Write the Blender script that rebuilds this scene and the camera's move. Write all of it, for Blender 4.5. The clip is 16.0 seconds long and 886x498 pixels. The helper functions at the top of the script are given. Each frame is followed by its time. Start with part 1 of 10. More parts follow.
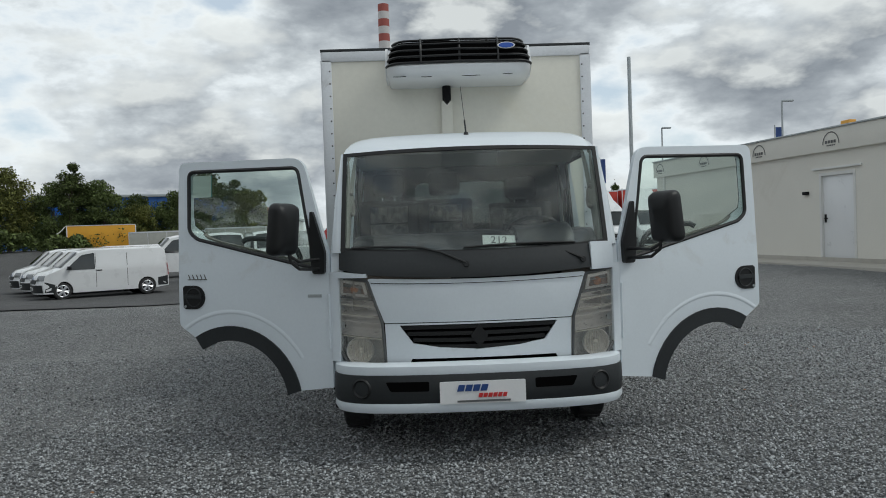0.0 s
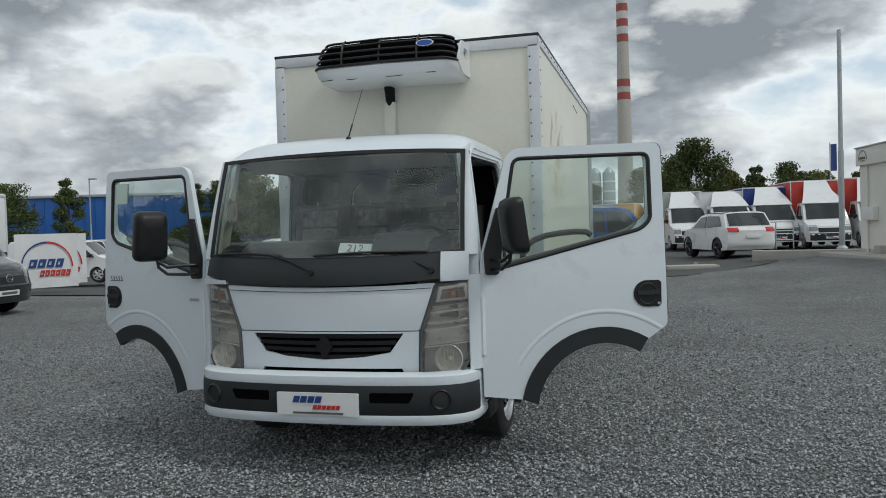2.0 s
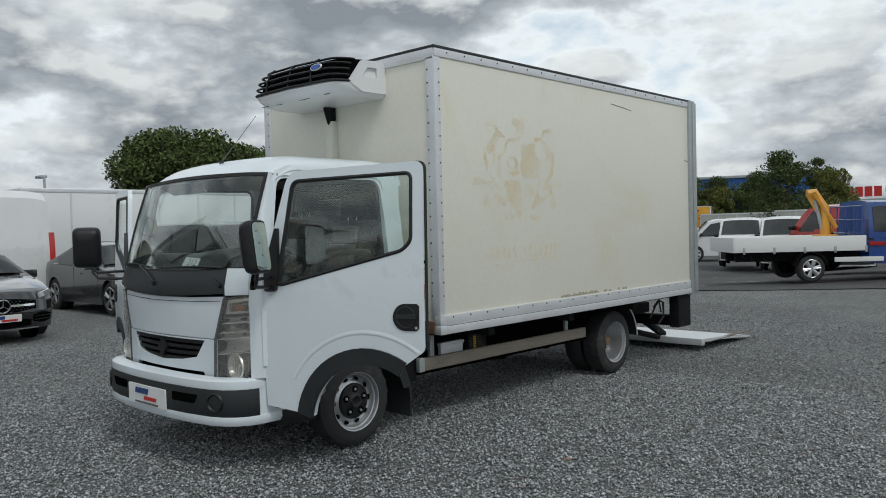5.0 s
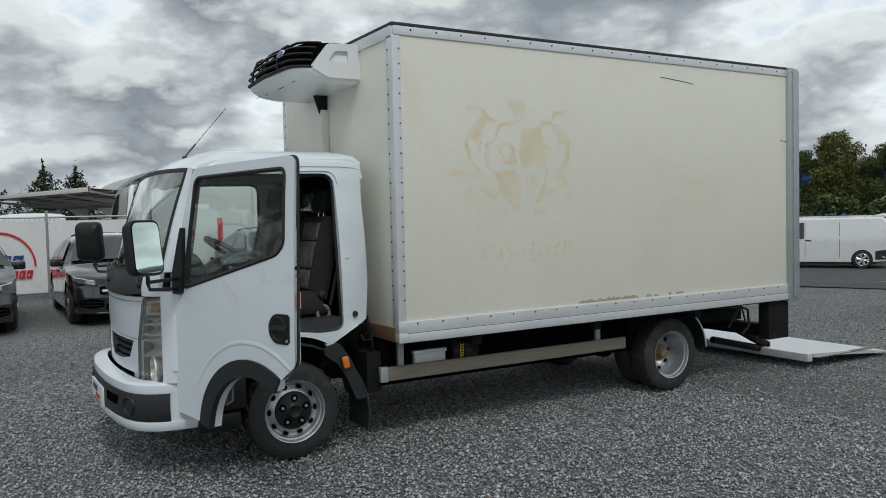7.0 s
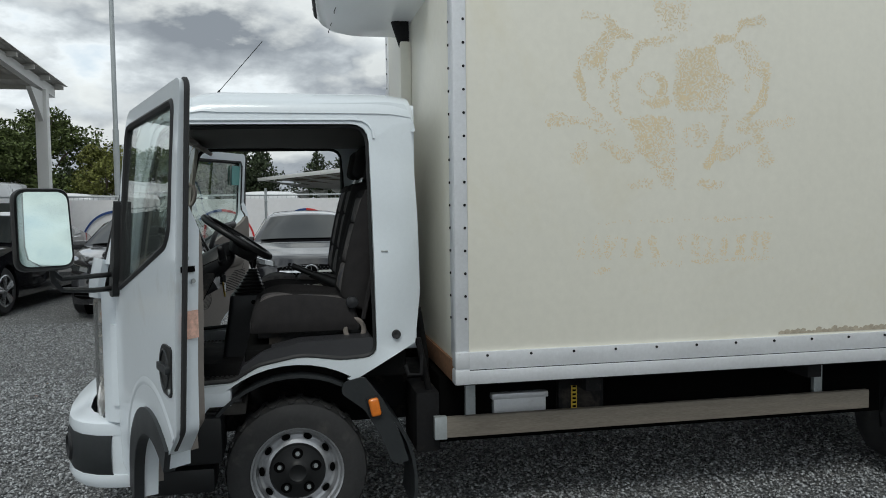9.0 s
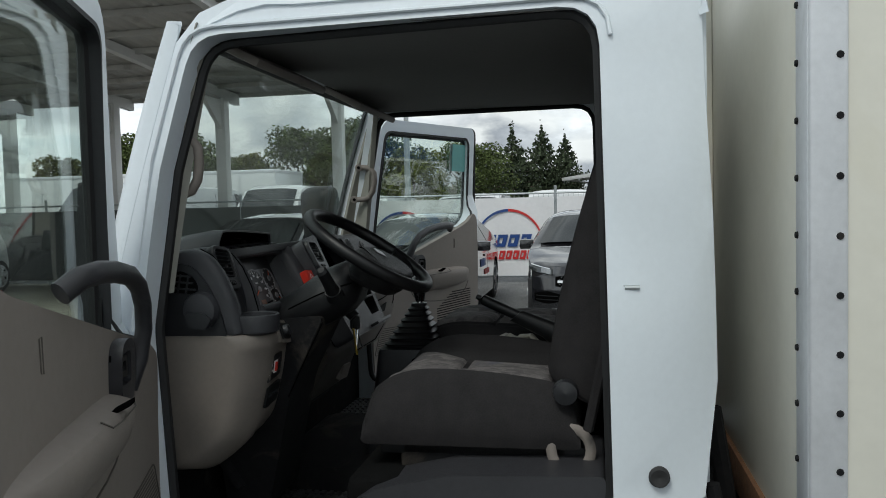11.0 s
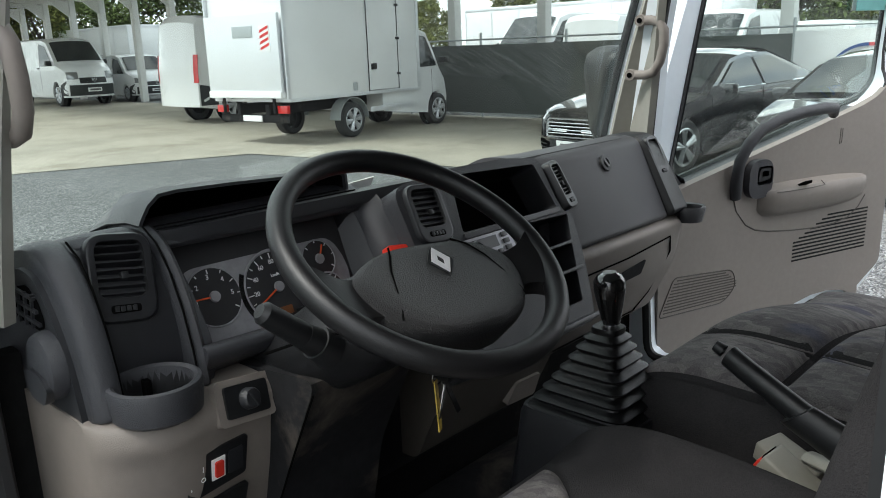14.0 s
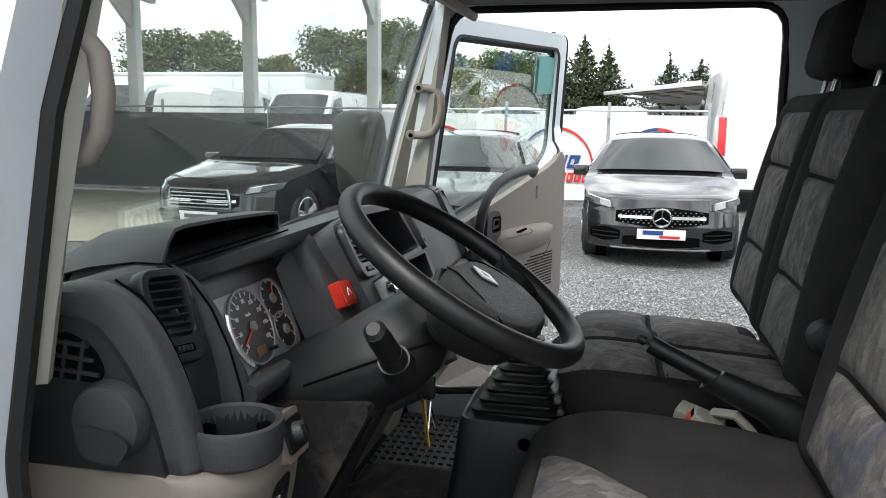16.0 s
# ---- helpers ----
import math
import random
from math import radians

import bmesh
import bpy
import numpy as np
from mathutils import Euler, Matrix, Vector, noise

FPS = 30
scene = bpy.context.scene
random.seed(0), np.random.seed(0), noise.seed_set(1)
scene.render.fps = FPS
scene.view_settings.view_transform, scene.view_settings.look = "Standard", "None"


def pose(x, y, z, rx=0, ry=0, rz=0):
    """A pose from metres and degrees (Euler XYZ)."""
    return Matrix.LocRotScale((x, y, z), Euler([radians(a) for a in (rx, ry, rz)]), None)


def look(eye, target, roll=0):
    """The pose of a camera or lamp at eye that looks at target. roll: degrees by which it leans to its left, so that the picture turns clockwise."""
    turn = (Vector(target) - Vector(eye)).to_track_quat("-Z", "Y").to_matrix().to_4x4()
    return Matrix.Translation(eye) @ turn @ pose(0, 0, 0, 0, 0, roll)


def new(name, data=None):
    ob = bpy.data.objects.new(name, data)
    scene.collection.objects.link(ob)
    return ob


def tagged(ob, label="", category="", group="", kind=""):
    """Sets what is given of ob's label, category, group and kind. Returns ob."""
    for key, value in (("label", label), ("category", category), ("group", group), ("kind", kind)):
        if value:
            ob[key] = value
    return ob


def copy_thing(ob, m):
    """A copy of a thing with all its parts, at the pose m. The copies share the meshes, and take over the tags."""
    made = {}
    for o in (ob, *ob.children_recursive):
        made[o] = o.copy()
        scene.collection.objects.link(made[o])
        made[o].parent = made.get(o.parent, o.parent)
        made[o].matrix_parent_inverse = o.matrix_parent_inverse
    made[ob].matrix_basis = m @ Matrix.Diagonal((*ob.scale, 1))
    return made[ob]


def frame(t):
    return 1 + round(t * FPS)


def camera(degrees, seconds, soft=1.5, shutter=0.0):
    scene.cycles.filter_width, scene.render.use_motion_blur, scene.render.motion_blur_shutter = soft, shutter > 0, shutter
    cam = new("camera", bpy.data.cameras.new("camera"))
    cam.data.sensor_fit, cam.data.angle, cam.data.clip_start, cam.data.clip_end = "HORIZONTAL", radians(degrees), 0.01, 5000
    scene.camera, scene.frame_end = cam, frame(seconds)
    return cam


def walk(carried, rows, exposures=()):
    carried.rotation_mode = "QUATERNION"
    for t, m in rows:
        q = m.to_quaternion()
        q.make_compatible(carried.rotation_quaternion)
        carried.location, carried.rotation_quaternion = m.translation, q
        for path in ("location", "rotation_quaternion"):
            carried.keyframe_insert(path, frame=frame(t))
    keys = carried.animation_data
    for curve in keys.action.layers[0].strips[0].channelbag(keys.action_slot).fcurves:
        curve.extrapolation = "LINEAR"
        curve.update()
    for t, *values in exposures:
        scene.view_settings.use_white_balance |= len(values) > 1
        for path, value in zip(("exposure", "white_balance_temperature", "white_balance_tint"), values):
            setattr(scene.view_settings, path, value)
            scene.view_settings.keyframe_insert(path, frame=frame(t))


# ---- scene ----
cam = camera(58.2, 16.0, 0.95)
PATH = [
    (0, (-0.353, 0.021, 1.446), (-0.297, 2.02, 1.4), -2.0),
    (0.5, (0.267, 0.054, 1.448), (0.213, 2.052, 1.4), -1.9),
    (1, (0.863, 0.179, 1.458), (0.659, 2.168, 1.41), -1.7),
    (1.5, (1.453, 0.289, 1.465), (1.088, 2.255, 1.415), -1.7),
    (2, (2.028, 0.496, 1.484), (1.499, 2.424, 1.432), -1.7),
    (2.5, (2.637, 0.736, 1.5), (1.94, 2.611, 1.445), -1.8),
    (3, (3.19, 1.013, 1.508), (2.338, 2.821, 1.452), -1.8),
    (3.5, (3.741, 1.282, 1.548), (2.741, 3.013, 1.494), -1.8),
    (4, (4.298, 1.592, 1.552), (3.166, 3.24, 1.501), -1.7),
    (4.2, (4.526, 1.71, 1.529), (3.342, 3.32, 1.481), -1.7),
    (6.3, (6.142, 3.423, 1.668), (4.536, 4.612, 1.589), -1.2),
    (6.5, (6.152, 3.628, 1.651), (4.509, 4.766, 1.571), -1.3),
    (7, (6.111, 4.179, 1.639), (4.391, 5.197, 1.555), -1.3),
    (7.5, (5.901, 4.757, 1.652), (4.14, 5.7, 1.561), -1.3),
    (8, (5.518, 5.242, 1.611), (3.686, 6.037, 1.512), -1.0),
    (8.5, (5.125, 5.665, 1.594), (3.22, 6.267, 1.488), -0.9),
    (9, (4.657, 5.985, 1.576), (2.7, 6.38, 1.46), -0.7),
    (9.5, (4.13, 6.177, 1.547), (2.144, 6.377, 1.429), -0.6),
    (10, (3.579, 6.318, 1.557), (1.583, 6.303, 1.429), -1.1),
    (10.2, (3.378, 6.368, 1.538), (1.386, 6.261, 1.409), -1.2),
    (12.3, (1.612, 6.385, 1.519), (-0.2, 5.573, 1.279), -1.4),
    (12.5, (1.497, 6.393, 1.546), (-0.254, 5.478, 1.238), -1.6),
    (13, (1.297, 6.419, 1.612), (-0.308, 5.3, 1.198), -1.9),
    (13.5, (1.187, 6.445, 1.643), (-0.295, 5.191, 1.163), -2.0),
    (13.8, (1.165, 6.453, 1.650), (-0.268, 5.143, 1.169), -2.3),
    (14, (1.17, 6.453, 1.667), (-0.248, 5.131, 1.175), -2.1),
    (14.5, (1.249, 6.392, 1.667), (-0.228, 5.136, 1.175), -1.3),
    (14.7, (1.295, 6.347, 1.654), (-0.279, 5.212, 1.168), -0.74),
    (15, (1.364, 6.282, 1.645), (-0.325, 5.328, 1.157), -0.1),
    (15.5, (1.446, 6.133, 1.613), (-0.36, 5.423, 1.13), 0.7),
    (16, (1.563, 5.976, 1.628), (-0.362, 5.54, 1.303), 0.7),
]
EXPOSURE = [(0, 0.25, 6250, 4), (4, 0.28, 6250, 4), (7, 0.27, 6250, 4), (9, 0.35, 6250, 4), (10, 0.40, 6250, 4), (12.5, 1.25, 6250, 3), (14, 2.02, 6320, 7), (16, 1.96, 6450, 8)]
walk(cam, [(t, look(eye, target, roll)) for t, eye, target, roll in PATH], EXPOSURE)

# ---- world, sun ----
def nodes_of(tree):
    tree.nodes.clear()
    def n(kind, **kw):
        node = tree.nodes.new("ShaderNode" + kind)
        for k, v in kw.items():
            if k == "inp":
                for name, val in v.items():
                    if hasattr(val, "is_output"):
                        tree.links.new(val, node.inputs[name])
                    else:
                        node.inputs[name].default_value = val
            elif k == "ramp":
                els = node.color_ramp.elements
                while len(els) < len(v):
                    els.new(0.5)
                for e, (p, c) in zip(els, v):
                    e.position, e.color = p, (*c, 1) if len(c) == 3 else c
            elif k == "operation":
                node.operation = v
            elif k == "blend":
                node.data_type, node.blend_type = "RGBA", v
            elif k == "sky":
                node.sky_type = v
            elif k == "feature":
                node.feature = v
            elif k == "bands":
                node.bands_direction = v
        return node
    return n


SUN_EL, SUN_ROT = 52.0, 105.0
world = bpy.data.worlds.new("sky")
scene.world = world
world.use_nodes = True
n = nodes_of(world.node_tree)
sky = n("TexSky", sky="NISHITA")
sky.sun_disc, sky.sun_elevation, sky.sun_rotation = False, radians(SUN_EL), radians(SUN_ROT)
tc = n("TexCoord")
mp = n("Mapping", inp={"Vector": tc.outputs["Generated"], "Scale": (1.0, 1.0, 2.1), "Location": (3.1, 1.7, 0.4)})
mp2 = n("Mapping", inp={"Vector": tc.outputs["Generated"], "Scale": (1.0, 1.0, 2.1), "Location": (3.1, 1.7, 0.455)})
big = n("TexNoise", inp={"Vector": mp.outputs[0], "Scale": 4.6, "Detail": 10.0, "Roughness": 0.54, "Distortion": 0.0})
upper = n("TexNoise", inp={"Vector": mp2.outputs[0], "Scale": 4.6, "Detail": 6.0, "Roughness": 0.52, "Distortion": 0.0})
lit = n("Math", operation="SUBTRACT", inp={0: big.outputs["Fac"], 1: upper.outputs["Fac"]})
mask = n("ValToRGB", inp={"Fac": big.outputs["Fac"]}, ramp=[(0.31, (0, 0, 0)), (0.41, (1, 1, 1))])
core = n("ValToRGB", inp={"Fac": big.outputs["Fac"]}, ramp=[(0.40, (0.78, 0.79, 0.81)), (0.46, (0.52, 0.535, 0.56)), (0.52, (0.35, 0.365, 0.395)), (0.60, (0.23, 0.245, 0.275))])
edge = n("MapRange", inp={"Value": lit.outputs[0], "From Min": 0.0, "From Max": 0.10, "To Min": 0.0, "To Max": 0.62})
cloud = n("Mix", blend="MIX", inp={0: edge.outputs[0], 6: core.outputs[0], 7: (0.84, 0.83, 0.81, 1)})
skyc = n("Mix", blend="MULTIPLY", inp={0: 1.0, 6: sky.outputs[0], 7: (0.10, 0.10, 0.10, 1)})
low = n("Mix", blend="MIX", inp={0: 0.6, 6: skyc.outputs[2], 7: (0.66, 0.70, 0.75, 1)})
mixc = n("Mix", blend="MIX", inp={0: mask.outputs[0], 6: low.outputs[2], 7: cloud.outputs[2]})
bg = n("Background", inp={"Color": mixc.outputs[2], "Strength": 0.95})
out = n("OutputWorld", inp={"Surface": bg.outputs[0]})

sun = new("sun", bpy.data.lights.new("sun", "SUN"))
sun.data.energy, sun.data.angle, sun.data.color = 0.9, radians(18), (1.0, 0.96, 0.9)
sd = Vector((math.sin(radians(SUN_ROT)) * math.cos(radians(SUN_EL)), math.cos(radians(SUN_ROT)) * math.cos(radians(SUN_EL)), math.sin(radians(SUN_EL))))
sun.matrix_world = look(sd * 60, (0, 0, 0))

# ---- materials ----
def material(name, base, rough=0.5, metal=0.0, var=0.12, scale=6.0, fine=60.0, bump=0.0, bscale=200.0, coat=0.0, dirt=None, dscale=1.5, spec=0.5, island=0.0, obj_random=0.0, stretch=None, rvar=0.12, alpha=None):
    """A surface with two scales of colour change, roughness change, relief and dirt."""
    m = bpy.data.materials.new(name)
    m.use_nodes = True
    n = nodes_of(m.node_tree)
    tc = n("TexCoord")
    vec = tc.outputs["Object"]
    if stretch:
        vec = n("Mapping", inp={"Vector": vec, "Scale": stretch}).outputs[0]
    a = n("TexNoise", inp={"Vector": vec, "Scale": scale, "Detail": 5.0, "Roughness": 0.6})
    b = n("TexNoise", inp={"Vector": vec, "Scale": fine, "Detail": 3.0, "Roughness": 0.6})
    mixf = n("Math", operation="ADD", inp={0: a.outputs["Fac"], 1: b.outputs["Fac"]})
    val = n("MapRange", inp={"Value": mixf.outputs[0], "From Min": 0.6, "From Max": 1.4, "To Min": 1 - var, "To Max": 1 + var})
    v = val.outputs[0]
    if island:
        g = n("NewGeometry")
        r = n("MapRange", inp={"Value": g.outputs["Random Per Island"], "To Min": 1 - island, "To Max": 1 + island})
        v = n("Math", operation="MULTIPLY", inp={0: v, 1: r.outputs[0]}).outputs[0]
    if obj_random:
        g = n("ObjectInfo")
        r = n("MapRange", inp={"Value": g.outputs["Random"], "To Min": 1 - obj_random, "To Max": 1 + obj_random})
        v = n("Math", operation="MULTIPLY", inp={0: v, 1: r.outputs[0]}).outputs[0]
    col = n("Mix", blend="MULTIPLY", inp={0: 1.0, 6: (*base, 1), 7: v})
    c = col.outputs[2]
    if dirt:
        d = n("TexNoise", inp={"Vector": vec, "Scale": dscale, "Detail": 8.0, "Roughness": 0.65, "Distortion": 0.6})
        dm = n("ValToRGB", inp={"Fac": d.outputs["Fac"]}, ramp=[(dirt[1], (0, 0, 0)), (dirt[2], (1, 1, 1))])
        c = n("Mix", blend="MIX", inp={0: dm.outputs[0], 6: c, 7: (*dirt[0], 1)}).outputs[2]
    rr = n("MapRange", inp={"Value": a.outputs["Fac"], "From Min": 0.3, "From Max": 0.7, "To Min": max(rough - rvar * rough, 0.02), "To Max": min(rough + rvar * rough, 1)})
    p = n("BsdfPrincipled", inp={"Base Color": c, "Roughness": rr.outputs[0], "Metallic": metal, "Coat Weight": coat, "Coat Roughness": 0.06, "Specular IOR Level": spec})
    if bump:
        bn = n("TexNoise", inp={"Vector": vec, "Scale": bscale, "Detail": 4.0, "Roughness": 0.65})
        bb = n("Bump", inp={"Strength": bump, "Distance": 0.004, "Height": bn.outputs["Fac"]})
        m.node_tree.links.new(bb.outputs[0], p.inputs["Normal"])
    n("OutputMaterial", inp={"Surface": p.outputs[0]})
    return m


def glass_material(name, tint, gloss_rough=0.02, ior=1.5, haze=0.0):
    """A thin pane: tinted see-through with a mirror's gloss that grows towards grazing."""
    m = bpy.data.materials.new(name)
    m.use_nodes = True
    n = nodes_of(m.node_tree)
    t = n("BsdfTransparent", inp={"Color": (*tint, 1)})
    g = n("BsdfGlossy", inp={"Color": (1, 1, 1, 1), "Roughness": gloss_rough})
    w = n("LayerWeight", inp={"Blend": 0.5})
    p5 = n("Math", operation="POWER", inp={0: w.outputs["Facing"], 1: 4.5})
    f0 = ((ior - 1) / (ior + 1)) ** 2
    f = n("MapRange", inp={"Value": p5.outputs[0], "To Min": f0, "To Max": 0.9})
    s = n("MixShader", inp={0: f.outputs[0], 1: t.outputs[0], 2: g.outputs[0]})
    o = s.outputs[0]
    if haze:
        d = n("BsdfDiffuse", inp={"Color": (0.6, 0.62, 0.62, 1)})
        o = n("MixShader", inp={0: haze, 1: o, 2: d.outputs[0]}).outputs[0]
    n("OutputMaterial", inp={"Surface": o})
    return m


M = {}
M["white_paint"] = material("white_paint", (0.735, 0.79, 0.835), 0.32, var=0.03, coat=0.5, scale=2.0, dirt=((0.55, 0.55, 0.53), 0.62, 0.85), dscale=2.2)
M["white_gloss"] = material("white_gloss", (0.78, 0.79, 0.80), 0.3, var=0.03, coat=0.5, scale=2.0)
M["cream_panel"] = material("cream_panel", (0.755, 0.735, 0.65), 0.42, var=0.045, scale=1.1, fine=24, coat=0.1, dirt=((0.69, 0.645, 0.50), 0.55, 0.85), dscale=0.9, bump=0.04, bscale=60)
M["alu"] = material("alu", (0.70, 0.715, 0.74), 0.42, metal=0.4, var=0.08, scale=5, dirt=((0.42, 0.41, 0.39), 0.62, 0.85), dscale=5)
M["galv"] = material("galv", (0.42, 0.45, 0.46), 0.5, metal=0.5, var=0.15, scale=7, dirt=((0.2, 0.19, 0.18), 0.6, 0.85), dscale=6)
M["steel_rim"] = material("steel_rim", (0.50, 0.51, 0.53), 0.34, metal=0.75, var=0.12, scale=12, dirt=((0.18, 0.12, 0.08), 0.6, 0.85), dscale=12)
M["hub_rust"] = material("hub_rust", (0.20, 0.13, 0.07), 0.9, var=0.4, scale=40, bump=0.5, bscale=160)
M["rust"] = material("rust", (0.16, 0.08, 0.04), 0.9, var=0.4, scale=25, bump=0.4, bscale=120)
M["black_plastic"] = material("black_plastic", (0.0095, 0.0100, 0.0108), 0.42, spec=0.4, var=0.2, bump=0.12, bscale=500)
M["bumper_plastic"] = material("bumper_plastic", (0.019, 0.022, 0.024), 0.48, var=0.22, scale=4, bump=0.1, bscale=420)
M["chassis"] = material("chassis", (0.013, 0.013, 0.014), 0.75, spec=0.15, var=0.35, scale=8, dirt=((0.10, 0.085, 0.07), 0.55, 0.8), dscale=5)
M["rubber"] = material("rubber", (0.026, 0.026, 0.027), 0.75, var=0.25, scale=12, dirt=((0.075, 0.07, 0.065), 0.55, 0.8), dscale=7, bump=0.2, bscale=150)
M["mat_rubber"] = material("mat_rubber", (0.055, 0.055, 0.056), 0.42, var=0.25, scale=10, dirt=((0.10, 0.095, 0.085), 0.55, 0.8), dscale=9, bump=0.15, bscale=200)
M["seal"] = material("seal", (0.012, 0.012, 0.013), 0.6, var=0.15)
M["chrome"] = material("chrome", (0.75, 0.76, 0.77), 0.12, metal=1.0, var=0.04)
M["mirror"] = material("mirror", (0.86, 0.9, 0.9), 0.02, metal=1.0, var=0.01)
M["lamp_lens"] = glass_material("lamp_lens", (0.95, 0.94, 0.92), 0.04, 1.5, haze=0.09)
M["lamp_inner"] = material("lamp_inner", (0.46, 0.45, 0.43), 0.35, metal=0.4, var=0.25, scale=30, bump=0.3, bscale=45)
M["lamp_mirror"] = material("lamp_mirror", (0.80, 0.78, 0.76), 0.30, metal=0.6, var=0.15, scale=25, bump=0.25, bscale=70)
M["lamp_brown"] = material("lamp_brown", (0.30, 0.20, 0.15), 0.3, metal=0.4, var=0.25, scale=30)
M["lamp_bowl"] = material("lamp_bowl", (0.80, 0.77, 0.68), 0.25, metal=0.3, var=0.2, scale=18)
M["lamp_rim"] = material("lamp_rim", (0.085, 0.088, 0.09), 0.5, var=0.15, scale=20)
M["amber_bulb"] = material("amber_bulb", (0.50, 0.20, 0.07), 0.3, var=0.2, scale=30)
M["orange_lens"] = material("orange_lens", (0.75, 0.20, 0.02), 0.25, var=0.15, coat=0.6)
M["red_lens"] = material("red_lens", (0.55, 0.02, 0.02), 0.22, var=0.15, coat=0.6)
M["windscreen"] = glass_material("windscreen", (0.855, 0.90, 0.88), 0.012, 1.54, haze=0.002)
M["side_glass"] = glass_material("side_glass", (0.86, 0.92, 0.89), 0.012, 1.66, haze=0.015)
M["car_glass"] = glass_material("car_glass", (0.30, 0.34, 0.34), 0.02, 1.55)
M["wood_beam"] = material("wood_beam", (0.19, 0.168, 0.138), 0.8, var=0.35, scale=3, fine=40, stretch=(8, 0.8, 8), bump=0.3, bscale=60, dirt=((0.12, 0.10, 0.085), 0.5, 0.75), dscale=3)
M["plate_white"] = material("plate_white", (0.80, 0.80, 0.80), 0.35, var=0.03)
M["ink_blue"] = material("ink_blue", (0.02, 0.06, 0.22), 0.4)
M["ink_red"] = material("ink_red", (0.55, 0.03, 0.03), 0.4)
M["ink_grey"] = material("ink_grey", (0.12, 0.12, 0.12), 0.5)
M["paper"] = material("paper", (0.78, 0.80, 0.78), 0.7, var=0.03)
M["teal_film"] = material("teal_film", (0.16, 0.42, 0.40), 0.5, var=0.1)
M["stain"] = material("stain", (0.765, 0.650, 0.440), 0.45, var=0.06, scale=14, fine=70)
M["peel"] = material("peel", (0.42, 0.37, 0.29), 0.8, var=0.3, scale=20)
# cab inside
M["dash_dark"] = material("dash_dark", (0.0185, 0.0192, 0.0220), 0.38, var=0.18, scale=5, bump=0.22, bscale=900)
M["dash_grain"] = material("dash_grain", (0.0310, 0.0318, 0.0365), 0.40, var=0.2, scale=6, fine=300, bump=0.45, bscale=700)
M["vent_grey"] = material("vent_grey", (0.024, 0.024, 0.028), 0.42, var=0.12, scale=5, bump=0.25, bscale=800)
M["dash_mid"] = material("dash_mid", (0.036, 0.036, 0.040), 0.45, var=0.15, scale=5, bump=0.25, bscale=700)
M["vent_plastic"] = material("vent_plastic", (0.0150, 0.0155, 0.0175), 0.34, var=0.15, bump=0.1, bscale=900)
M["panel_grey"] = material("panel_grey", (0.044, 0.042, 0.046), 0.50, var=0.07, scale=3, fine=240, bump=0.3, bscale=800)
M["hub_leather"] = material("hub_leather", (0.0070, 0.0070, 0.0078), 0.44, var=0.2, scale=8, fine=400, bump=0.8, bscale=520)
M["shroud_grey"] = material("shroud_grey", (0.0095, 0.0098, 0.0110), 0.42, var=0.15, scale=6, bump=0.25, bscale=800)
M["radio_silver"] = material("radio_silver", (0.30, 0.30, 0.33), 0.4, metal=0.2, var=0.1, scale=30)
M["emblem_silver"] = material("emblem_silver", (0.62, 0.62, 0.64), 0.35, metal=0.35, var=0.05, scale=30)
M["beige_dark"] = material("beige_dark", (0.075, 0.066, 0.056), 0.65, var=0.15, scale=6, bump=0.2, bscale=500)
M["buckle_beige"] = material("buckle_beige", (0.235, 0.225, 0.190), 0.5, var=0.08, scale=12, bump=0.15, bscale=500)
M["beige"] = material("beige", (0.195, 0.170, 0.149), 0.6, var=0.08, scale=4, bump=0.2, bscale=600)
M["beige_grey"] = material("beige_grey", (0.235, 0.206, 0.185), 0.6, var=0.08, scale=4, bump=0.2, bscale=600)
M["wheel_rubber"] = material("wheel_rubber", (0.0058, 0.0058, 0.0064), 0.40, spec=0.45, var=0.15, bump=0.15, bscale=500)
M["fabric"] = material("fabric", (0.035, 0.033, 0.034), 0.95, var=0.3, scale=20, fine=350, bump=0.8, bscale=600, spec=0.1)
M["pillar_grey"] = material("pillar_grey", (0.27, 0.262, 0.232), 0.65, var=0.08, scale=4, bump=0.2, bscale=600)
M["carpet"] = material("carpet", (0.009, 0.009, 0.009), 0.95, spec=0.05, var=0.3, scale=20, dirt=((0.05, 0.045, 0.04), 0.6, 0.85), dscale=8, bump=0.3, bscale=200)
M["floor_carpet"] = material("floor_carpet", (0.085, 0.080, 0.075), 0.95, spec=0.05, var=0.25, scale=20, fine=300, dirt=((0.09, 0.08, 0.07), 0.6, 0.85), dscale=8, bump=0.4, bscale=300)
M["headliner"] = material("headliner", (0.24, 0.235, 0.225), 0.9, var=0.06, scale=10, bump=0.2, bscale=300)
M["dial"] = material("dial", (0.03, 0.03, 0.032), 0.4)
M["dial_grey"] = material("dial_grey", (0.30, 0.30, 0.31), 0.35, metal=0.1, var=0.2, scale=40)
M["needle"] = material("needle", (0.85, 0.12, 0.03), 0.4)
M["red_plastic"] = material("red_plastic", (0.62, 0.035, 0.02), 0.4)
M["crane_label"] = material("crane_label", (0.62, 0.42, 0.03), 0.5, var=0.15, scale=30)
# near-black without gloss: paints the shade inside openings and recesses; also seams and print
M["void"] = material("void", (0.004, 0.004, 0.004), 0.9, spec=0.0)


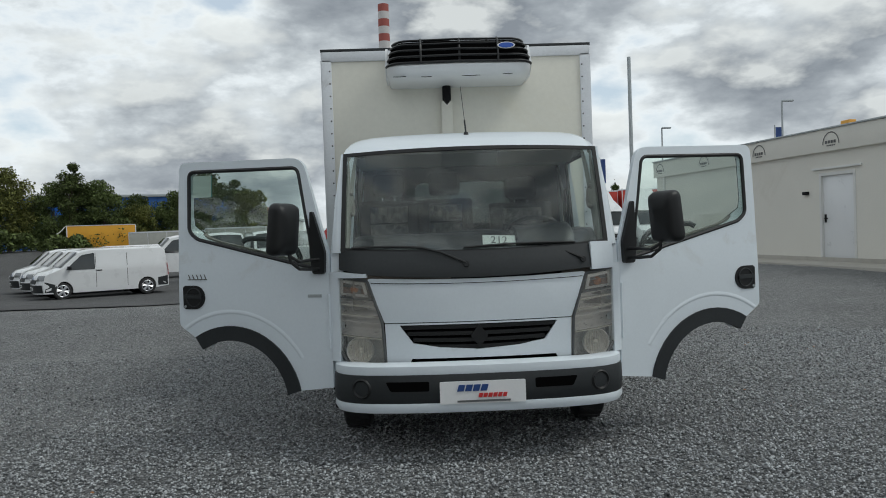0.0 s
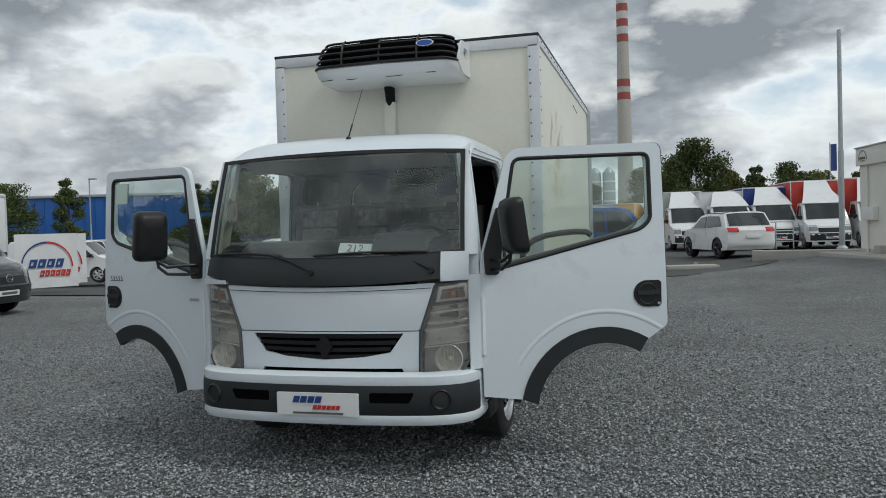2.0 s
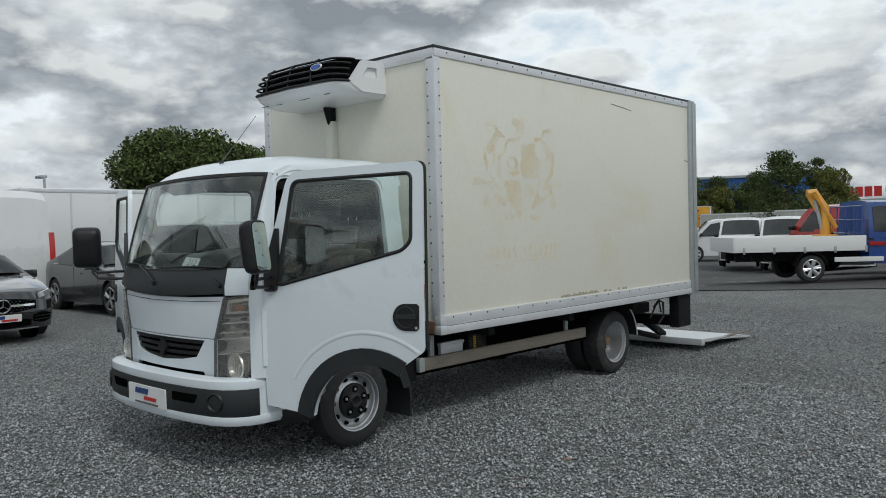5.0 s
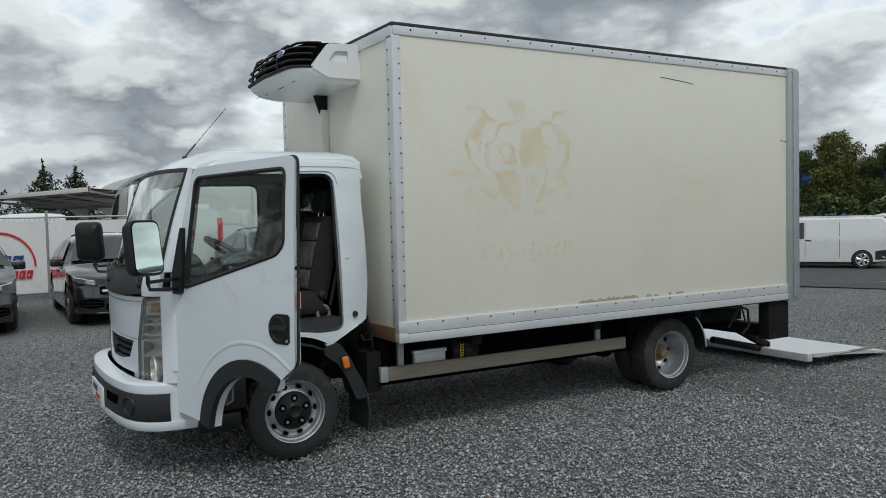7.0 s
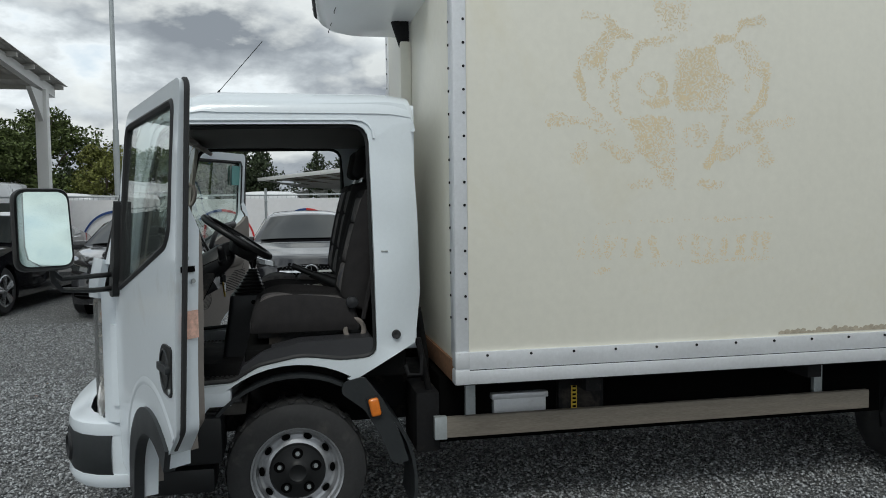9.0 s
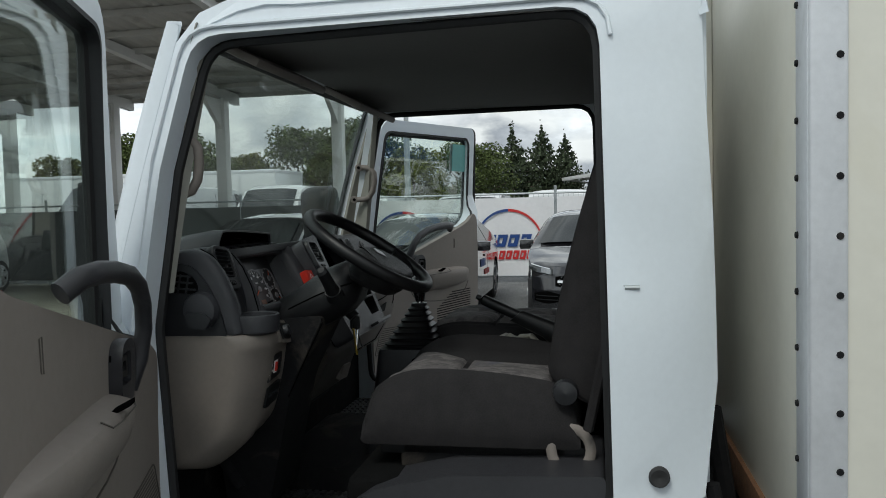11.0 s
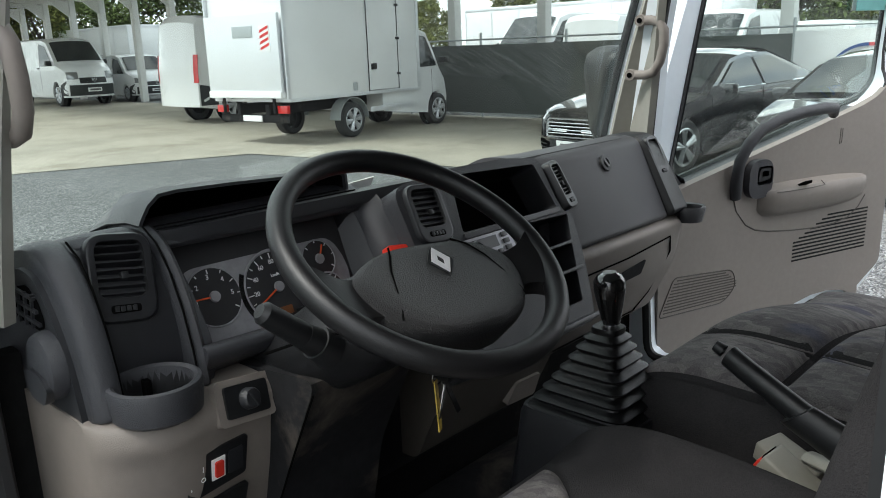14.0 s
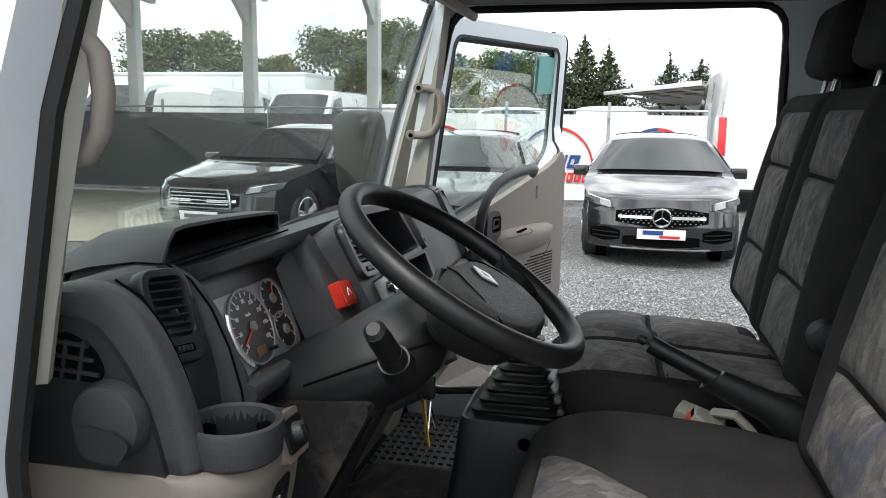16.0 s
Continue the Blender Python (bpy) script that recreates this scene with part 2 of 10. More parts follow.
def seat_pattern():
    """Woven cloth with soft rows of diamonds, a few of them bluish."""
    m = bpy.data.materials.new("seat_pattern")
    m.use_nodes = True
    n = nodes_of(m.node_tree)
    tc = n("TexCoord")
    mp = n("Mapping", inp={"Vector": tc.outputs["Object"], "Rotation": (0.0, 0.0, radians(32)), "Scale": (1.0, 0.62, 0.62)})
    cell = n("TexVoronoi", inp={"Vector": mp.outputs[0], "Scale": 38.0, "Randomness": 0.38})
    cell.distance = "MANHATTAN"
    fine = n("TexVoronoi", inp={"Vector": mp.outputs[0], "Scale": 85.0, "Randomness": 0.55})
    fine.distance = "MANHATTAN"
    bl = n("TexNoise", inp={"Vector": tc.outputs["Object"], "Scale": 7.0, "Detail": 2.0, "Roughness": 0.5, "Distortion": 0.6})
    f = n("TexNoise", inp={"Vector": tc.outputs["Object"], "Scale": 420.0, "Detail": 2.0})
    r0 = n("ValToRGB", inp={"Fac": cell.outputs["Color"]}, ramp=[(0.22, (0.100, 0.093, 0.094)), (0.42, (0.124, 0.115, 0.114)), (0.62, (0.138, 0.128, 0.127)), (0.80, (0.165, 0.153, 0.150))])
    r1 = n("ValToRGB", inp={"Fac": fine.outputs["Color"]}, ramp=[(0.25, (0.80, 0.79, 0.80)), (0.75, (1.16, 1.15, 1.13))])
    mix = n("Mix", blend="MULTIPLY", inp={0: 0.8, 6: r0.outputs[0], 7: r1.outputs[0]})
    bm_ = n("ValToRGB", inp={"Fac": bl.outputs["Fac"]}, ramp=[(0.60, (0, 0, 0)), (0.68, (0.55, 0.55, 0.55))])
    r = n("Mix", blend="MIX", inp={0: bm_.outputs[0], 6: mix.outputs[2], 7: (0.046, 0.052, 0.092, 1)})
    a = n("MapRange", inp={"Value": f.outputs["Fac"], "To Min": 0.55, "To Max": 1.45})
    c = n("Mix", blend="MULTIPLY", inp={0: 1.0, 6: r.outputs[2], 7: a.outputs[0]})
    b = n("Bump", inp={"Strength": 0.5, "Distance": 0.003, "Height": f.outputs["Fac"]})
    p = n("BsdfPrincipled", inp={"Base Color": c.outputs[2], "Roughness": 0.95, "Specular IOR Level": 0.2, "Normal": b.outputs[0]})
    n("OutputMaterial", inp={"Surface": p.outputs[0]})
    return m


M["seat_pattern"] = seat_pattern()


def ground_material(name, cols, scale, bump, rough=0.9, patch=None, dist=0.02):
    """Loose stone or asphalt: cells of several greys, with broad patches."""
    m = bpy.data.materials.new(name)
    m.use_nodes = True
    n = nodes_of(m.node_tree)
    tc = n("TexCoord")
    v = n("TexVoronoi", inp={"Vector": tc.outputs["Object"], "Scale": scale})
    v2 = n("TexVoronoi", inp={"Vector": tc.outputs["Object"], "Scale": scale * 2.3})
    s = n("SeparateColor", inp={"Color": v.outputs["Color"]})
    r = n("ValToRGB", inp={"Fac": s.outputs[0]}, ramp=cols)
    big = n("TexNoise", inp={"Vector": tc.outputs["Object"], "Scale": 0.35, "Detail": 6.0, "Roughness": 0.62})
    pm = n("MapRange", inp={"Value": big.outputs["Fac"], "From Min": 0.3, "From Max": 0.7, "To Min": 0.8, "To Max": 1.22})
    c = n("Mix", blend="MULTIPLY", inp={0: 1.0, 6: r.outputs[0], 7: pm.outputs[0]}).outputs[2]
    if patch:
        pn = n("TexNoise", inp={"Vector": tc.outputs["Object"], "Scale": 0.8, "Detail": 7.0, "Roughness": 0.68})
        pr = n("ValToRGB", inp={"Fac": pn.outputs["Fac"]}, ramp=[(0.52, (0, 0, 0)), (0.72, (1, 1, 1))])
        c = n("Mix", blend="MIX", inp={0: pr.outputs[0], 6: c, 7: (*patch, 1)}).outputs[2]
    h = n("Math", operation="ADD", inp={0: v.outputs["Distance"], 1: v2.outputs["Distance"]})
    b = n("Bump", inp={"Strength": bump, "Distance": dist, "Height": h.outputs[0]})
    b.invert = True
    p = n("BsdfPrincipled", inp={"Base Color": c, "Roughness": rough, "Normal": b.outputs[0], "Specular IOR Level": 0.3})
    n("OutputMaterial", inp={"Surface": p.outputs[0]})
    return m


M["gravel"] = ground_material("gravel", [(0.0, (0.10, 0.105, 0.108)), (0.4, (0.205, 0.21, 0.213)), (0.75, (0.32, 0.325, 0.325)), (0.97, (0.6, 0.6, 0.59))], 80, 0.9)
M["asphalt"] = ground_material("asphalt", [(0.0, (0.05, 0.05, 0.052)), (0.6, (0.085, 0.085, 0.086)), (1.0, (0.13, 0.13, 0.128))], 90, 0.4, dist=0.006)
M["sandy"] = ground_material("sandy", [(0.0, (0.30, 0.27, 0.22)), (0.6, (0.40, 0.37, 0.31)), (1.0, (0.52, 0.48, 0.41))], 60, 0.4, patch=(0.27, 0.24, 0.19), dist=0.008)
M["stone"] = material("stone", (0.310, 0.320, 0.328), 0.85, var=0.18, scale=30, fine=200, island=0.75)

# ---- mesh tools ----
def finish(name, bm, mat, smooth=False, angle=40):
    me = bpy.data.meshes.new(name)
    bmesh.ops.recalc_face_normals(bm, faces=bm.faces)
    bm.to_mesh(me)
    bm.free()
    me.materials.append(M[mat] if isinstance(mat, str) else mat)
    if smooth:
        me.polygons.foreach_set("use_smooth", [True] * len(me.polygons))
        me.set_sharp_from_angle(angle=radians(angle))
    return me


def part(name, bm, mat, parent=None, label="", smooth=True, angle=40, place=None):
    ob = new(name, finish(name, bm, mat, smooth, angle))
    if place is not None:
        ob.matrix_basis = place
    if parent is not None:
        ob.parent = parent
    return tagged(ob, label)


def empty(name, m=None, label="", category="", group=""):
    ob = new(name)
    ob.empty_display_size = 0.2
    if m is not None:
        ob.matrix_basis = m
    return tagged(ob, label, category, group)


def bevelled(bm, r, seg=2):
    if r > 0:
        bmesh.ops.bevel(bm, geom=list(bm.edges), offset=r, segments=seg, profile=0.6, affect="EDGES", clamp_overlap=True)
    return bm


def block(x0, x1, y0, y1, z0, z1, r=0.0, seg=2):
    bm = bmesh.new()
    bmesh.ops.create_cube(bm, size=1, matrix=Matrix.Translation(((x0 + x1) / 2, (y0 + y1) / 2, (z0 + z1) / 2)) @ Matrix.Diagonal((abs(x1 - x0), abs(y1 - y0), abs(z1 - z0), 1)))
    return bevelled(bm, r, seg)


def joined(*bms):
    """One bmesh out of several."""
    out = bmesh.new()
    for b in bms:
        me = bpy.data.meshes.new("tmp")
        b.to_mesh(me)
        b.free()
        out.from_mesh(me)
        bpy.data.meshes.remove(me)
    return out


def moved(bm, m):
    bmesh.ops.transform(bm, matrix=m, verts=bm.verts)
    return bm


def rod(p0, p1, r, r2=None, seg=12):
    p0, p1 = Vector(p0), Vector(p1)
    bm = bmesh.new()
    bmesh.ops.create_cone(bm, cap_ends=True, segments=seg, radius1=r, radius2=r if r2 is None else r2, depth=(p1 - p0).length)
    q = (p1 - p0).to_track_quat("Z", "Y").to_matrix().to_4x4()
    return moved(bm, Matrix.Translation((p0 + p1) / 2) @ q)


def tube(points, r, seg=8, closed=False, flat=1.0):
    """A round bar along a line of points."""
    pts = [Vector(p) for p in points]
    bm = bmesh.new()
    rings, up = [], None
    cnt = len(pts)
    for i, p in enumerate(pts):
        a = pts[i - 1] if (i or closed) else p
        b = pts[(i + 1) % cnt] if (i < cnt - 1 or closed) else p
        d = (b - a).normalized()
        if up is None:
            up = Vector((0, 0, 1)) if abs(d.z) < 0.9 else Vector((1, 0, 0))
        s = d.cross(up).normalized()
        up = s.cross(d).normalized()
        rings.append([bm.verts.new(p + (s * math.cos(2 * math.pi * k / seg) + up * flat * math.sin(2 * math.pi * k / seg)) * r) for k in range(seg)])
    for i in range(cnt if closed else cnt - 1):
        ra, rb = rings[i], rings[(i + 1) % cnt]
        for k in range(seg):
            bm.faces.new((ra[k], ra[(k + 1) % seg], rb[(k + 1) % seg], rb[k]))
    if not closed:
        bm.faces.new(rings[0][::-1]), bm.faces.new(rings[-1])
    return bm


def sheet(rows, closed=False, thick=0.0, caps=False):
    """A skin over rows of points; closed: each row is a ring."""
    bm = bmesh.new()
    vs = [[bm.verts.new(p) for p in row] for row in rows]
    for a, b in zip(vs, vs[1:]):
        k = len(a)
        for j in range(k if closed else k - 1):
            try:
                bm.faces.new((a[j], a[(j + 1) % k], b[(j + 1) % k], b[j]))
            except ValueError:
                pass
    if caps and closed:
        bm.faces.new(vs[0][::-1]), bm.faces.new(vs[-1])
    if thick:
        bmesh.ops.recalc_face_normals(bm, faces=bm.faces)
        bmesh.ops.solidify(bm, geom=list(bm.faces), thickness=thick)
    return bm


def outline(outer, holes=(), depth=0.02, cuts=(), warp=None, place=None):
    """A plate cut from a flat outline with holes, in x and y, depth along z; cuts: grid lines ('x', value) that let warp(x, y, z) bend it."""
    bm = bmesh.new()
    for loop in (outer, *holes):
        vs = [bm.verts.new((p[0], p[1], 0)) for p in loop]
        for a, b in zip(vs, vs[1:] + vs[:1]):
            bm.edges.new((a, b))
    bmesh.ops.triangle_fill(bm, use_beauty=True, edges=list(bm.edges))
    if holes:
        def inside(pt, loop):
            hit = False
            for (x1, y1), (x2, y2) in zip(loop, loop[1:] + loop[:1]):
                if (y1 > pt.y) != (y2 > pt.y) and pt.x < (x2 - x1) * (pt.y - y1) / (y2 - y1) + x1:
                    hit = not hit
            return hit
        bad = [f for f in bm.faces if any(inside(f.calc_center_median(), [tuple(q[:2]) for q in h]) for h in holes)]
        bmesh.ops.delete(bm, geom=bad, context="FACES_ONLY")
    for axis, v in cuts:
        co, no = ((v, 0, 0), (1, 0, 0)) if axis == "x" else ((0, v, 0), (0, 1, 0))
        bmesh.ops.bisect_plane(bm, geom=list(bm.verts) + list(bm.edges) + list(bm.faces), plane_co=co, plane_no=no, dist=1e-5)
    bmesh.ops.recalc_face_normals(bm, faces=bm.faces)
    if depth:
        geo = bmesh.ops.extrude_face_region(bm, geom=list(bm.faces))
        bmesh.ops.translate(bm, vec=(0, 0, depth), verts=[v for v in geo["geom"] if isinstance(v, bmesh.types.BMVert)])
    if warp:
        for v in bm.verts:
            v.co = Vector(warp(*v.co))
    if place is not None:
        moved(bm, place)
    bmesh.ops.recalc_face_normals(bm, faces=bm.faces)
    return bm


def arc(cx, cy, r, a0, a1, k):
    return [(cx + r * math.cos(radians(a0 + (a1 - a0) * i / k)), cy + r * math.sin(radians(a0 + (a1 - a0) * i / k))) for i in range(k + 1)]


def rounded(pts, r, k=4):
    """The outline with its corners rounded; r: one radius, or one for each corner."""
    out = []
    cnt = len(pts)
    for i, p in enumerate(pts):
        p = Vector(p[:2])
        rr = r[i] if hasattr(r, "__len__") else r
        a, b = Vector(pts[i - 1][:2]), Vector(pts[(i + 1) % cnt][:2])
        da, db = (a - p), (b - p)
        d = min(rr, da.length * 0.45, db.length * 0.45)
        if d < 1e-4:
            out.append(tuple(p))
            continue
        s, e = p + da.normalized() * d, p + db.normalized() * d
        for j in range(k + 1):
            t = j / k
            q = s * (1 - t) ** 2 + p * 2 * t * (1 - t) + e * t ** 2
            out.append((q.x, q.y))
    return out


def turned(profile, seg=32, axis="x"):
    """A body of revolution: profile of (along, radius)."""
    rows = []
    for a, r in profile:
        ring = []
        for k in range(seg):
            t = 2 * math.pi * k / seg
            c, s = r * math.cos(t), r * math.sin(t)
            ring.append((a, c, s) if axis == "x" else (c, s, a) if axis == "z" else (c, a, s))
        rows.append(ring)
    return sheet(rows, closed=True)
# the flat outline's x, y, z mapped onto the world's axes
SIDE = Matrix(((0, 0, 1, 0), (1, 0, 0, 0), (0, 1, 0, 0), (0, 0, 0, 1)))    # x, y -> y, z; depth along +x
FRONT = Matrix(((1, 0, 0, 0), (0, 0, 1, 0), (0, 1, 0, 0), (0, 0, 0, 1)))   # x, y -> x, z; depth along +y
MIRROR = Matrix.Diagonal((-1, 1, 1, 1))

# ---- ground ----
def lie(x, y):
    """The yard falls away to the far left and rises to the building."""
    def sm(a, b, v):
        t = min(max((v - a) / (b - a), 0.0), 1.0)
        return t * t * (3 - 2 * t)
    return -0.72 * sm(17, 32, y) * sm(1.0, -9, x) + 0.38 * sm(3.5, 8.5, x) * sm(9, 17, y) * sm(42, 30, y) + 1.7 * sm(46, 64, y) * sm(-24, -30, x)


def terrain(name, poly, off, mat, label, category, step):
    """A sheet that follows the lie of the yard; poly: its outline, or None for all."""
    if poly is None:
        ax = [-900, -300, -120, -70] + [-50 + step * i for i in range(int(100 / step) + 1)] + [70, 120, 300, 900]
        rows = [[(x, y, lie(x, y) + off) for x in ax] for y in ax]
        return tagged(new(name, finish(name, sheet(rows), mat, True)), label, category, kind="structure")
    xs, ys = [p[0] for p in poly], [p[1] for p in poly]
    cuts = [("x", min(xs) + step * i) for i in range(1, int((max(xs) - min(xs)) / step))] + [("y", min(ys) + step * i) for i in range(1, int((max(ys) - min(ys)) / step))]
    bm = outline(poly, [], 0.0, cuts, lambda a, b, d: (a, b, lie(a, b) + off))
    for f in bm.faces:
        if f.normal.z < 0:
            f.normal_flip()
    return tagged(new(name, finish(name, bm, mat, True)), label, category, kind="structure")


ground = terrain("ground", None, -0.02, "gravel", "grey crushed stone yard reaching to the horizon", "ground", 2.5)
terrain("road", [(-60, 25.0), (-30, 19.5), (-6.5, 18.2), (-1.6, 20.6), (3.2, 23.6), (5.6, 27.5), (9, 60), (-24, 61), (-34, 64), (-60, 66)], 0.0, "asphalt", "worn grey asphalt yard beyond the gravel", "road", 3.0)
terrain("pavement", [(-3.4, -6.75), (-6.7, -5.35), (-7.3, -1.2), (-7.6, 1.0), (-14.0, 0.6), (-14.0, -40), (30, -48), (26, -20)], -0.008, "sandy", "pale sandy concrete yard with dirt", "pavement", 6.0)


def stones(count, seed, areas, size):
    """Loose crushed stones, one mesh."""
    rng = np.random.default_rng(seed)
    xs, ys = [], []
    for (x0, x1, y0, y1), share in areas:
        k = int(count * share)
        xs.append(rng.uniform(x0, x1, k)), ys.append(rng.uniform(y0, y1, k))
    x, y = np.concatenate(xs), np.concatenate(ys)
    k = len(x)
    r = size * rng.lognormal(0.0, 0.27, k)
    base = np.array([(1, 0, -0.2), (0.1, 1, 0.15), (-1, 0.1, -0.1), (-0.15, -1, 0.1), (0.1, 0.05, 0.85), (-0.05, -0.05, -0.8)])
    v = base[None] * (1 + rng.uniform(-0.38, 0.38, (k, 6, 3)))
    a, c = rng.uniform(0, 2 * np.pi, k), rng.uniform(-0.5, 0.5, k)
    ca, sa, cc, sc = np.cos(a), np.sin(a), np.cos(c), np.sin(c)
    vx, vy, vz = v[..., 0] * 1.0, v[..., 1] * rng.uniform(0.6, 1.0, k)[:, None], v[..., 2] * rng.uniform(0.5, 0.9, k)[:, None]
    vy, vz = vy * cc[:, None] - vz * sc[:, None], vy * sc[:, None] + vz * cc[:, None]
    vx, vy = vx * ca[:, None] - vy * sa[:, None], vx * sa[:, None] + vy * ca[:, None]
    co = np.stack([x[:, None] + vx * r[:, None], y[:, None] + vy * r[:, None], -0.012 + (vz + 0.35) * r[:, None]], -1).reshape(-1, 3)
    tri = np.array([(0, 1, 4), (1, 2, 4), (2, 3, 4), (3, 0, 4), (1, 0, 5), (2, 1, 5), (3, 2, 5), (0, 3, 5)])
    idx = (tri[None] + 6 * np.arange(k)[:, None, None]).reshape(-1)
    me = bpy.data.meshes.new("gravel")
    me.vertices.add(len(co)), me.vertices.foreach_set("co", co.ravel())
    nf = len(idx) // 3
    me.loops.add(nf * 3), me.loops.foreach_set("vertex_index", idx)
    me.polygons.add(nf), me.polygons.foreach_set("loop_start", np.arange(0, nf * 3, 3))
    me.update(calc_edges=True)
    me.materials.append(M["stone"])
    return tagged(new("gravel", me), "loose grey crushed stones", "gravel", kind="stuff")


stones(250000, 3, [((-3.2, 6.6, 2.6, 10.0), 0.66), ((-7.0, -3.2, 2.0, 10.0), 0.10), ((-1.5, 6.5, 10.0, 15.0), 0.10), ((-8.0, 9.5, -1.0, 17.0), 0.14)], 0.0090)

# ---- the box truck: outside ----
truck = empty("box_truck", label="white cab-over box truck with cream refrigerated body, both cab doors open", category="box truck")
HINGE_X, HINGE_Y = 0.945, 5.262


def front_y(x):
    return 5.045 + 0.16 * x * x + 0.30 * max(0.0, abs(x) - 0.78)


def tumble(y, z):
    """How far the cab's side stands from the middle at a height."""
    return 0.945 - 0.010 * max(0, (z - 1.2)) / 0.8 - 0.095 * max(0.0, (z - 1.25) / 0.8) ** 1.6 - 0.02 * max(0.0, (0.7 - z) / 0.3)


def cab_side(sign, name):
    outer = [(5.31, 0.64), (5.265, 0.80), (5.255, 1.17), (5.262, 1.33), (5.335, 1.62), (5.415, 1.93), (5.47, 2.00), (5.56, 2.035), (6.50, 2.06), (6.575, 2.05), (6.605, 1.99), (6.625, 1.5), (6.63, 1.15), (6.60, 0.91), (6.51, 0.865), (6.30, 0.745), (6.27, 0.755)]
    outer += arc(6.03, 0.32, 0.515, 60, 148, 12) + [(5.57, 0.64)]
    hole = rounded([(5.365, 0.735), (5.340, 1.25), (5.388, 1.63), (5.458, 1.945), (6.395, 1.955), (6.412, 0.850), (6.25, 0.840), (6.06, 0.866), (5.86, 0.828), (5.745, 0.758)], [0.05, 0.02, 0.0, 0.07, 0.09, 0.06, 0.04, 0.05, 0.03, 0.03])
    cuts = [("y", z) for z in (0.8, 0.95, 1.15, 1.25, 1.35, 1.45, 1.55, 1.65, 1.75, 1.85, 1.95)]
    def warp(y, z, d):
        d = d * (1 + 0.7 * min(1.0, max(0.0, (5.80 - y) / 0.3)))
        return (sign * (tumble(y, z) - d - 0.06 * max(0.0, (y - 6.5) / 0.13) ** 2 * (1 if d < 0.02 else 0.4) * min(1.0, max(0.0, (1.95 - z) / 0.15))), y, z)
    return part(name, outline(outer, [hole], 0.045, cuts, warp), "white_paint", truck, angle=30)


cab_side(1, "cab_side_panel"), cab_side(-1, "cab_side_panel")
for s in (1, -1):
    # door seal round the opening
    hole = rounded([(5.372, 0.745), (5.345, 1.25), (5.393, 1.63), (5.465, 1.938), (6.392, 1.948), (6.408, 0.857), (6.25, 0.847), (6.06, 0.873), (5.86, 0.835), (5.75, 0.768)], [0.05, 0.02, 0.0, 0.07, 0.09, 0.06, 0.04, 0.05, 0.03, 0.03])
    mid = Vector((5.89, 1.42))
    step = [(s * (tumble(y, z) + 0.0005), y + math.copysign(0.026, y - mid.x) * (1 if abs(y - mid.x) > 0.2 else 0), z + 0.026) for y, z in hole if z > 1.0]
    part("jamb_step", tube(step, 0.0055, 6), "white_paint", truck)
    part("door_seal", tube([(s * (tumble(y, z) - 0.032 - 0.042 * min(1.0, max(0.0, (5.80 - y) / 0.3))), y, z) for y, z in hole], 0.0125, 6, closed=True), "seal", truck)
    # inner pillar linings
    part("pillar_lining", outline(rounded([(6.51, 0.92), (6.51, 1.93), (6.60, 1.93), (6.60, 0.92)], 0.05), [], 0.02, [("y", 1.4), ("y", 1.7)], lambda y, z, d: (s * (tumble(y, z) - 0.06 - d), y, z)), "headliner", truck)

# roof skin
rows = []
for i in range(18):
    y = 5.385 + (6.60 - 5.385) * min(i, 15) / 15 + (0.012, 0.02, 0.024, 0.026)[max(0, i - 16)] * (i > 15)
    f = max(0.0, (5.70 - y) / 0.315)
    c = 2.138 - 0.131 * f ** 1.8 - 0.018 * max(0.0, (y - 6.45) / 0.15) ** 2 - (0.02, 0.06, 0.16, 0.34)[max(0, i - 16)] * (i > 15)
    half_row = [(0.0, 0.0), (0.2, -0.001), (0.4, -0.005), (0.55, -0.011), (0.66, -0.019), (0.73, -0.03), (0.78, -0.045), (0.815, -0.063), (0.838, -0.086), (0.85, -0.11), (0.856, -0.135)]
    side_ = []
    for q, (x, dz) in enumerate(half_row):
        z = c + dz * (1 - 0.45 * min(1.0, f))
        if q > 7:
            x = max(x, tumble(0, z) + 0.004 - 0.012 * (10 - q))
        side_.append((x, y + 0.05 * (x / 0.86) ** 2 * f, z))
    rows.append([(-x, yy, z) for x, yy, z in side_[:0:-1]] + side_)
part("roof_panel", sheet(rows, thick=0.02), "white_paint", truck)
part("headliner", sheet([[(x, y, 1.99 - 0.02 * (x / 0.85) ** 2) for x in (-0.84, -0.4, 0, 0.4, 0.84)] for y in (5.46, 5.8, 6.2, 6.56)], thick=0.02), "headliner", truck, "grey fabric roof lining")
pane_hole = rounded([(-0.40, 1.50), (0.40, 1.50), (0.38, 1.84), (-0.38, 1.84)], 0.07)
part("cab_rear_wall", outline(rounded([(-0.83, 0.86), (0.83, 0.86), (0.83, 2.05), (-0.83, 2.05)], 0.03), [pane_hole], 0.055, [], lambda x, z, d: (x, 6.565 + d, z)), "white_paint", truck)
part("rear_wall_lining", outline(rounded([(-0.80, 0.90), (0.80, 0.90), (0.80, 1.98), (-0.80, 1.98)], 0.03), [pane_hole], 0.03, [], lambda x, z, d: (x, 6.53 + d, z)), "carpet", truck)
# dark glass puts the shade between cab and cargo body into the pane
rear_pane = part("rear_window", outline(rounded([(-0.41, 1.49), (0.41, 1.49), (0.39, 1.85), (-0.39, 1.85)], 0.07), [], 0.005, [], lambda x, z, d: (x, 6.575 + d, z)), "car_glass", truck, "small rear window of the cab, darkened for the shaded gap behind")
rear_pane.visible_shadow = False
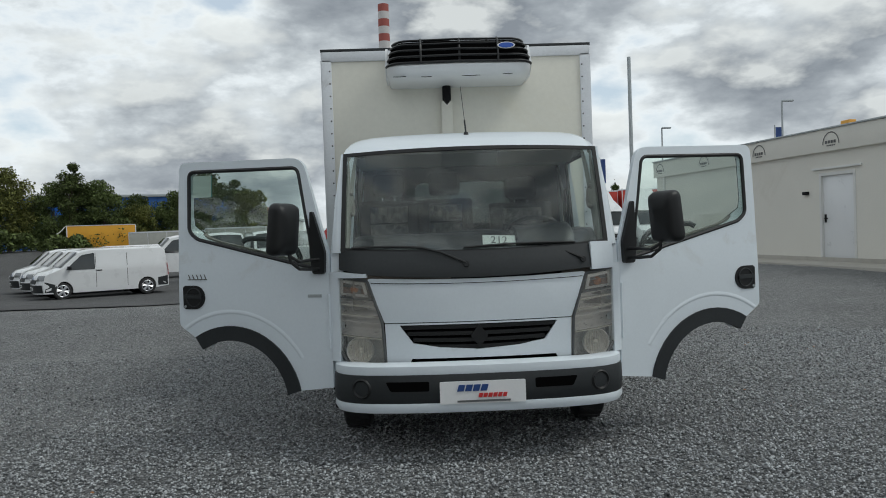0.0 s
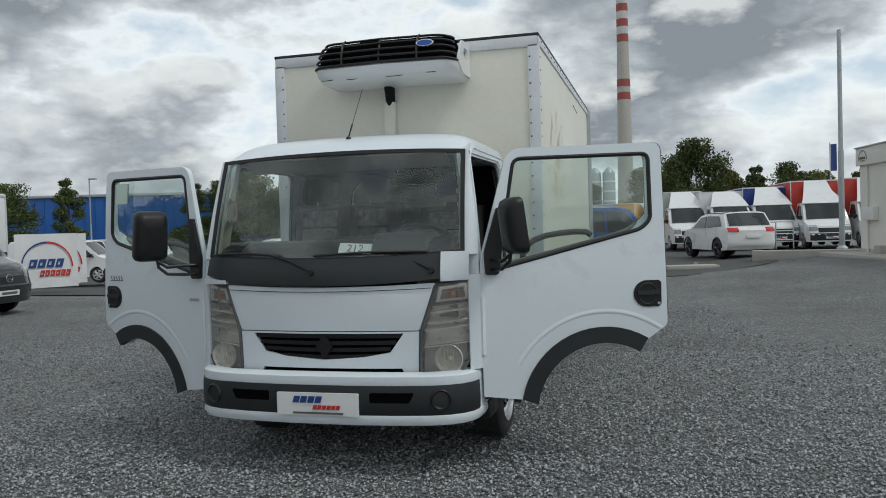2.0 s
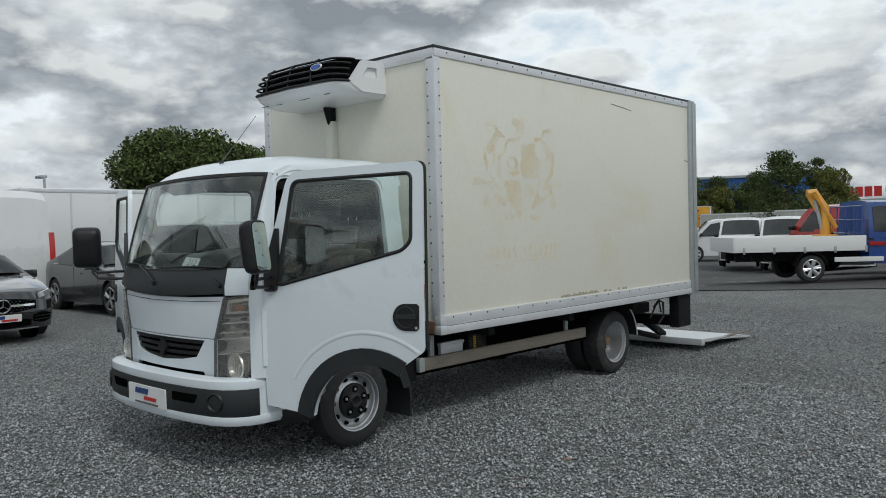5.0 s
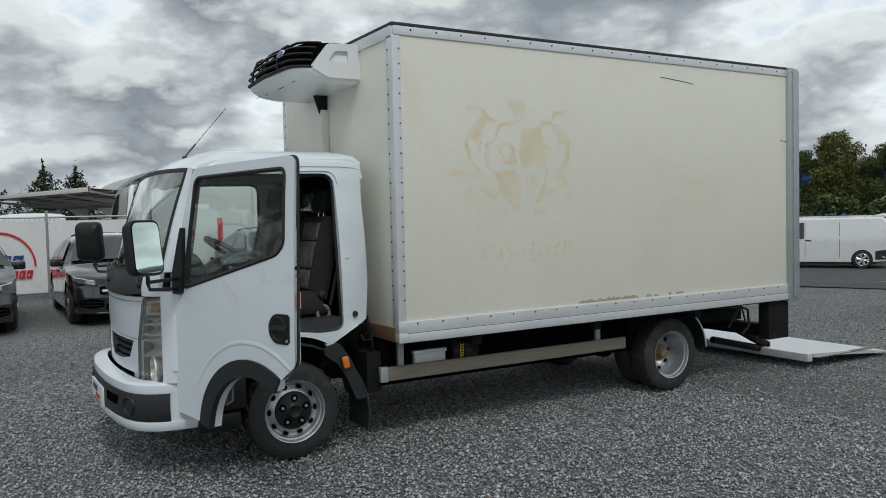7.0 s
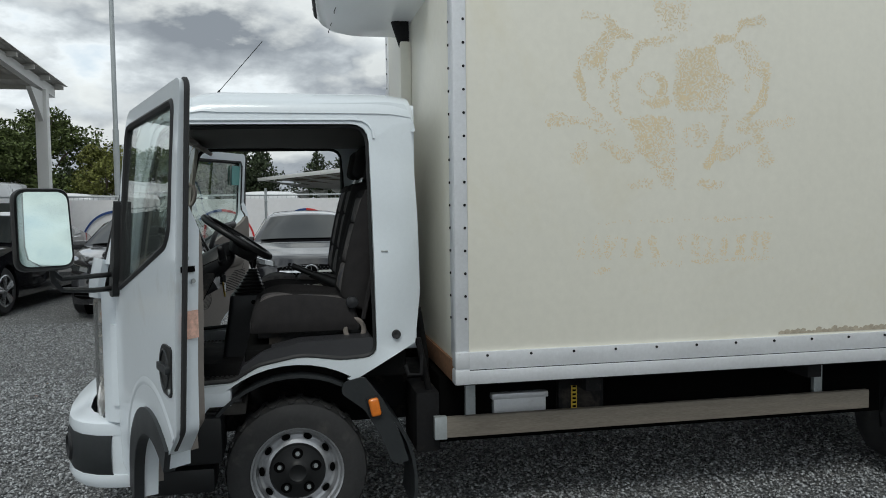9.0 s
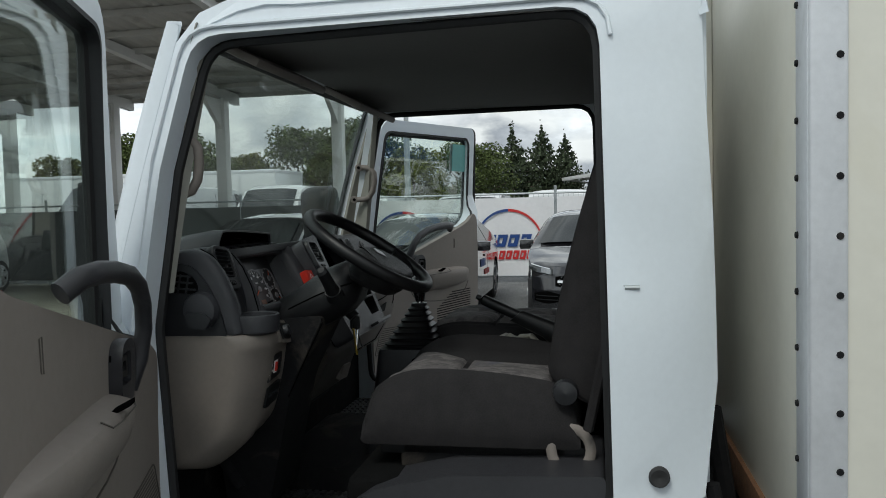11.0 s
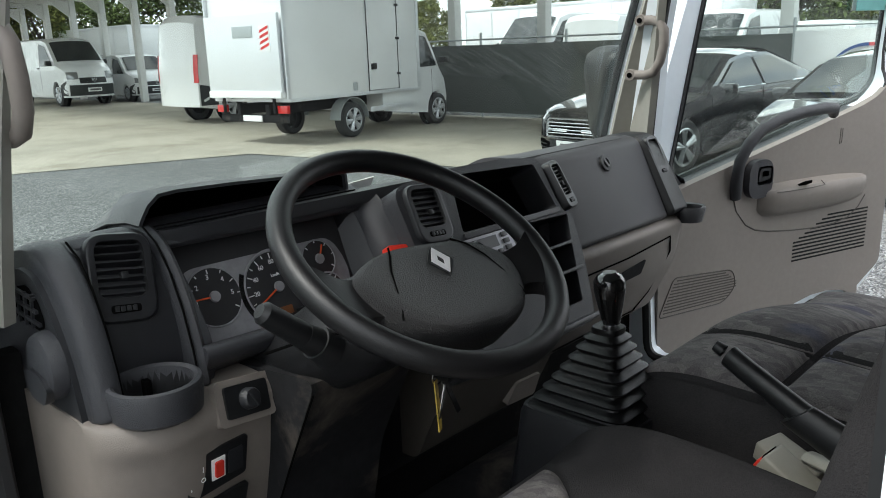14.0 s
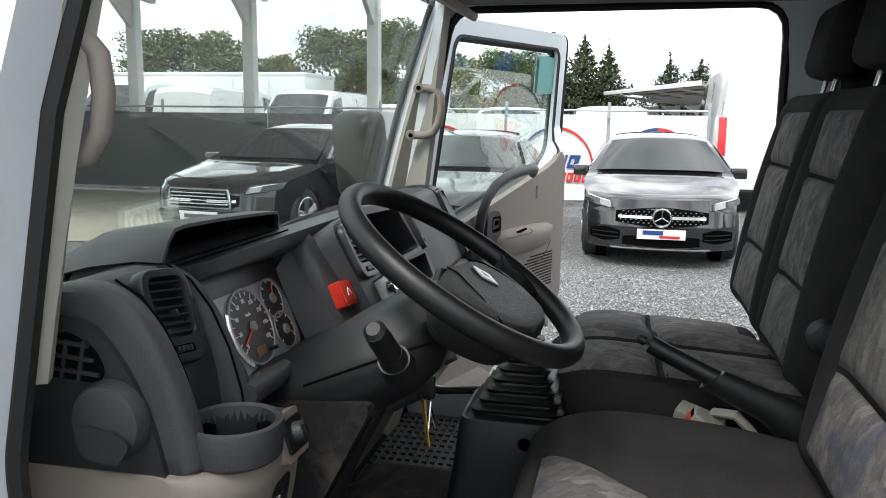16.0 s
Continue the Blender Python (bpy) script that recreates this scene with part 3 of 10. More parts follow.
part("cab_floor", block(-0.88, 0.88, 5.31, 5.80, 0.60, 0.655, 0.01), "floor_carpet", truck)
part("firewall", block(-0.88, 0.88, 5.27, 5.31, 0.60, 1.28, 0.01), "carpet", truck)
part("engine_box", block(-0.88, 0.88, 5.80, 6.56, 0.74, 0.905, 0.03), "carpet", truck)

# windscreen and its black edge
def screen_point(u, v, out=0.0):
    """u across -1..1, v up 0..1 on the windscreen."""
    xb, xt = 0.865 * u, 0.842 * u
    x = xb + (xt - xb) * v
    yb = 5.105 + 0.105 * u * u
    yt = 5.345 + 0.055 * u * u
    bow = 0.012 * math.sin(math.pi * v)
    z = 1.298 + 0.038 * u * u + (1.998 - 0.022 * u * u - 1.298 - 0.038 * u * u) * v
    return (x, yb + (yt - yb) * v - bow - out, z)


glass = part("windscreen", sheet([[screen_point(-1 + 2 * j / 20, i / 10) for j in range(21)] for i in range(11)], thick=0.006), "windscreen", truck, "large curved windscreen reflecting clouds")
glass.visible_shadow = False
ring_o = [(-1 + 2 * j / 20, 0.0) for j in range(21)] + [(1, i / 10) for i in range(1, 11)] + [(1 - 2 * j / 20, 1.0) for j in range(1, 21)] + [(-1, 1 - i / 10) for i in range(1, 10)]
ring_i = [(max(-0.978, min(0.978, u)), max(0.030, min(0.972, v))) for u, v in ring_o]
part("windscreen_seal", sheet([[screen_point(u * 1.008, v * 1.012 - 0.006, 0.004) for u, v in ring_o + ring_o[:1]], [screen_point(u, v, 0.004) for u, v in ring_i + ring_i[:1]]], thick=0.008), "seal", truck)
for s in (1, -1):
    rows = []
    for i in range(13):
        v = -0.02 + 1.03 * i / 12
        a = Vector(screen_point(s * 1.004, v, 0.002))
        z = a.z
        ys = 5.262 + max(0.0, z - 1.33) * 0.235
        b = Vector((s * (tumble(ys, z) + 0.001), ys + 0.012, z))
        m = (a + b) / 2 + Vector((s * 0.016, -0.018, 0))
        rows.append([a, a * 0.5 + m * 0.5 + Vector((s * 0.003, -0.004, 0)), m, m * 0.5 + b * 0.5 + Vector((s * 0.005, -0.003, 0)), b])
    part("front_pillar", sheet(rows, thick=0.03), "white_paint", truck)
    part("pillar_trim", sheet([[Vector(screen_point(s * 0.97, v, -0.03)), Vector(screen_point(s * 1.0, v, -0.05)) + Vector((s * 0.02, 0.02, 0)), Vector((s * (tumble(5.4, screen_point(1, v)[2]) - 0.095), 5.372 + max(0.0, screen_point(1, v)[2] - 1.33) * 0.15, screen_point(1, v)[2]))] for v in [i / 8 for i in range(9)]], thick=0.02), "pillar_grey", truck)

# black cowl under the windscreen
def face_grid(x0, x1, z0f, z1f, off, k=24, rows_=3):
    out = []
    for i in range(rows_ + 1):
        row = []
        for j in range(k + 1):
            x = x0 + (x1 - x0) * j / k
            z = z0f(x) + (z1f(x) - z0f(x)) * i / rows_
            row.append((x, front_y(x) + off(x, z), z))
        out.append(row)
    return out


part("cowl_panel", sheet(face_grid(-0.872, 0.735, lambda x: 1.148 + 0.055 * x * x + 0.12 * max(0, -x - 0.70), lambda x: 1.305 + 0.036 * x * x, lambda x, z: 0.004 + 0.35 * max(0, z - 1.20)), thick=0.03), "bumper_plastic", truck, "black plastic cowl under the windscreen")
part("cowl_cap", sheet(face_grid(0.735, 0.885, lambda x: 1.165 + 0.03 * (x - 0.735), lambda x: 1.338, lambda x, z: 0.0 + 0.22 * max(0, z - 1.22), 6), thick=0.03), "white_paint", truck)
part("cowl_cap", sheet(face_grid(-0.885, -0.700, lambda x: 1.162, lambda x: 1.188 + 0.12 * max(0, -x - 0.74), lambda x, z: 0.0, 6, 2), thick=0.03), "white_paint", truck)
for i, (px_, tip) in enumerate(((-0.069, -0.78), (0.687, -0.06))):
    y0 = front_y(px_) - 0.01
    wip = part("wiper", joined(rod((px_, y0 + 0.03, 1.225), (px_, y0 - 0.025, 1.235), 0.022, 0.018), tube([(px_, y0 - 0.02, 1.24), (px_ - 0.16, y0 + 0.005, 1.31), (px_ - 0.29, y0 + 0.03, 1.345)], 0.008, 6)), "black_plastic", truck, "black windscreen wiper")
    xa, xb = px_ - 0.02 if i else px_ - 0.22, tip
    xs = [xa - 0.02 + (xb - xa) * k / 8 for k in range(9)]
    part("blade", tube([(x, screen_point(x / 0.86, 0.05)[1] - 0.02, 1.335 + 0.012 * math.sin(math.pi * k / 8) + 0.02 * (x / 0.86) ** 2) for k, x in enumerate(xs)], 0.008, 6), "rubber", wip)

# bonnet flap, grille panel
flap = rounded([(-0.60, 0.868), (0.60, 0.868), (0.705, 1.155), (0.35, 1.142), (0, 1.138), (-0.35, 1.142), (-0.705, 1.155)], [0.01, 0.01, 0.02, 0, 0, 0, 0.02])
gx = [("x", -0.7 + 0.1 * i) for i in range(15)]
part("bonnet_flap", outline(flap, [], 0.02, gx + [("y", 1.10)], lambda x, z, d: (x, front_y(x) + d - 0.012 * math.sin(math.pi * (z - 0.868) / 0.29), z)), "white_paint", truck)
part("bonnet_seam", tube([(x, front_y(x) - 0.0135, 1.112 + 0.03 * x * x) for x in [-0.68 + 0.068 * i for i in range(21)]], 0.0022, 4), "seal", truck)
panel = [(-0.59, 0.605), (-0.45, 0.60), (-0.43, 0.638), (0.49, 0.638), (0.51, 0.60), (0.59, 0.605), (0.598, 0.862), (-0.598, 0.862)]
grille_hole = [(-0.505, 0.852), (-0.42, 0.735), (-0.25, 0.707), (0, 0.69), (0.25, 0.707), (0.42, 0.735), (0.505, 0.852)]
part("grille_panel", outline(panel, [grille_hole], 0.03, gx, lambda x, z, d: (x, front_y(x) + d - 0.004, z)), "white_paint", truck)
# black sheet that paints the darkness behind the grille
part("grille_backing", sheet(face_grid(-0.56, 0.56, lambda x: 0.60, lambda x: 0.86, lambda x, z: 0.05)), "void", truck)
for k in range(4):
    z = 0.835 - 0.038 * k
    w = 0.49 - 0.035 * k - (0.06 if k == 3 else 0)
    part("grille_slat", sheet([[(x, front_y(x) + 0.03 - 0.02 * c, z - 0.012 * s_ - (0.018 * (1 - (x / 0.5) ** 2) * k / 4)) for x in [-w + 2 * w * j / 16 for j in range(17)]] for c, s_ in ((0, 1), (1, 0.7), (1, -0.7), (0, -1))], thick=0.004), "black_plastic", truck)
emb = [(-0.058, 0.775), (0, 0.848), (0.058, 0.775), (0, 0.702)]
part("grille_badge", outline(rounded(emb, 0.012), [], 0.03, [], lambda x, z, d: (x, front_y(x) - 0.012 + d, z)), "black_plastic", truck, "black diamond badge mount")
# black sheet for the shaded gap below the grille panel
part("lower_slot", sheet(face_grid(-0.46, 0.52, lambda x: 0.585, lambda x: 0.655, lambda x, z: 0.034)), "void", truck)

# headlamps
def headlamp(s):
    pts = [(0.905, 1.172), (0.703, 1.140), (0.614, 0.868), (0.600, 0.60), (0.83, 0.60), (0.905, 0.70), (0.922, 0.90)]
    loop = rounded([(s * x, z) for x, z in pts], [0.015, 0.015, 0, 0.015, 0.03, 0.03, 0])
    cuts = [("x", s * (0.62 + 0.04 * i)) for i in range(8)]
    lamp = part("headlamp", outline(loop, [], 0.012, cuts, lambda x, z, d: (x, front_y(x) - 0.012 + d, z)), "lamp_lens", truck, "tall clouded headlamp with clear lens")
    lamp.visible_shadow = False
    part("housing", outline(loop, [], 0.01, cuts, lambda x, z, d: (x, front_y(x) + 0.085 + d, z)), "lamp_inner", lamp)
    part("rim", tube([(x, front_y(x) - 0.004, z) for x, z in loop], 0.010, 6, closed=True), "lamp_rim", lamp, "dark grey lamp surround")
    # black strip that paints the shaded gap below the lamp
    part("lower_gap", sheet([[(s * x, front_y(x) + o, z) for x in (0.60, 0.68, 0.76, 0.84)] for o, z in ((-0.006, 0.604), (-0.006, 0.586), (0.03, 0.580))], thick=0.004), "void", lamp)
    def edge(z):
        return (0.703 - 0.089 * (1.140 - z) / 0.272 if z > 0.868 else 0.614 - 0.014 * (0.868 - z) / 0.268) + 0.012, (0.900 + 0.02 * (1.172 - z) / 0.27 if z > 0.9 else 0.910 if z > 0.71 else 0.84) - 0.008
    # stepped mirror bands, each a shallow trough across the lamp
    for z0, z1, mt, dep in ((1.098, 1.140, "lamp_inner", 0.03), (0.985, 1.022, "lamp_mirror", 0.05), (0.925, 0.985, "lamp_mirror", 0.065), (0.885, 0.922, "lamp_mirror", 0.04), (0.785, 0.880, "lamp_mirror", 0.07)):
        rows = []
        for i in range(7):
            g = i / 6
            z = z0 + (z1 - z0) * g
            a, b = edge(z)
            rows.append([(s * (a + (b - a) * j / 10), front_y(a + (b - a) * j / 10) + 0.016 + dep * math.sin(math.pi * g) ** 0.7, z + 0.10 * (b - a) * (j / 10 - 0.5)) for j in range(11)])
        part("mirror_band", sheet(rows, thick=0.002), mt, lamp)
    for z, mt in ((1.030, "lamp_rim"), (0.985, "lamp_bowl"), (0.923, "lamp_bowl"), (0.882, "lamp_mirror"), (0.780, "lamp_bowl")):
        a, b = edge(z)
        part("divider", sheet([[(s * (a + (b - a) * j / 4), front_y(a + (b - a) * j / 4) + o, z + 0.10 * (b - a) * (j / 4 - 0.5)) for j in range(5)] for o in (0.004, 0.07)], thick=0.006), mt, lamp)
    for k in range(11):
        x = 0.690 + 0.018 * k
        part("bead", moved(block(-0.006, 0.006, -0.004, 0.004, -0.006, 0.006, 0.002), Matrix.Translation((s * x, front_y(x) + 0.012, 0.912 + 0.10 * (x - 0.78)))), "lamp_mirror", lamp)
    # indicator pocket: dark frame, amber bulb before a mirror
    part("indicator_frame", outline([(s * x, z) for x, z in ((0.700, 1.035), (0.892, 1.052), (0.886, 1.150), (0.722, 1.128))], [[(s * x, z) for x, z in ((0.724, 1.052), (0.868, 1.064), (0.864, 1.130), (0.738, 1.112))]], 0.02, [], lambda x, z, d: (x, front_y(x) + 0.008 + d, z)), "lamp_mirror", lamp)
    part("indicator_mirror", sheet([[(s * (0.715 + 0.165 * j / 8), front_y(0.715 + 0.165 * j / 8) + 0.024 + 0.045 * math.sin(math.pi * j / 8), 1.045 + 0.09 * i / 4) for j in range(9)] for i in range(5)], thick=0.002), "lamp_brown", lamp)
    part("turn_signal", moved(turned([(0.045, 0.028), (0.02, 0.028), (0.008, 0.020), (0.0, 0.0)], 16, "y"), Matrix.Translation((s * 0.790, front_y(0.79) + 0.010, 1.085))), "amber_bulb", lamp, "amber indicator bulb")
    # dipped beam: deep bowl with vertical flutes, small bulb cap
    for cx, cz, r, dp in ((0.765, 0.690, 0.086, 0.075),):
        at = Matrix.Translation((s * cx, front_y(cx) + 0.010, cz))
        part("reflector", moved(turned([(dp, 0.012), (dp * 0.96, r * 0.35), (dp * 0.72, r * 0.7), (dp * 0.3, r * 0.93), (0, r), (0.010, r + 0.004)], 28, "y"), at), "lamp_mirror", lamp)
        part("bulb_cap", moved(turned([(dp * 0.95, 0.014), (dp * 0.4, 0.016), (dp * 0.34, 0.010), (dp * 0.33, 0.0)], 14, "y"), at), "lamp_bowl", lamp)
    for k in range(9):
        x = 0.700 + 0.0165 * k
        zt = math.sqrt(max(0.0, 0.078 ** 2 - (x - 0.770) ** 2))
        if zt > 0.02:
            part("flute", rod((s * x, front_y(x) + 0.056, 0.690 - zt * 0.9), (s * x, front_y(x) + 0.056, 0.690 + zt * 0.9), 0.004, seg=6), "lamp_bowl", lamp)
    return lamp


headlamp(1), headlamp(-1)

# corner panels beside the lamps, with the marker slots
for s in (1, -1):
    rows = []
    for z in (0.62, 0.75, 0.9, 1.05, 1.16, 1.2):
        rows.append([(s * 0.885, front_y(0.885) + 0.002, z), (s * 0.915, 5.222, z), (s * 0.936, 5.25, z), (s * (tumble(5.28, z) + 0.002), 5.285, z)])
    part("corner_panel", sheet(rows, thick=0.02), "white_paint", truck)
    part("air_deflector", sheet([[(s * (0.944 + o), y, z) for y, o in ((5.245, 0.0), (5.235, 0.022), (5.262, 0.034), (5.30, 0.012))] for z in (0.70, 0.74, 0.95, 1.03, 1.06)], thick=0.012), "white_paint", truck)

# bumper
BP = [(0.0, 4.925), (0.25, 4.930), (0.5, 4.952), (0.70, 4.988), (0.80, 5.028), (0.87, 5.082), (0.915, 5.15), (0.935, 5.22), (0.942, 5.32), (0.945, 5.42)]
BL = [(-x, y) for x, y in BP[:0:-1]] + BP


def bumper_skin(profile, k0=0, k1=len(BL)):
    rows = []
    for out_, z in profile:
        row = []
        for x, y in BL[k0:k1]:
            ln = math.hypot(x * 0.6, y - 5.6)
            row.append((x + out_ * x * 0.6 / ln, y + out_ * (y - 5.6) / ln, z))
        rows.append(row)
    return rows


part("bumper_top", sheet(bumper_skin([(-0.10, 0.622), (-0.02, 0.620), (0.0, 0.608), (0.003, 0.575), (0.0, 0.556), (-0.03, 0.55)]), thick=0.006), "white_paint", truck)
part("bumper_band", sheet(bumper_skin([(-0.03, 0.558), (0.004, 0.556), (0.010, 0.53), (0.012, 0.46), (0.008, 0.39), (-0.004, 0.368), (-0.03, 0.365)], 2, len(BL) - 2), thick=0.006), "bumper_plastic", truck, "dark grey plastic bumper band")
part("bumper_lip", sheet(bumper_skin([(-0.03, 0.375), (0.0, 0.372), (0.004, 0.35), (-0.012, 0.322), (-0.05, 0.312), (-0.12, 0.312)]), thick=0.006), "white_paint", truck)
for s in (1, -1):
    part("bumper_end", sheet([[(s * x, y, z) for x, y in ((0.929, 5.21), (0.939, 5.27), (0.944, 5.33), (0.947, 5.42))] for z in (0.36, 0.42, 0.5, 0.57)], thick=0.02), "white_paint", truck)
    part("fog_blank", moved(turned([(0.012, 0.0), (0.010, 0.042), (0.0, 0.050), (-0.006, 0.056), (0.0, 0.064), (0.012, 0.068)], 24, "y"), Matrix.Translation((s * 0.755, 5.012 - 0.018, 0.472)) @ pose(0, 0, 0, 0, 0, s * 22)), "black_plastic", truck)
    # flat black plate, the slot's inner shade put into its colour
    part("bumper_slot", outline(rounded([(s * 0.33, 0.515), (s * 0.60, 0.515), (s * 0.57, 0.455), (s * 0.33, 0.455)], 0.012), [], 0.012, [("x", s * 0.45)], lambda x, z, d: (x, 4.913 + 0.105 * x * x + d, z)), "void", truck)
plate = part("number_plate", outline(rounded([(-0.266, 0.374), (0.266, 0.374), (0.266, 0.512), (-0.266, 0.512)], 0.008), [], 0.012, [], lambda x, z, d: (x, 4.903 + d + 0.03 * x * x, z)), "plate_white", truck, "white dealer plate with blue and red lettering shapes")


def word_shapes(widths, x, z, h, slant, yplane, mat, parent, name="lettering", depth=0.003, axis="front", thin=False, gap=0.18):
    """Plain slanted bars that stand for a logo's letters."""
    bms = []
    for w in widths:
        pts = [(x, z), (x + w, z), (x + w + slant, z + h), (x + slant, z + h)]
        hole = [(x + w * 0.34, z + h * 0.28), (x + w * 0.66, z + h * 0.28), (x + w * 0.66 + slant * 0.45, z + h * 0.72), (x + w * 0.34 + slant * 0.45, z + h * 0.72)]
        if axis == "front":
            bms.append(outline(pts, [] if thin else [hole], depth, [], lambda a, b, d: (a, yplane(a) - d, b)))
        else:
            bms.append(outline(pts, [] if thin else [hole], depth, [], lambda a, b, d: (yplane(a) + d, a, b)))
        x += w * (1 + gap)
    return part(name, joined(*bms), mat, parent, smooth=False)


py_ = lambda a: 4.903 + 0.03 * a * a - 0.001
word_shapes([0.040] * 4, -0.16, 0.452, 0.040, 0.012, py_, "ink_blue", plate, thin=True, gap=0.2)
word_shapes([0.024] * 6, -0.03, 0.412, 0.026, 0.008, py_, "ink_red", plate, thin=True, gap=0.25)
word_shapes([0.33], -0.16, 0.384, 0.012, 0.0, py_, "ink_grey", plate, thin=True)

# ---- doors ----
ARCH = arc(0.768, 0.32, 0.435, 172, 58, 14)
DOOR = rounded([(0.012, 0.43), (0.0, 1.15), (0.012, 1.30), (0.13, 1.72), (0.20, 1.965), (1.165, 1.985), (1.175, 0.845), (1.03, 0.745)], [0.02, 0, 0.02, 0, 0.09, 0.06, 0.03, 0.02], 5) + ARCH[::-1] + [(0.335, 0.40)]
WIN = rounded([(0.115, 1.225), (0.235, 1.90), (1.085, 1.915), (1.085, 1.50), (1.02, 1.445)], [0.05, 0.05, 0.045, 0.05, 0.03], 5)


def door_skin(z):
    """Offset of the door's outer face by height, outwards positive."""
    return 0.012 * math.sin(math.pi * min(max((z - 0.45) / 0.9, 0), 1)) - 0.042 * max(0.0, (z - 1.25) / 0.8) ** 1.6


def slim(u, depth):
    """The door's shut edge slopes forward towards the inside."""
    t = min(max((u - 0.86) / 0.26, 0.0), 1.0)
    return u - 0.6 * max(0.0, depth) * t * t * (3 - 2 * t)


def edge_piece(bm):
    for v in bm.verts:
        v.co.x -= 0.6 * abs(v.co.y)
    return bm


def cab_door(s):
    """A door hinged at the front; its own x runs from the hinge, its own y is outwards, z up."""
    ang = math.degrees(math.atan2(5.652 - HINGE_Y, 2.05 - HINGE_X))
    m = pose(s * HINGE_X, HINGE_Y, 0, 0, 0, ang if s > 0 else 180 - ang)
    side = -1 if s > 0 else 1     # which way the outer face looks in the door's own frame
    cuts = [("y", z) for z in (0.6, 0.75, 0.9, 1.05, 1.2, 1.3, 1.4, 1.5, 1.6, 1.7, 1.8, 1.9)] + [("x", 0.3), ("x", 0.6), ("x", 0.9)]
    def thin(u, z):
        """The door is thick up to the sill and slim round its window."""
        q = min(1.0, max(0.0, (z - (1.235 + 0.27 * (u - 0.115))) / 0.05))
        return 1 - 0.6 * q
    def put(off):
        return lambda u, z, d: (slim(u, (d - off) * thin(u, z)), side * (door_skin(z) + (off - d) * thin(u, z)), z)
    door = part("cab_door", outline(DOOR, [WIN], 0.085, cuts, put(0.0)), "white_paint", truck, "open white cab door with dark wheel arch trim", angle=30, place=m)
    inner = rounded([(0.03, 0.47), (0.02, 1.20), (0.10, 1.24), (1.03, 1.46), (1.10, 1.50), (1.14, 1.46), (1.145, 0.86), (1.03, 0.80)], 0.03) + arc(0.768, 0.32, 0.48, 60, 168, 12)
    part("door_lining", outline(inner, [], 0.03, cuts, lambda u, z, d: (slim(u, 0.0855 + d), side * (door_skin(min(z, 1.25)) - 0.0855 - d), z)), "beige_grey", door, "grey-beige moulded door lining")
    pane = part("window", outline([(u + (0.6 - u) * -0.012, z + (1.6 - z) * -0.012) for u, z in WIN], [], 0.005, cuts, put(-0.016)), "side_glass", door, "clear door window")
    pane.visible_shadow = False
    part("window_seal", tube([(u, side * (door_skin(z) - 0.004), z) for u, z in WIN], 0.013, 6, closed=True), "seal", door)
    part("window_frame", outline([(0.62 + (u - 0.62) * 1.025, 1.62 + (z - 1.62) * 1.035) for u, z in WIN], [WIN], 0.01, cuts, put(-0.0855)), "seal", door)
    part("window_channel", sheet([[(0.62 + (u - 0.62) * 0.994, side * (door_skin(z) - o * (1 if z < 1.5 and u < 1.05 and z < 1.26 + 0.27 * (u - 0.115) else 0.42)), 1.62 + (z - 1.62) * 0.992) for u, z in WIN] for o in (0.012, 0.05, 0.094)], closed=True), "dash_dark", door)
    part("edge_seal", tube([(u, side * (door_skin(z) - 0.022), z) for u, z in rounded([(0.02, 0.5), (0.01, 1.2), (0.14, 1.72), (0.21, 1.95), (1.168, 1.98), (1.178, 0.86), (1.05, 0.77)], [0, 0, 0, 0.08, 0.05, 0.03, 0])], 0.009, 6), "seal", door)
    trim = arc(0.768, 0.32, 0.428, 172, 58, 16) + arc(0.768, 0.32, 0.525, 58, 170, 16)
    part("arch_trim", outline(trim, [], 0.02, [], lambda u, z, d: (u, side * (door_skin(z) + 0.012 - d), z)), "bumper_plastic", door, "dark grey wheel arch trim")
    part("arch_return", sheet([[(u, side * (door_skin(z) + o), z) for u, z in arc(0.768, 0.32, 0.430, 172, 58, 16)] for o in (0.011, -0.010, -0.028)], thick=0.006), "bumper_plastic", door)
    ridge = arc(0.768, 0.32, 0.615, 150, 54, 20)
    part("ridge", sheet([[(0.768 + (u - 0.768) * k, side * (door_skin(z) + o), 0.32 + (z - 0.32) * k) for u, z in ridge] for k, o in ((0.985, 0.0), (0.997, 0.0035), (1.010, 0.0042), (1.035, 0.0))]), "white_paint", door)
    dish = arc(1.044, 1.042, 0.082, 90, 270, 16) + [(1.120, 0.960), (1.136, 0.976), (1.138, 1.110), (1.122, 1.124)]
    hl = part("door_handle", outline(dish, [], 0.020, [], lambda u, z, d: (u, side * (door_skin(z) + 0.006 - d), z)), "black_plastic", door, "black round-dished door handle")
    part("dish_rim", tube([(1.050 + 0.060 * math.cos(k * 0.2618), side * (door_skin(1.04) + 0.007), 1.042 + 0.064 * math.sin(k * 0.2618)) for k in range(24)], 0.004, 6, closed=True), "bumper_plastic", hl)
    part("grip", outline(rounded([(0.985, 1.034), (0.985, 1.060), (1.125, 1.064), (1.125, 1.036)], 0.010), [], 0.014, [], lambda u, z, d: (u, side * (door_skin(z) + 0.019 - d), z)), "bumper_plastic", hl)
    part("lock", outline([(1.120 + 0.009 * math.cos(k * 0.524), 0.980 + 0.009 * math.sin(k * 0.524)) for k in range(12)], [], 0.006, [], lambda u, z, d: (u, side * (door_skin(z) + 0.010 - d), z)), "galv", hl)
    # mirror on its two arms
    cx, cy, cz = s * 1.205, 5.035, 1.485
    inv = m.inverted()
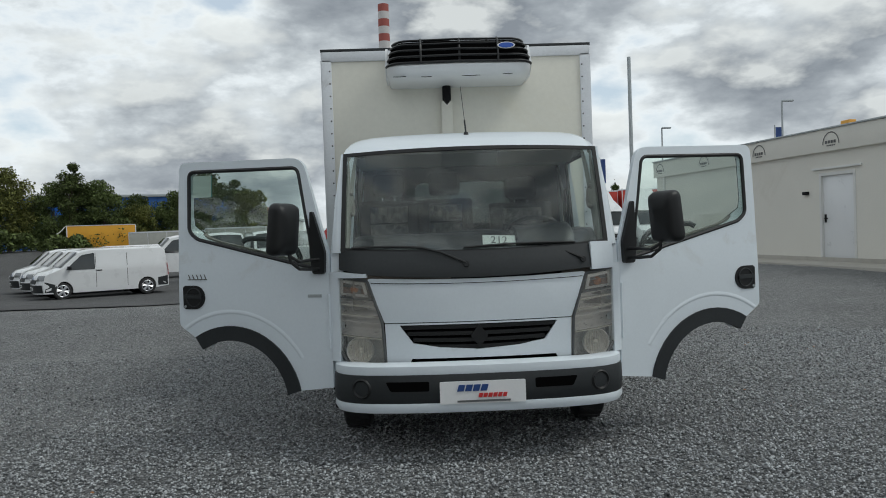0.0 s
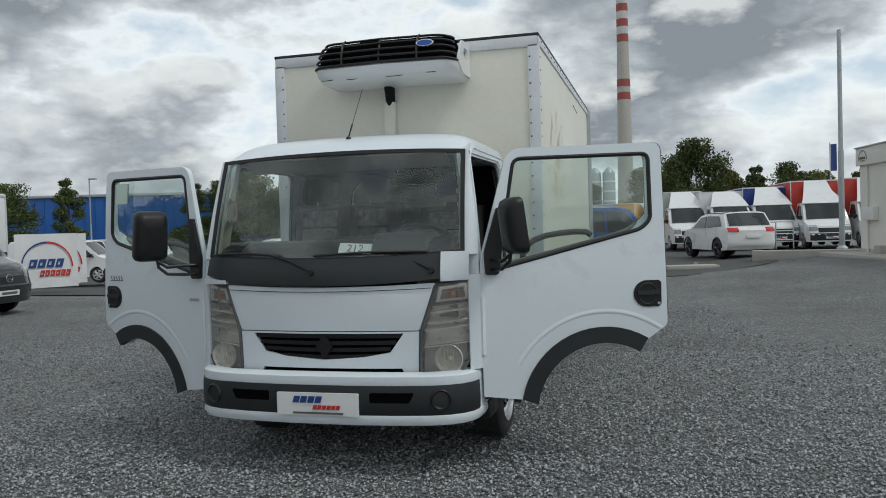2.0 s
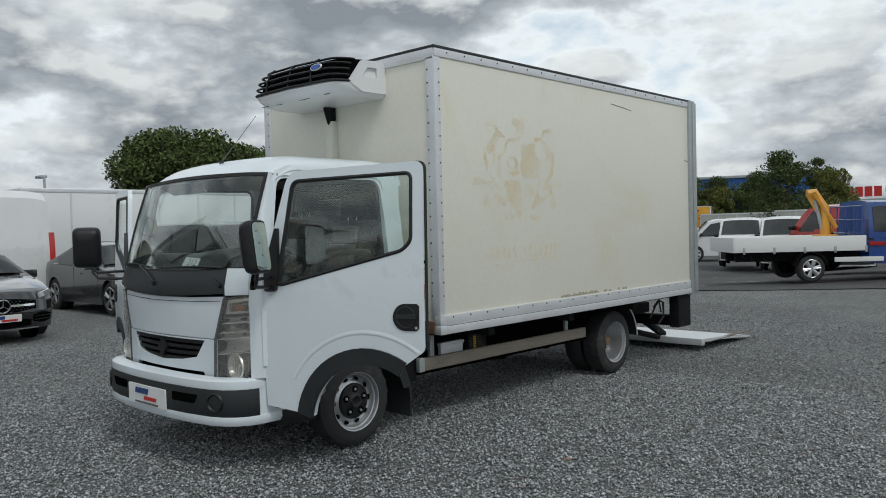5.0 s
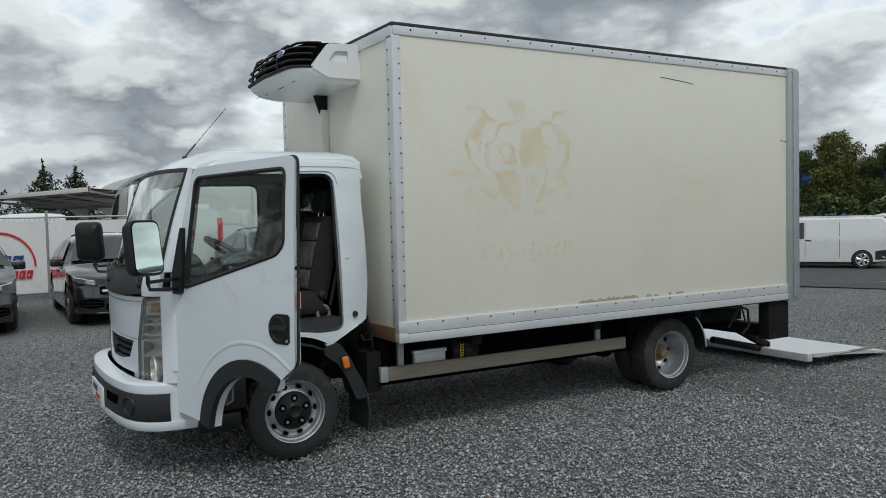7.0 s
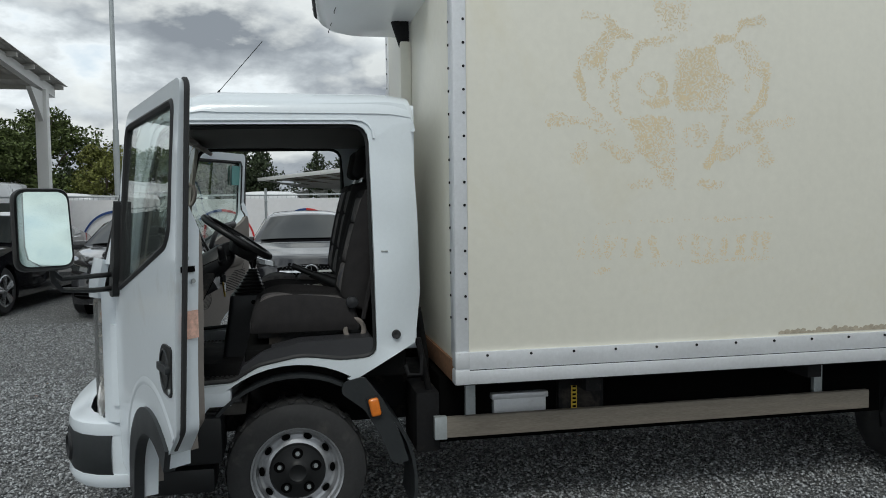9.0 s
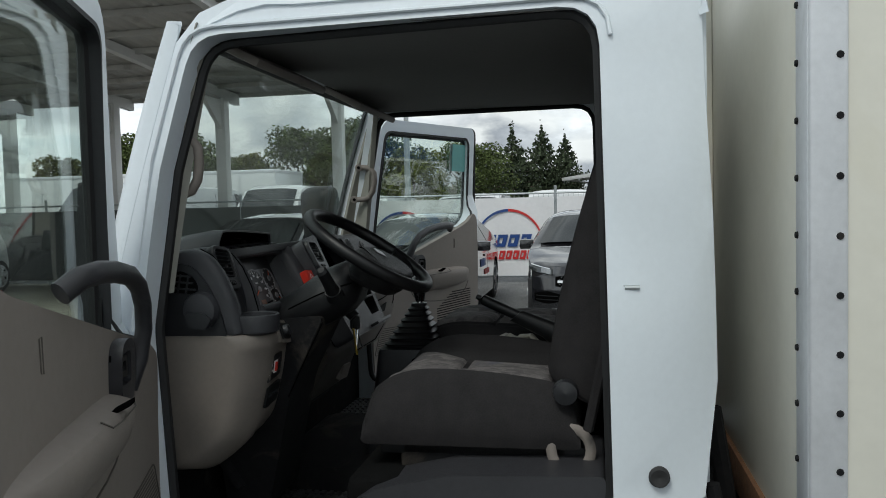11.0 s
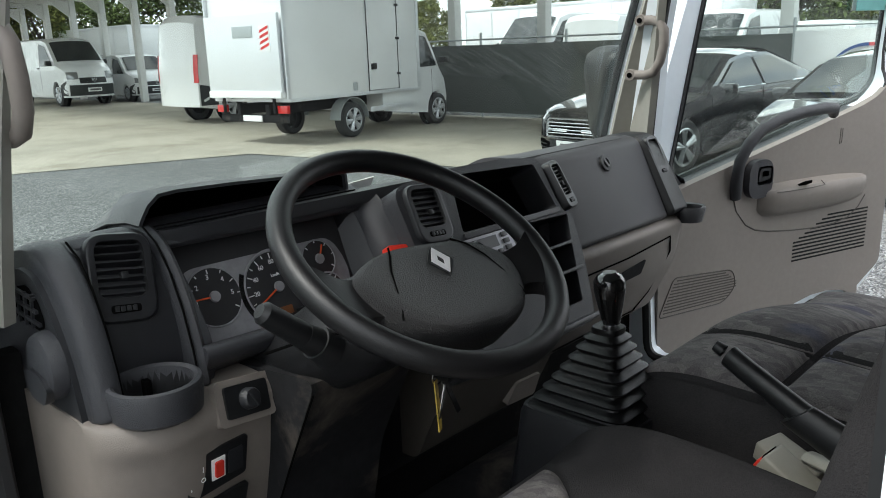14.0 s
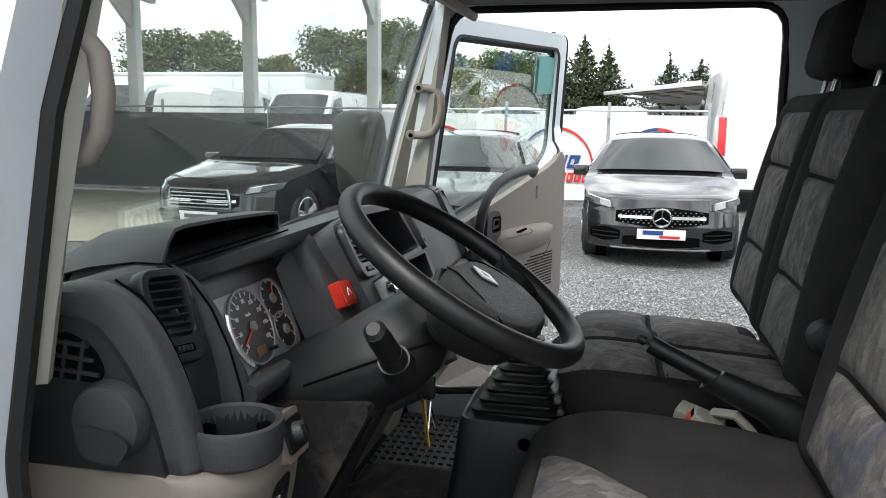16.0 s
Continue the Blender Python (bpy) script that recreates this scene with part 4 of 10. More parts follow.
    mk = Matrix.Translation((cx, cy, cz)) @ pose(0, 0, 0, 0, 0, -s * 59) @ pose(0, 0, 0, 7)
    shell = rounded([(-0.11, -0.165), (0.11, -0.165), (0.105, 0.165), (-0.105, 0.165)], 0.05, 6)
    bm = sheet([[(x * k, y, z * k) for x, z in shell] for y, k in ((-0.06, 0.35), (-0.055, 0.72), (-0.035, 0.92), (0.0, 1.0), (0.035, 1.0), (0.045, 0.97), (0.04, 0.92))], closed=True, caps=True)
    mir = part("mirror", moved(bm, inv @ mk), "black_plastic", door, "large black wing mirror on two arms")
    part("mirror_glass", moved(outline([(x * 0.9, z * 0.9) for x, z in shell], [], 0.004, [], lambda x, z, d: (x, 0.044 + d, z)), inv @ mk), "mirror", mir)
    for z0, z1, dy in ((1.335, 1.285, 0.0), (1.30, 1.225, -0.01)):
        line = [(cx - s * 0.02, cy + 0.03, cz - 0.15), (cx - s * 0.03, cy + 0.03, z0 - 0.02), (cx - s * 0.08, cy + 0.05, z0 - 0.055 + dy), (s * 1.08, 5.20, z1), (s * 1.02, 5.265, z1)]
        part("arm", moved(tube(line, 0.011, 8), inv), "black_plastic", mir)
    part("mirror_foot", outline(rounded([(0.035, 1.19), (0.03, 1.33), (0.115, 1.60), (0.135, 1.60), (0.14, 1.33), (0.12, 1.19)], 0.02), [], 0.05, cuts, lambda u, z, d: (u, side * (door_skin(z) + 0.028 - d), z)), "black_plastic", mir)
    if s > 0:
        lock = part("latch", edge_piece(block(1.155, 1.182, side * -0.07, side * -0.02, 1.365, 1.383, 0.0)), "void", door)
        for zz, yy in ((1.41, -0.042), (1.335, -0.064), (1.335, -0.03)):
            part("screw", edge_piece(rod((1.172, side * yy, zz), (1.181, side * yy, zz), 0.008, seg=10)), "galv", door)
        part("notice", edge_piece(block(1.1755, 1.1785, side * -0.078, side * -0.018, 1.15, 1.24, 0.0)), material("notice_paper", (0.72, 0.45, 0.36), 0.7, var=0.25, scale=60), door, "orange printed service sticker on the door edge")
    else:
        bars = [outline([(1.10 - 0.032 * k - 0.024, 1.165), (1.10 - 0.032 * k - 0.018, 1.165), (1.10 - 0.032 * k - 0.004, 1.20), (1.10 - 0.032 * k - 0.010, 1.20)], [], 0.003, [], lambda u, z, d: (u, side * (door_skin(z) + 0.003 - d), z)) for k in range(5)]
        part("lettering", joined(*bars, outline([(0.945, 1.162), (1.10, 1.162), (1.10, 1.168), (0.945, 1.168)], [], 0.003, [], lambda u, z, d: (u, side * (door_skin(z) + 0.003 - d), z))), "ink_grey", door, "thin grey script bars", smooth=False)
        part("badge", outline([(0.07, 1.035), (0.17, 1.035), (0.17, 1.055), (0.07, 1.055)], [], 0.004, [], lambda u, z, d: (u, side * (door_skin(z) + 0.004 - d), z)), "galv", door, "small grey badge strip", smooth=False)
        part("sticker", outline([(0.91, 1.735), (1.06, 1.735), (1.06, 1.885), (0.91, 1.885)], [], 0.002, cuts, put(-0.022)), "paper", door, "white printed notice stuck inside the window")
    return door


door_l, door_r = cab_door(1), cab_door(-1)

# ---- wheels ----
def truck_wheel(x, y, s, dual=False):
    R = 0.328
    w = part("wheel", moved(turned([(-0.10, 0.205), (-0.105, 0.25), (-0.10, 0.295), (-0.085, R - 0.008), (-0.04, R), (0.04, R), (0.085, R - 0.008), (0.10, 0.295), (0.105, 0.25), (0.10, 0.205)], 48), pose(x, y, R)), "rubber", truck, "worn black tyre on a silver steel wheel")
    for k in range(48):
        a = 2 * math.pi * k / 48
        part_b = block(-0.082, 0.082, -0.012, 0.012, R - 0.004, R + 0.004)
        blocks.append(moved(part_b, pose(x, y, R) @ pose(0, 0, 0, math.degrees(a), 0, 0) @ pose(0, 0, 0, 0, 0, 18 if k % 2 else -18)))
    part("tread", joined(*blocks), "rubber", w)
    blocks.clear()
    d = -s * 0.10 if dual else s * 0.045
    rim = part("rim", moved(turned([(s * -0.10, 0.20), (s * 0.085, 0.200), (s * 0.104, 0.207), (s * 0.108, 0.215), (s * 0.101, 0.2135), (s * 0.095, 0.203), (s * 0.080, 0.199), (s * 0.076, 0.190), (s * 0.058, 0.187), (d + s * 0.010, 0.184), (d - s * 0.006, 0.178), (d - s * 0.010, 0.166), (d - s * 0.002, 0.148), (d + s * 0.014, 0.128), (d + s * 0.014, 0.02)], 48), pose(x, y, R)), "steel_rim", w, "silver steel rim with oval holes")
    for k in range(10):
        a = 2 * math.pi * (k + 0.5) / 10
        hole = [(0.013 * math.cos(q), 0.021 * math.sin(q)) for q in [2 * math.pi * i / 14 for i in range(14)]]
        part("vent_hole", outline(hole, [], 0.006, [], lambda a_, b_, c_: (d - s * 0.009 + s * (0.004 + c_ - a_ * 0.25), b_, 0.164 + a_), pose(x, y, R) @ pose(0, 0, 0, math.degrees(a), 0, 0)), "void", rim)
    if dual:
        part("hub", moved(turned([(d + s * 0.012, 0.085), (d + s * 0.05, 0.08), (d + s * 0.06, 0.05), (d + s * 0.12, 0.045), (d + s * 0.125, 0.0)], 24), pose(x, y, R)), "hub_rust", rim, "rusty hub")
    else:
        part("hub", moved(turned([(d + s * 0.010, 0.131), (d + s * 0.030, 0.130), (d + s * 0.038, 0.123), (d + s * 0.042, 0.06), (d + s * 0.050, 0.050), (d + s * 0.055, 0.040), (d + s * 0.050, 0.034), (d + s * 0.050, 0.0)], 36), pose(x, y, R)), "black_plastic", rim, "black plastic hub cover")
    for k in range(5):
        a = 2 * math.pi * k / 5 + 0.3
        at = pose(x, y, R) @ pose(0, 0, 0, math.degrees(a), 0, 0)
        if not dual:
            part("nut_well", moved(turned([(d + s * 0.036, 0.0), (d + s * 0.0425, 0.021), (d + s * 0.045, 0.024), (d + s * 0.036, 0.027)], 18), at @ Matrix.Translation((0, 0.088, 0))), "void", rim)
        part("nut", moved(rod((d, 0.088, 0), (d + s * (0.050 if not dual else 0.03), 0.088, 0), 0.012, 0.010, seg=6), at), "hub_rust" if dual else "galv", rim)
    return w


blocks = []
for s in (1, -1):
    truck_wheel(s * 0.855, 6.03, s)
    truck_wheel(s * 0.86, 9.62, s, True)
    w2 = part("inner_wheel", moved(turned([(-0.09, 0.2), (-0.10, 0.29), (-0.05, 0.328), (0.05, 0.328), (0.10, 0.29), (0.09, 0.2)], 36), pose(s * 0.62, 9.62, 0.328)), "rubber", truck)
part("front_axle", rod((-0.8, 6.03, 0.33), (0.8, 6.03, 0.33), 0.05), "chassis", truck)
part("rear_axle", joined(rod((-0.8, 9.62, 0.33), (0.8, 9.62, 0.33), 0.06), moved(turned([(-0.16, 0.05), (-0.08, 0.15), (0.08, 0.15), (0.16, 0.05)], 20), pose(0, 9.62, 0.33))), "chassis", truck)

# ---- refrigerated body ----
BX, BY0, BY1, BZ0, BZ1 = 1.125, 6.758, 11.15, 0.742, 2.985
body = part("cargo_body", block(-BX, BX, BY0, BY1, BZ0 + 0.02, BZ1 - 0.01, 0.012), "cream_panel", truck, "cream fibreglass cargo body, stained and scuffed")
part("roof_edge", joined(block(-BX - 0.012, BX + 0.012, BY0 - 0.012, BY1, BZ1 - 0.012, BZ1 + 0.012, 0.006)), "bumper_plastic", truck)
part("roof_skin", block(-BX + 0.02, BX - 0.02, BY0 + 0.02, BY1 - 0.03, BZ1 + 0.006, BZ1 + 0.015, 0.003), "white_gloss", truck)
for s in (1, -1):
    rail = part("bottom_rail", block(s * (BX - 0.02), s * (BX + 0.022), BY0 - 0.01, BY1, BZ0, BZ0 + 0.062, 0.004), "alu", truck, "aluminium lower body rail")
    part("upper_lip", block(s * (BX - 0.02), s * (BX + 0.014), BY0 - 0.01, BY1, BZ0 + 0.066, BZ0 + 0.148, 0.003), "alu", rail)
    part("rail_groove", block(s * (BX - 0.02), s * (BX + 0.008), BY0 - 0.006, BY1, BZ0 + 0.060, BZ0 + 0.068), "seal", rail)
    top = part("top_rail", block(s * (BX - 0.02), s * (BX + 0.010), BY0, BY1, BZ1 - 0.075, BZ1 - 0.012, 0.003), "alu", truck, "aluminium roof rail")
    post = part("corner_post", block(s * (BX - 0.01), s * (BX + 0.012), BY0 - 0.010, BY0 + 0.054, BZ0 + 0.15, BZ1 - 0.078, 0.006, 3), "alu", truck, "riveted aluminium corner post")
    postf = part("corner_post", block(s * (BX - 0.078), s * (BX + 0.004), BY0 - 0.012, BY0 + 0.02, BZ0 + 0.13, BZ1 - 0.078, 0.004), "alu", truck)
    rear = part("rear_post", joined(block(s * (BX - 0.06), s * (BX + 0.028), BY1 - 0.115, BY1 + 0.03, BZ0 - 0.02, BZ1 + 0.004, 0.006), block(s * (BX + 0.02), s * (BX + 0.04), BY1 - 0.05, BY1 + 0.035, BZ0 + 0.02, BZ1 - 0.02, 0.004)), "galv", truck, "grey galvanised rear frame post")
    for k in range(18):
        z = 1.044 + k * 0.104
        part("rivet", rod((s * (BX + 0.010), BY0 + 0.040, z), (s * (BX + 0.0155), BY0 + 0.040, z), 0.0075, 0.0055, 8), "chassis", post)
        part("rivet", rod((s * (BX - 0.062), BY0 - 0.010, z), (s * (BX - 0.062), BY0 - 0.0165, z), 0.0075, 0.0055, 8), "chassis", postf)
    for k in range(21):
        y = BY0 + 0.140 + k * 0.21
        part("rivet", rod((s * (BX + 0.012), y, BZ0 + 0.130), (s * (BX + 0.019), y, BZ0 + 0.130), 0.0075, 0.0055, 8), "chassis", rail)
        part("rivet", rod((s * (BX + 0.008), y, BZ1 - 0.035), (s * (BX + 0.0145), y, BZ1 - 0.035), 0.0075, 0.0055, 8), "chassis", top)
    part("corner_cap", block(s * (BX - 0.05), s * (BX + 0.026), BY0 - 0.016, BY0 + 0.058, BZ0 - 0.002, BZ0 + 0.070, 0.012), "alu", truck)
    part("corner_cap", block(s * (BX - 0.05), s * (BX + 0.022), BY0 - 0.014, BY0 + 0.056, BZ0 + 0.072, BZ0 + 0.152, 0.011), "alu", truck)
ftop = part("front_top_rail", block(-BX + 0.0, BX - 0.0, BY0 - 0.012, BY0 + 0.02, BZ1 - 0.095, BZ1 - 0.012, 0.003), "alu", truck)
part("front_bottom_rail", block(-BX + 0.05, BX - 0.05, BY0 - 0.012, BY0 + 0.02, BZ0, BZ0 + 0.10, 0.003), "rust", truck)
part("cable_duct", block(-0.14, -0.045, BY0 - 0.065, BY0, 0.86, 2.53, 0.01), "cream_panel", truck)
part("hose_sleeve", joined(block(-0.125, -0.055, BY0 - 0.06, BY0 - 0.01, 2.51, 2.70, 0.012), tube([(-0.09, BY0 - 0.10, 2.72), (-0.09, BY0 - 0.07, 2.62), (-0.09, BY0 - 0.03, 2.5)], 0.035, 10)), "chassis", truck)
# rear doors, only their edge shows
part("rear_door", block(-BX + 0.03, BX - 0.03, BY1, BY1 + 0.05, BZ0 + 0.05, BZ1 - 0.03, 0.01), "white_gloss", truck)
# faded crest and lettering ghosts on both flanks: lions, shield and a line of letters
def ghost(s):
    """The removed crest as a speckle of tiny stained patches: quartered shield, two beasts, crown, a line of letters."""
    rng = np.random.default_rng(7)
    cell = 0.0055
    uu, vv = np.meshgrid(np.arange(-60, 780, cell / 0.00172), np.arange(40, 990, cell / 0.00149))
    u, v = uu.ravel(), vv.ravel()
    soft = np.zeros_like(u)
    wob = 9 * np.sin(u * 0.043 + 1.3 * np.sin(v * 0.031)) + 7 * np.sin(v * 0.057 + 1.7 * np.sin(u * 0.027))
    def stroke(line, w, a=0.8):
        for (u0, v0), (u1, v1) in zip(line, line[1:]):
            du, dv = u1 - u0, v1 - v0
            f = np.clip(((u - u0) * du + (v - v0) * dv) / (du * du + dv * dv + 1e-6), 0, 1)
            d = np.hypot(u - u0 - f * du, v - v0 - f * dv)
            np.maximum(soft, a * np.clip((w + wob * w / 30 - d) / (0.55 * w), 0, 1), out=soft)
    def area(pts, a=0.62, blur=14):
        d = np.full_like(u, 1e6)
        k = len(pts)
        for i in range(k):
            (u0, v0), (u1, v1) = pts[i], pts[(i + 1) % k]
            ln = math.hypot(u1 - u0, v1 - v0)
            d = np.minimum(d, ((u1 - u0) * (v - v0) - (v1 - v0) * (u - u0)) / ln)
        np.maximum(soft, a * np.clip((d + 0.5 * wob) / blur, 0, 1), out=soft)
    area([(365, 212), (478, 216), (545, 330), (532, 432), (365, 436)], 0.66)
    area([(215, 442), (374, 442), (378, 692), (335, 664), (252, 556)], 0.66)
    area([(300, 72), (428, 66), (420, 176), (318, 180)], 0.5, 26)
    stroke([(362, 196), (262, 212), (240, 284), (190, 322), (192, 400), (216, 452)], 13)
    stroke([(478, 222), (492, 290), (545, 330)], 11), stroke([(524, 440), (502, 540), (468, 600)], 13)
    for cu, cv, r in ((300, 345, 36), (430, 508, 34)):
        stroke([(cu + r * math.cos(i * 0.7), cv + r * math.sin(i * 0.7)) for i in range(10)], 12, 0.75)
    stroke([(270, 398), (340, 398)], 17, 0.85), stroke([(395, 385), (465, 375)], 16, 0.95), stroke([(440, 495), (432, 520)], 10)
    for q in (0, 1):
        def m(*pts):
            return [(740 - a if q else a, b) for a, b in pts]
        stroke(m((108, 128), (168, 138), (192, 188), (240, 192)), 17, 0.62)
        stroke(m((170, 205), (135, 240), (112, 290)), 30, 0.55), stroke(m((92, 268), (88, 312)), 15, 0.85), stroke(m((150, 255), (132, 288)), 12, 0.9)
        stroke(m((92, 312), (104, 392), (150, 446)), 12, 0.7), stroke(m((155, 300), (150, 350)), 16, 0.5)
        stroke(m((20, 458), (95, 462), (170, 480)), 22, 0.42), stroke(m((108, 520), (88, 580)), 22, 0.6), stroke(m((150, 530), (232, 572)), 20, 0.42)
        stroke(m((232, 664), (288, 655)), 15, 0.5)
    x = 74
    for i in range(14):
        w = 24 + 12 * rng.random()
        if i != 6:
            for b in range(3):
                stroke([(x + w * rng.random(), 826 + 10 * rng.random()), (x + w * rng.random(), 888)], 8, 0.30 + 0.3 * rng.random())
        x += w + 15
    stroke([(120, 782), (690, 768)], 6, 0.16), stroke([(498, 778), (572, 776)], 5, 0.8), stroke([(300, 916), (690, 905)], 8, 0.35), stroke([(140, 940), (165, 930)], 12, 0.5), stroke([(378, 925), (384, 918)], 7, 0.8)
    keep = rng.random(len(u)) < soft * (0.72 + 0.28 * np.sin(u * 0.021 + v * 0.017))
    y, z = 7.7727 + (u[keep] - 333) * 0.001725, 2.535 - (v[keep] - 64) * 0.001485
    h, k = cell * 0.495, len(y)
    x = np.full(k, s * (BX + 0.0008))
    co = np.stack([np.stack([x, y + a * h, z + b * h], 1) for a, b in ((-1, -1), (1, -1), (1, 1), (-1, 1))], 1).reshape(-1, 3)
    me = bpy.data.meshes.new("crest_ghost")
    me.from_pydata(co.tolist(), [], np.arange(4 * k).reshape(-1, 4).tolist())
    me.materials.append(M["stain"])
    tagged(new("crest_ghost", me), "faded yellow trace of a removed crest and lettering", kind="stuff").parent = body
    bms2 = []
    rnd = random.Random(3)
    for k in range(40):
        y0 = 8.40 + k * 0.030
        if k in (22, 23, 24, 27, 30, 31, 32, 33, 35, 36):
            continue
        h = 0.010 + 0.020 * rnd.random() * (1.0 if k < 22 else 0.7)
        bms2.append(outline([(y0, 0.900), (y0 + 0.032, 0.900), (y0 + 0.032, 0.900 + h), (y0 + 0.016, 0.904 + h), (y0, 0.899 + h * 0.8)], [], 0.001, [], lambda a, b, d: (s * (BX + 0.001 + d), a, b)))
    tagged(part("peeled_paint", joined(*bms2), "peel", body, "patch of peeled paint", smooth=False), kind="stuff")


ghost(1)
part("scratch", joined(tube([(BX + 0.001, 9.35, 2.79), (BX + 0.001, 9.62, 2.77), (BX + 0.001, 9.75, 2.755)], 0.003, 4), tube([(BX + 0.001, 10.95, 2.29), (BX + 0.001, 11.04, 2.28)], 0.003, 4)), "chassis", body)

# ---- refrigeration unit ----
UX, UY0, UY1 = 0.575, 6.165, BY0
def unit_ring(z, f, w):
    """Plan outline of the unit at one height: f front reach, w half width."""
    return [(x, y, z) for x, y in rounded([(-w, UY1), (w, UY1), (w, f + 0.14), (w - 0.07, f + 0.035), (0, f), (-w + 0.07, f + 0.035), (-w, f + 0.14)], [0, 0, 0.05, 0.06, 0.0, 0.06, 0.05], 4)]
unit = part("cooling_unit", sheet([unit_ring(z, f, w) for z, f, w in ((2.648, 6.42, 0.50), (2.652, 6.34, 0.545), (2.665, 6.28, 0.56), (2.70, 6.225, 0.572), (2.735, 6.20, UX), (2.76, 6.21, UX), (2.77, 6.26, UX - 0.03))], closed=True, caps=True), "white_gloss", truck, "white roof-height refrigeration unit with black louvred front")
part("unit_cover", sheet([unit_ring(z, f, w) for z, f, w in ((2.755, 6.30, UX - 0.012), (2.84, 6.34, UX - 0.014), (2.92, 6.42, UX - 0.03), (2.95, 6.48, UX - 0.06), (2.955, 6.55, UX - 0.10))], closed=True, caps=True), "white_gloss", unit)
for s in (1, -1):
    part("side_cheek", outline(rounded([(6.36, 2.75), (6.50, 2.93), (6.70, 2.94), (6.77, 2.93), (6.77, 2.68), (6.5, 2.68)], 0.02), [rounded([(6.50, 2.80), (6.56, 2.88), (6.66, 2.885), (6.66, 2.80)], 0.015)], 0.018, [], lambda a, b, d: (s * (UX + 0.008 - d), a, b)), "white_gloss", unit)
part("grille_core", sheet([unit_ring(z, f, w) for z, f, w in ((2.745, 6.235, UX - 0.012), (2.85, 6.25, UX - 0.02), (2.94, 6.32, UX - 0.05), (2.955, 6.42, UX - 0.07))], closed=True, caps=True), "void", unit)
for k, (z, f) in enumerate(((2.752, 6.192), (2.80, 6.192), (2.85, 6.205), (2.90, 6.235), (2.943, 6.285))):
    ringp = [p for p in unit_ring(z, f, UX - 0.004 - 0.012 * k) if p[1] < 6.44 + 0.02 * k]
    ringp.sort(key=lambda p: p[0])
    part("louvre", tube(ringp, 0.0115 if k else 0.014, 6, flat=0.8), "black_plastic", unit)
for x in (-0.30, 0.0, 0.30):
    part("louvre_post", tube([(x, 6.205, 2.75), (x, 6.21, 2.83), (x, 6.25, 2.92), (x, 6.30, 2.95)], 0.009, 6), "black_plastic", unit)
oval = [(0.365 + 0.068 * math.cos(2 * math.pi * i / 24), 2.868 + 0.027 * math.sin(2 * math.pi * i / 24)) for i in range(24)]
bd = part("unit_badge", outline(oval, [], 0.012, [], lambda x, z, d: (x, 6.198 + 0.35 * (z - 2.84) + d, z)), "plate_white", unit, "blue oval badge with white rim")
part("badge_field", outline([(0.365 + (x - 0.365) * 0.86, 2.868 + (z - 2.868) * 0.78) for x, z in oval], [], 0.004, [], lambda x, z, d: (x, 6.194 + 0.35 * (z - 2.84) + d, z)), material("badge_blue", (0.02, 0.08, 0.38), 0.3), bd)
part("fan_cowl", moved(turned([(0.0, 0.16), (0.03, 0.15), (0.035, 0.05), (0.035, 0.0)], 24, "z"), Matrix.Translation((-0.16, 6.62, 2.955))), "chassis", unit)
for x0, x1, z in ((-0.52, -0.42, 2.66), (0.34, 0.42, 2.662), (0.02, 0.16, 2.655), (-0.3, -0.22, 2.655)):
    part("scuff", tube([(x0, 6.305, z + 0.005), ((x0 + x1) / 2, 6.30, z + 0.002), (x1, 6.305, z + 0.006)], 0.0025, 4), "chassis", unit)

# antenna
ant = part("antenna", joined(rod((-0.009, 5.573, 2.105), (-0.009, 5.575, 2.125), 0.02, 0.014), tube([(-0.009, 5.575, 2.12), (-0.012, 5.66, 2.22)], 0.006, 6), tube([(-0.012, 5.66, 2.22), (-0.02, 5.90, 2.50)], 0.0022, 5)), "black_plastic", truck, "thin black roof antenna leaning back")

